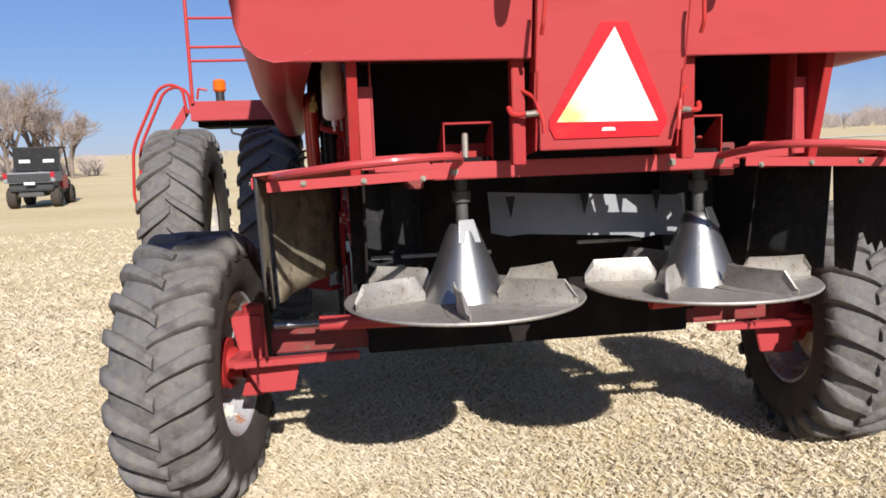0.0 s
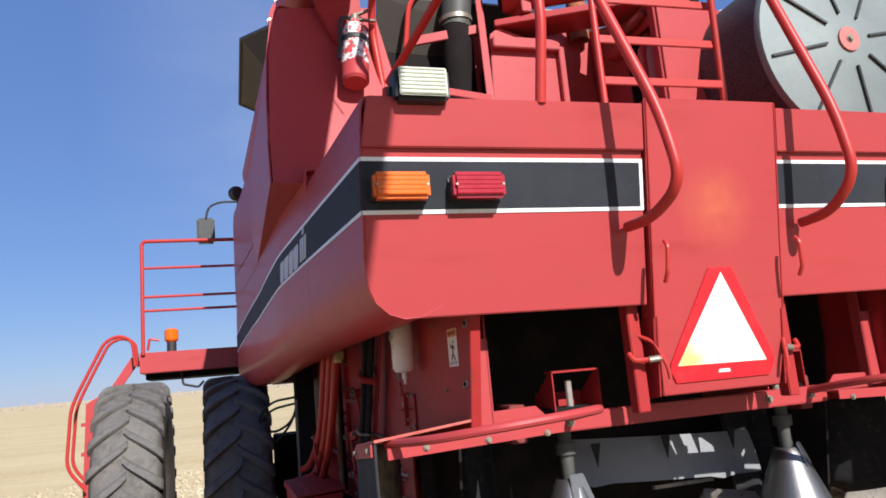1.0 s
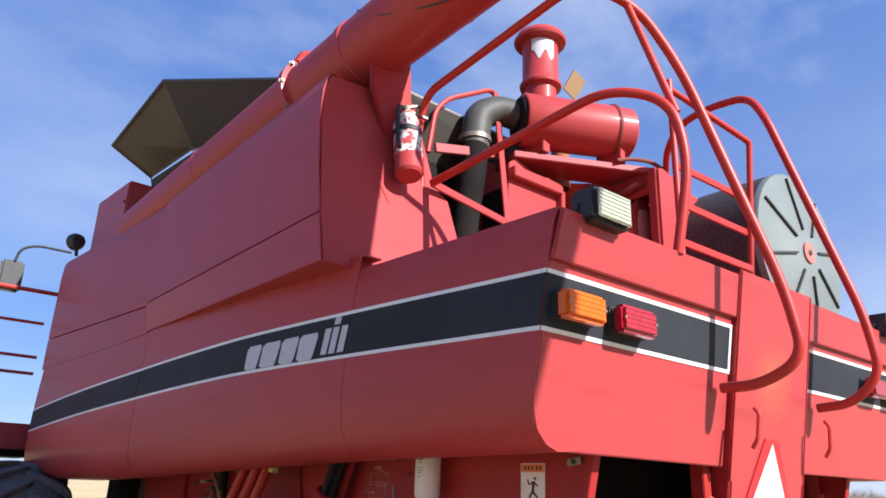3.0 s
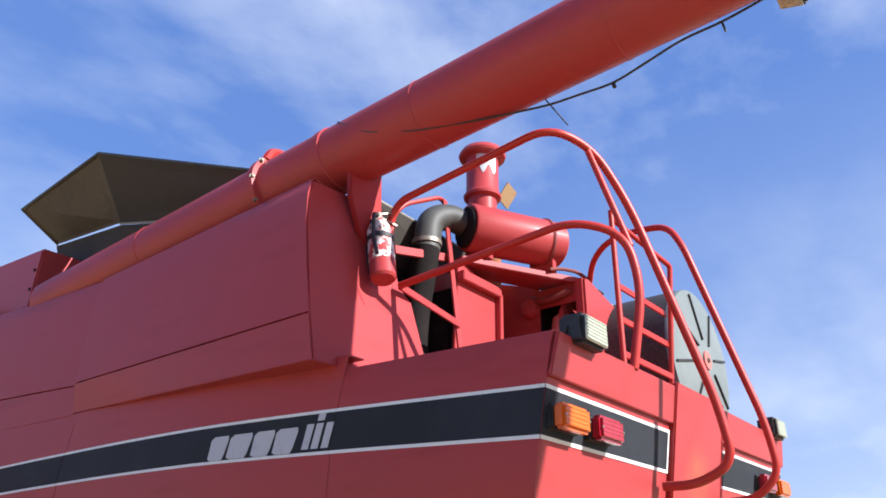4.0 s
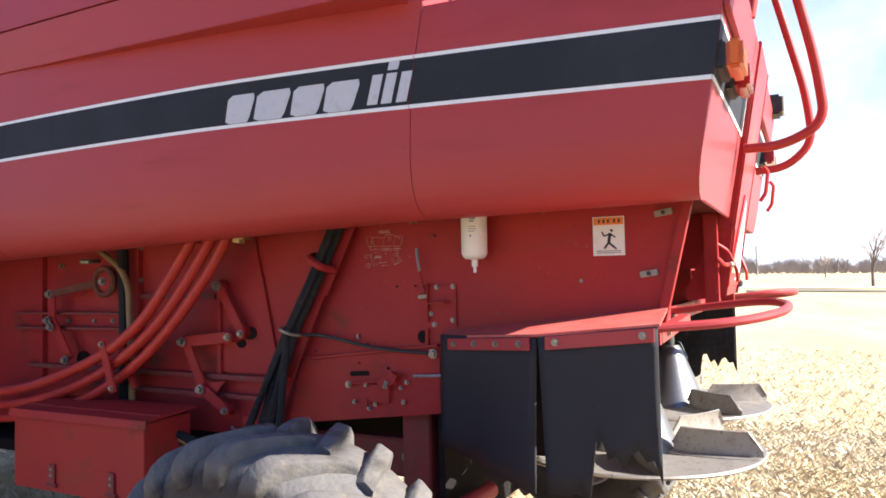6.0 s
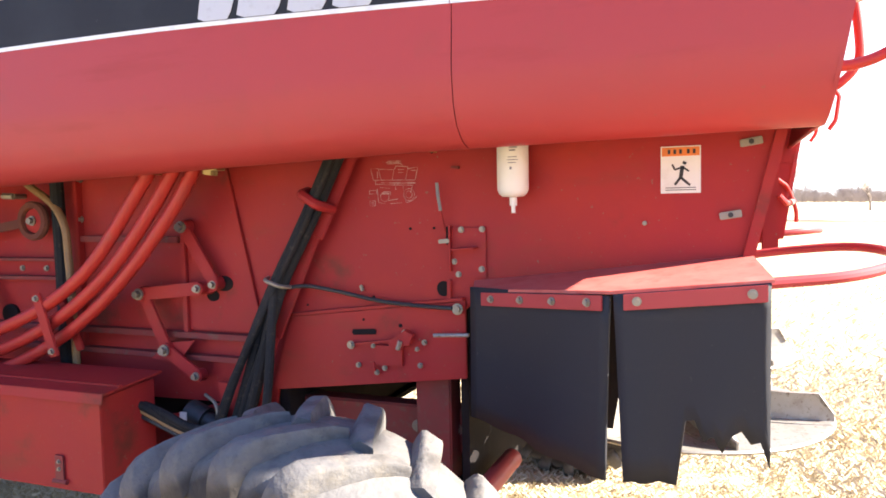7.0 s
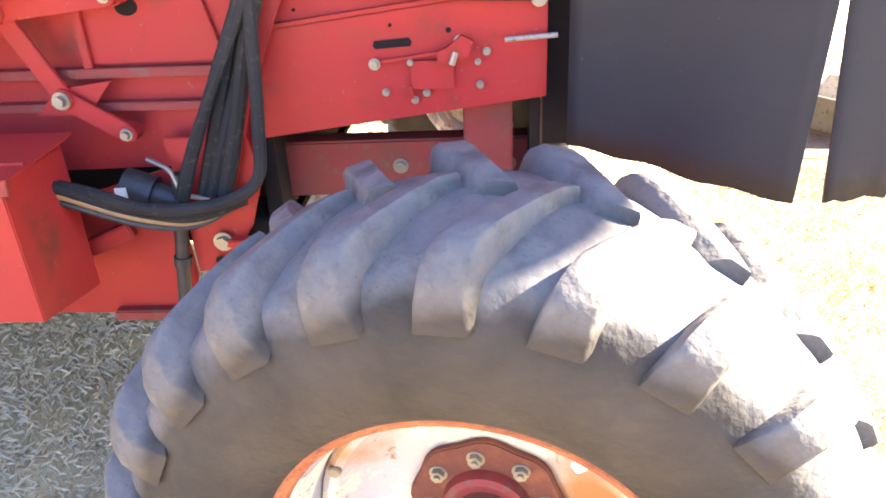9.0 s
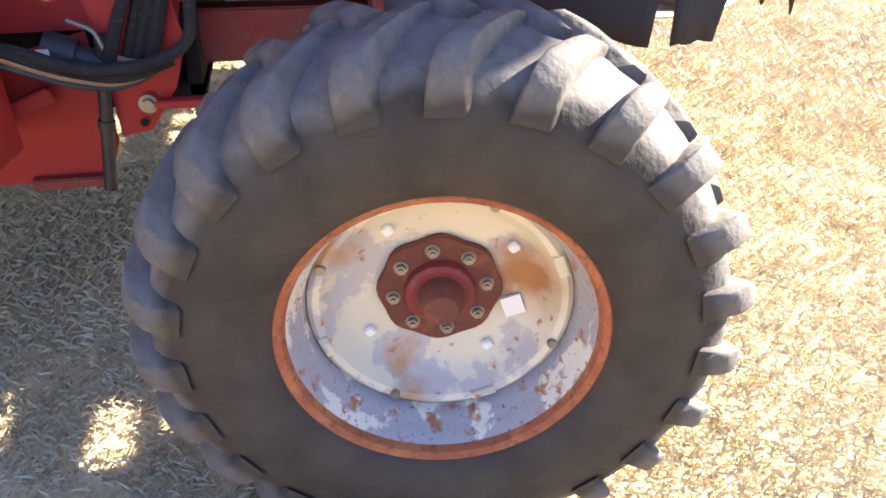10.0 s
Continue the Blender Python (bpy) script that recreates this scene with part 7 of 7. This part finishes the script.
# ---- parked utility vehicle ----
def utility_vehicle(place):
    t = thing("utility_vehicle", "dark grey side-by-side utility vehicle parked on the grass", "utility vehicle", place=place)
    m = Mesh()
    m.prism([(-1.35, 0.55), (-1.35, 0.85), (-0.25, 0.90), (-0.2, 0.60), (0.6, 0.60), (0.75, 0.95), (1.35, 0.80), (1.40, 0.50), (0.9, 0.42), (-0.9, 0.42)], lambda a, b: (-0.62, a, b), (1.24, 0, 0))
    part("body", m, BLACK, t, "black plastic body", bevel=0.03)
    m = Mesh()
    m.box(-0.72, 0.72, -1.50, -0.35, 0.80, 1.12)
    part("cargo_bed", m, GREY_RUBBER, t, "dark grey tipping bed", bevel=0.03)
    part("tailgate", Mesh().box(-0.60, 0.60, -1.52, -1.50, 0.84, 1.08), BLACK, t, bevel=0.004)
    for x in (-0.66, 0.66):
        m = Mesh()
        m.tube([(x, -0.35, 0.95), (x, -0.25, 1.88), (x, 0.55, 1.90), (x, 0.95, 0.95)], 0.03, 8, 0.12)
        part("roll_bar", m, BLACK, t)
        part("tail_light", Mesh().box(x - 0.06, x + 0.06, -1.515, -1.50, 0.95, 1.12), RED_LENS, t)
        m = Mesh()
        m.box(x - 0.08, x + 0.04, -0.30, 0.5, 0.55, 1.0)
        part("side_panel", m, RED_PIPE, t, "red side panel", bevel=0.02)
    m = Mesh()
    m.box(-0.72, 0.72, -0.35, 0.70, 1.88, 1.93)
    part("roof", m, BLACK, t, bevel=0.02)
    part("rear_screen", Mesh().box(-0.66, 0.66, -0.34, -0.32, 1.15, 1.86), RUBBER, t)
    for x in (-0.35, 0.35):
        part("head_rest", Mesh().box(x - 0.16, x + 0.16, -0.36, -0.342, 1.42, 1.52), WHITE_PAINT, t, bevel=0.005)
        part("seat", Mesh().box(x - 0.25, x + 0.25, -0.25, 0.3, 0.80, 1.35), BLACK, t, bevel=0.04)
    part("number_plate", Mesh().box(-0.15, 0.15, -1.53, -1.522, 0.74, 0.82), WHITE_PAINT, t)
    part("rear_frame", Mesh().box(-0.35, 0.35, -1.45, -0.6, 0.36, 0.5), CASTIRON, t, bevel=0.02)
    for x in (-0.62, 0.62):
        for y in (-0.95, 0.98):
            w = new("wheel")
            w.parent = t
            w.matrix_basis = pose(x, y, 0.33)
            m = Mesh()
            m.lathe([(0.16, -0.13), (0.28, -0.14), (0.325, -0.11), (0.33, 0), (0.325, 0.11), (0.28, 0.14), (0.16, 0.13)], (0, 0, 0), (1, 0, 0), 24)
            part("tyre", m, TYRE, w)
            part("rim", Mesh().lathe([(0.17, -0.10), (0.14, -0.05), (0.0, -0.05), (0.0, 0.05), (0.14, 0.05), (0.17, 0.10)], (0, 0, 0), (1, 0, 0), 20), STEEL, w)
    return t


ux, uy = far(-20.6, 27)
utility_vehicle(pose(ux, uy, rise(ux, uy), 0, 0, 8))
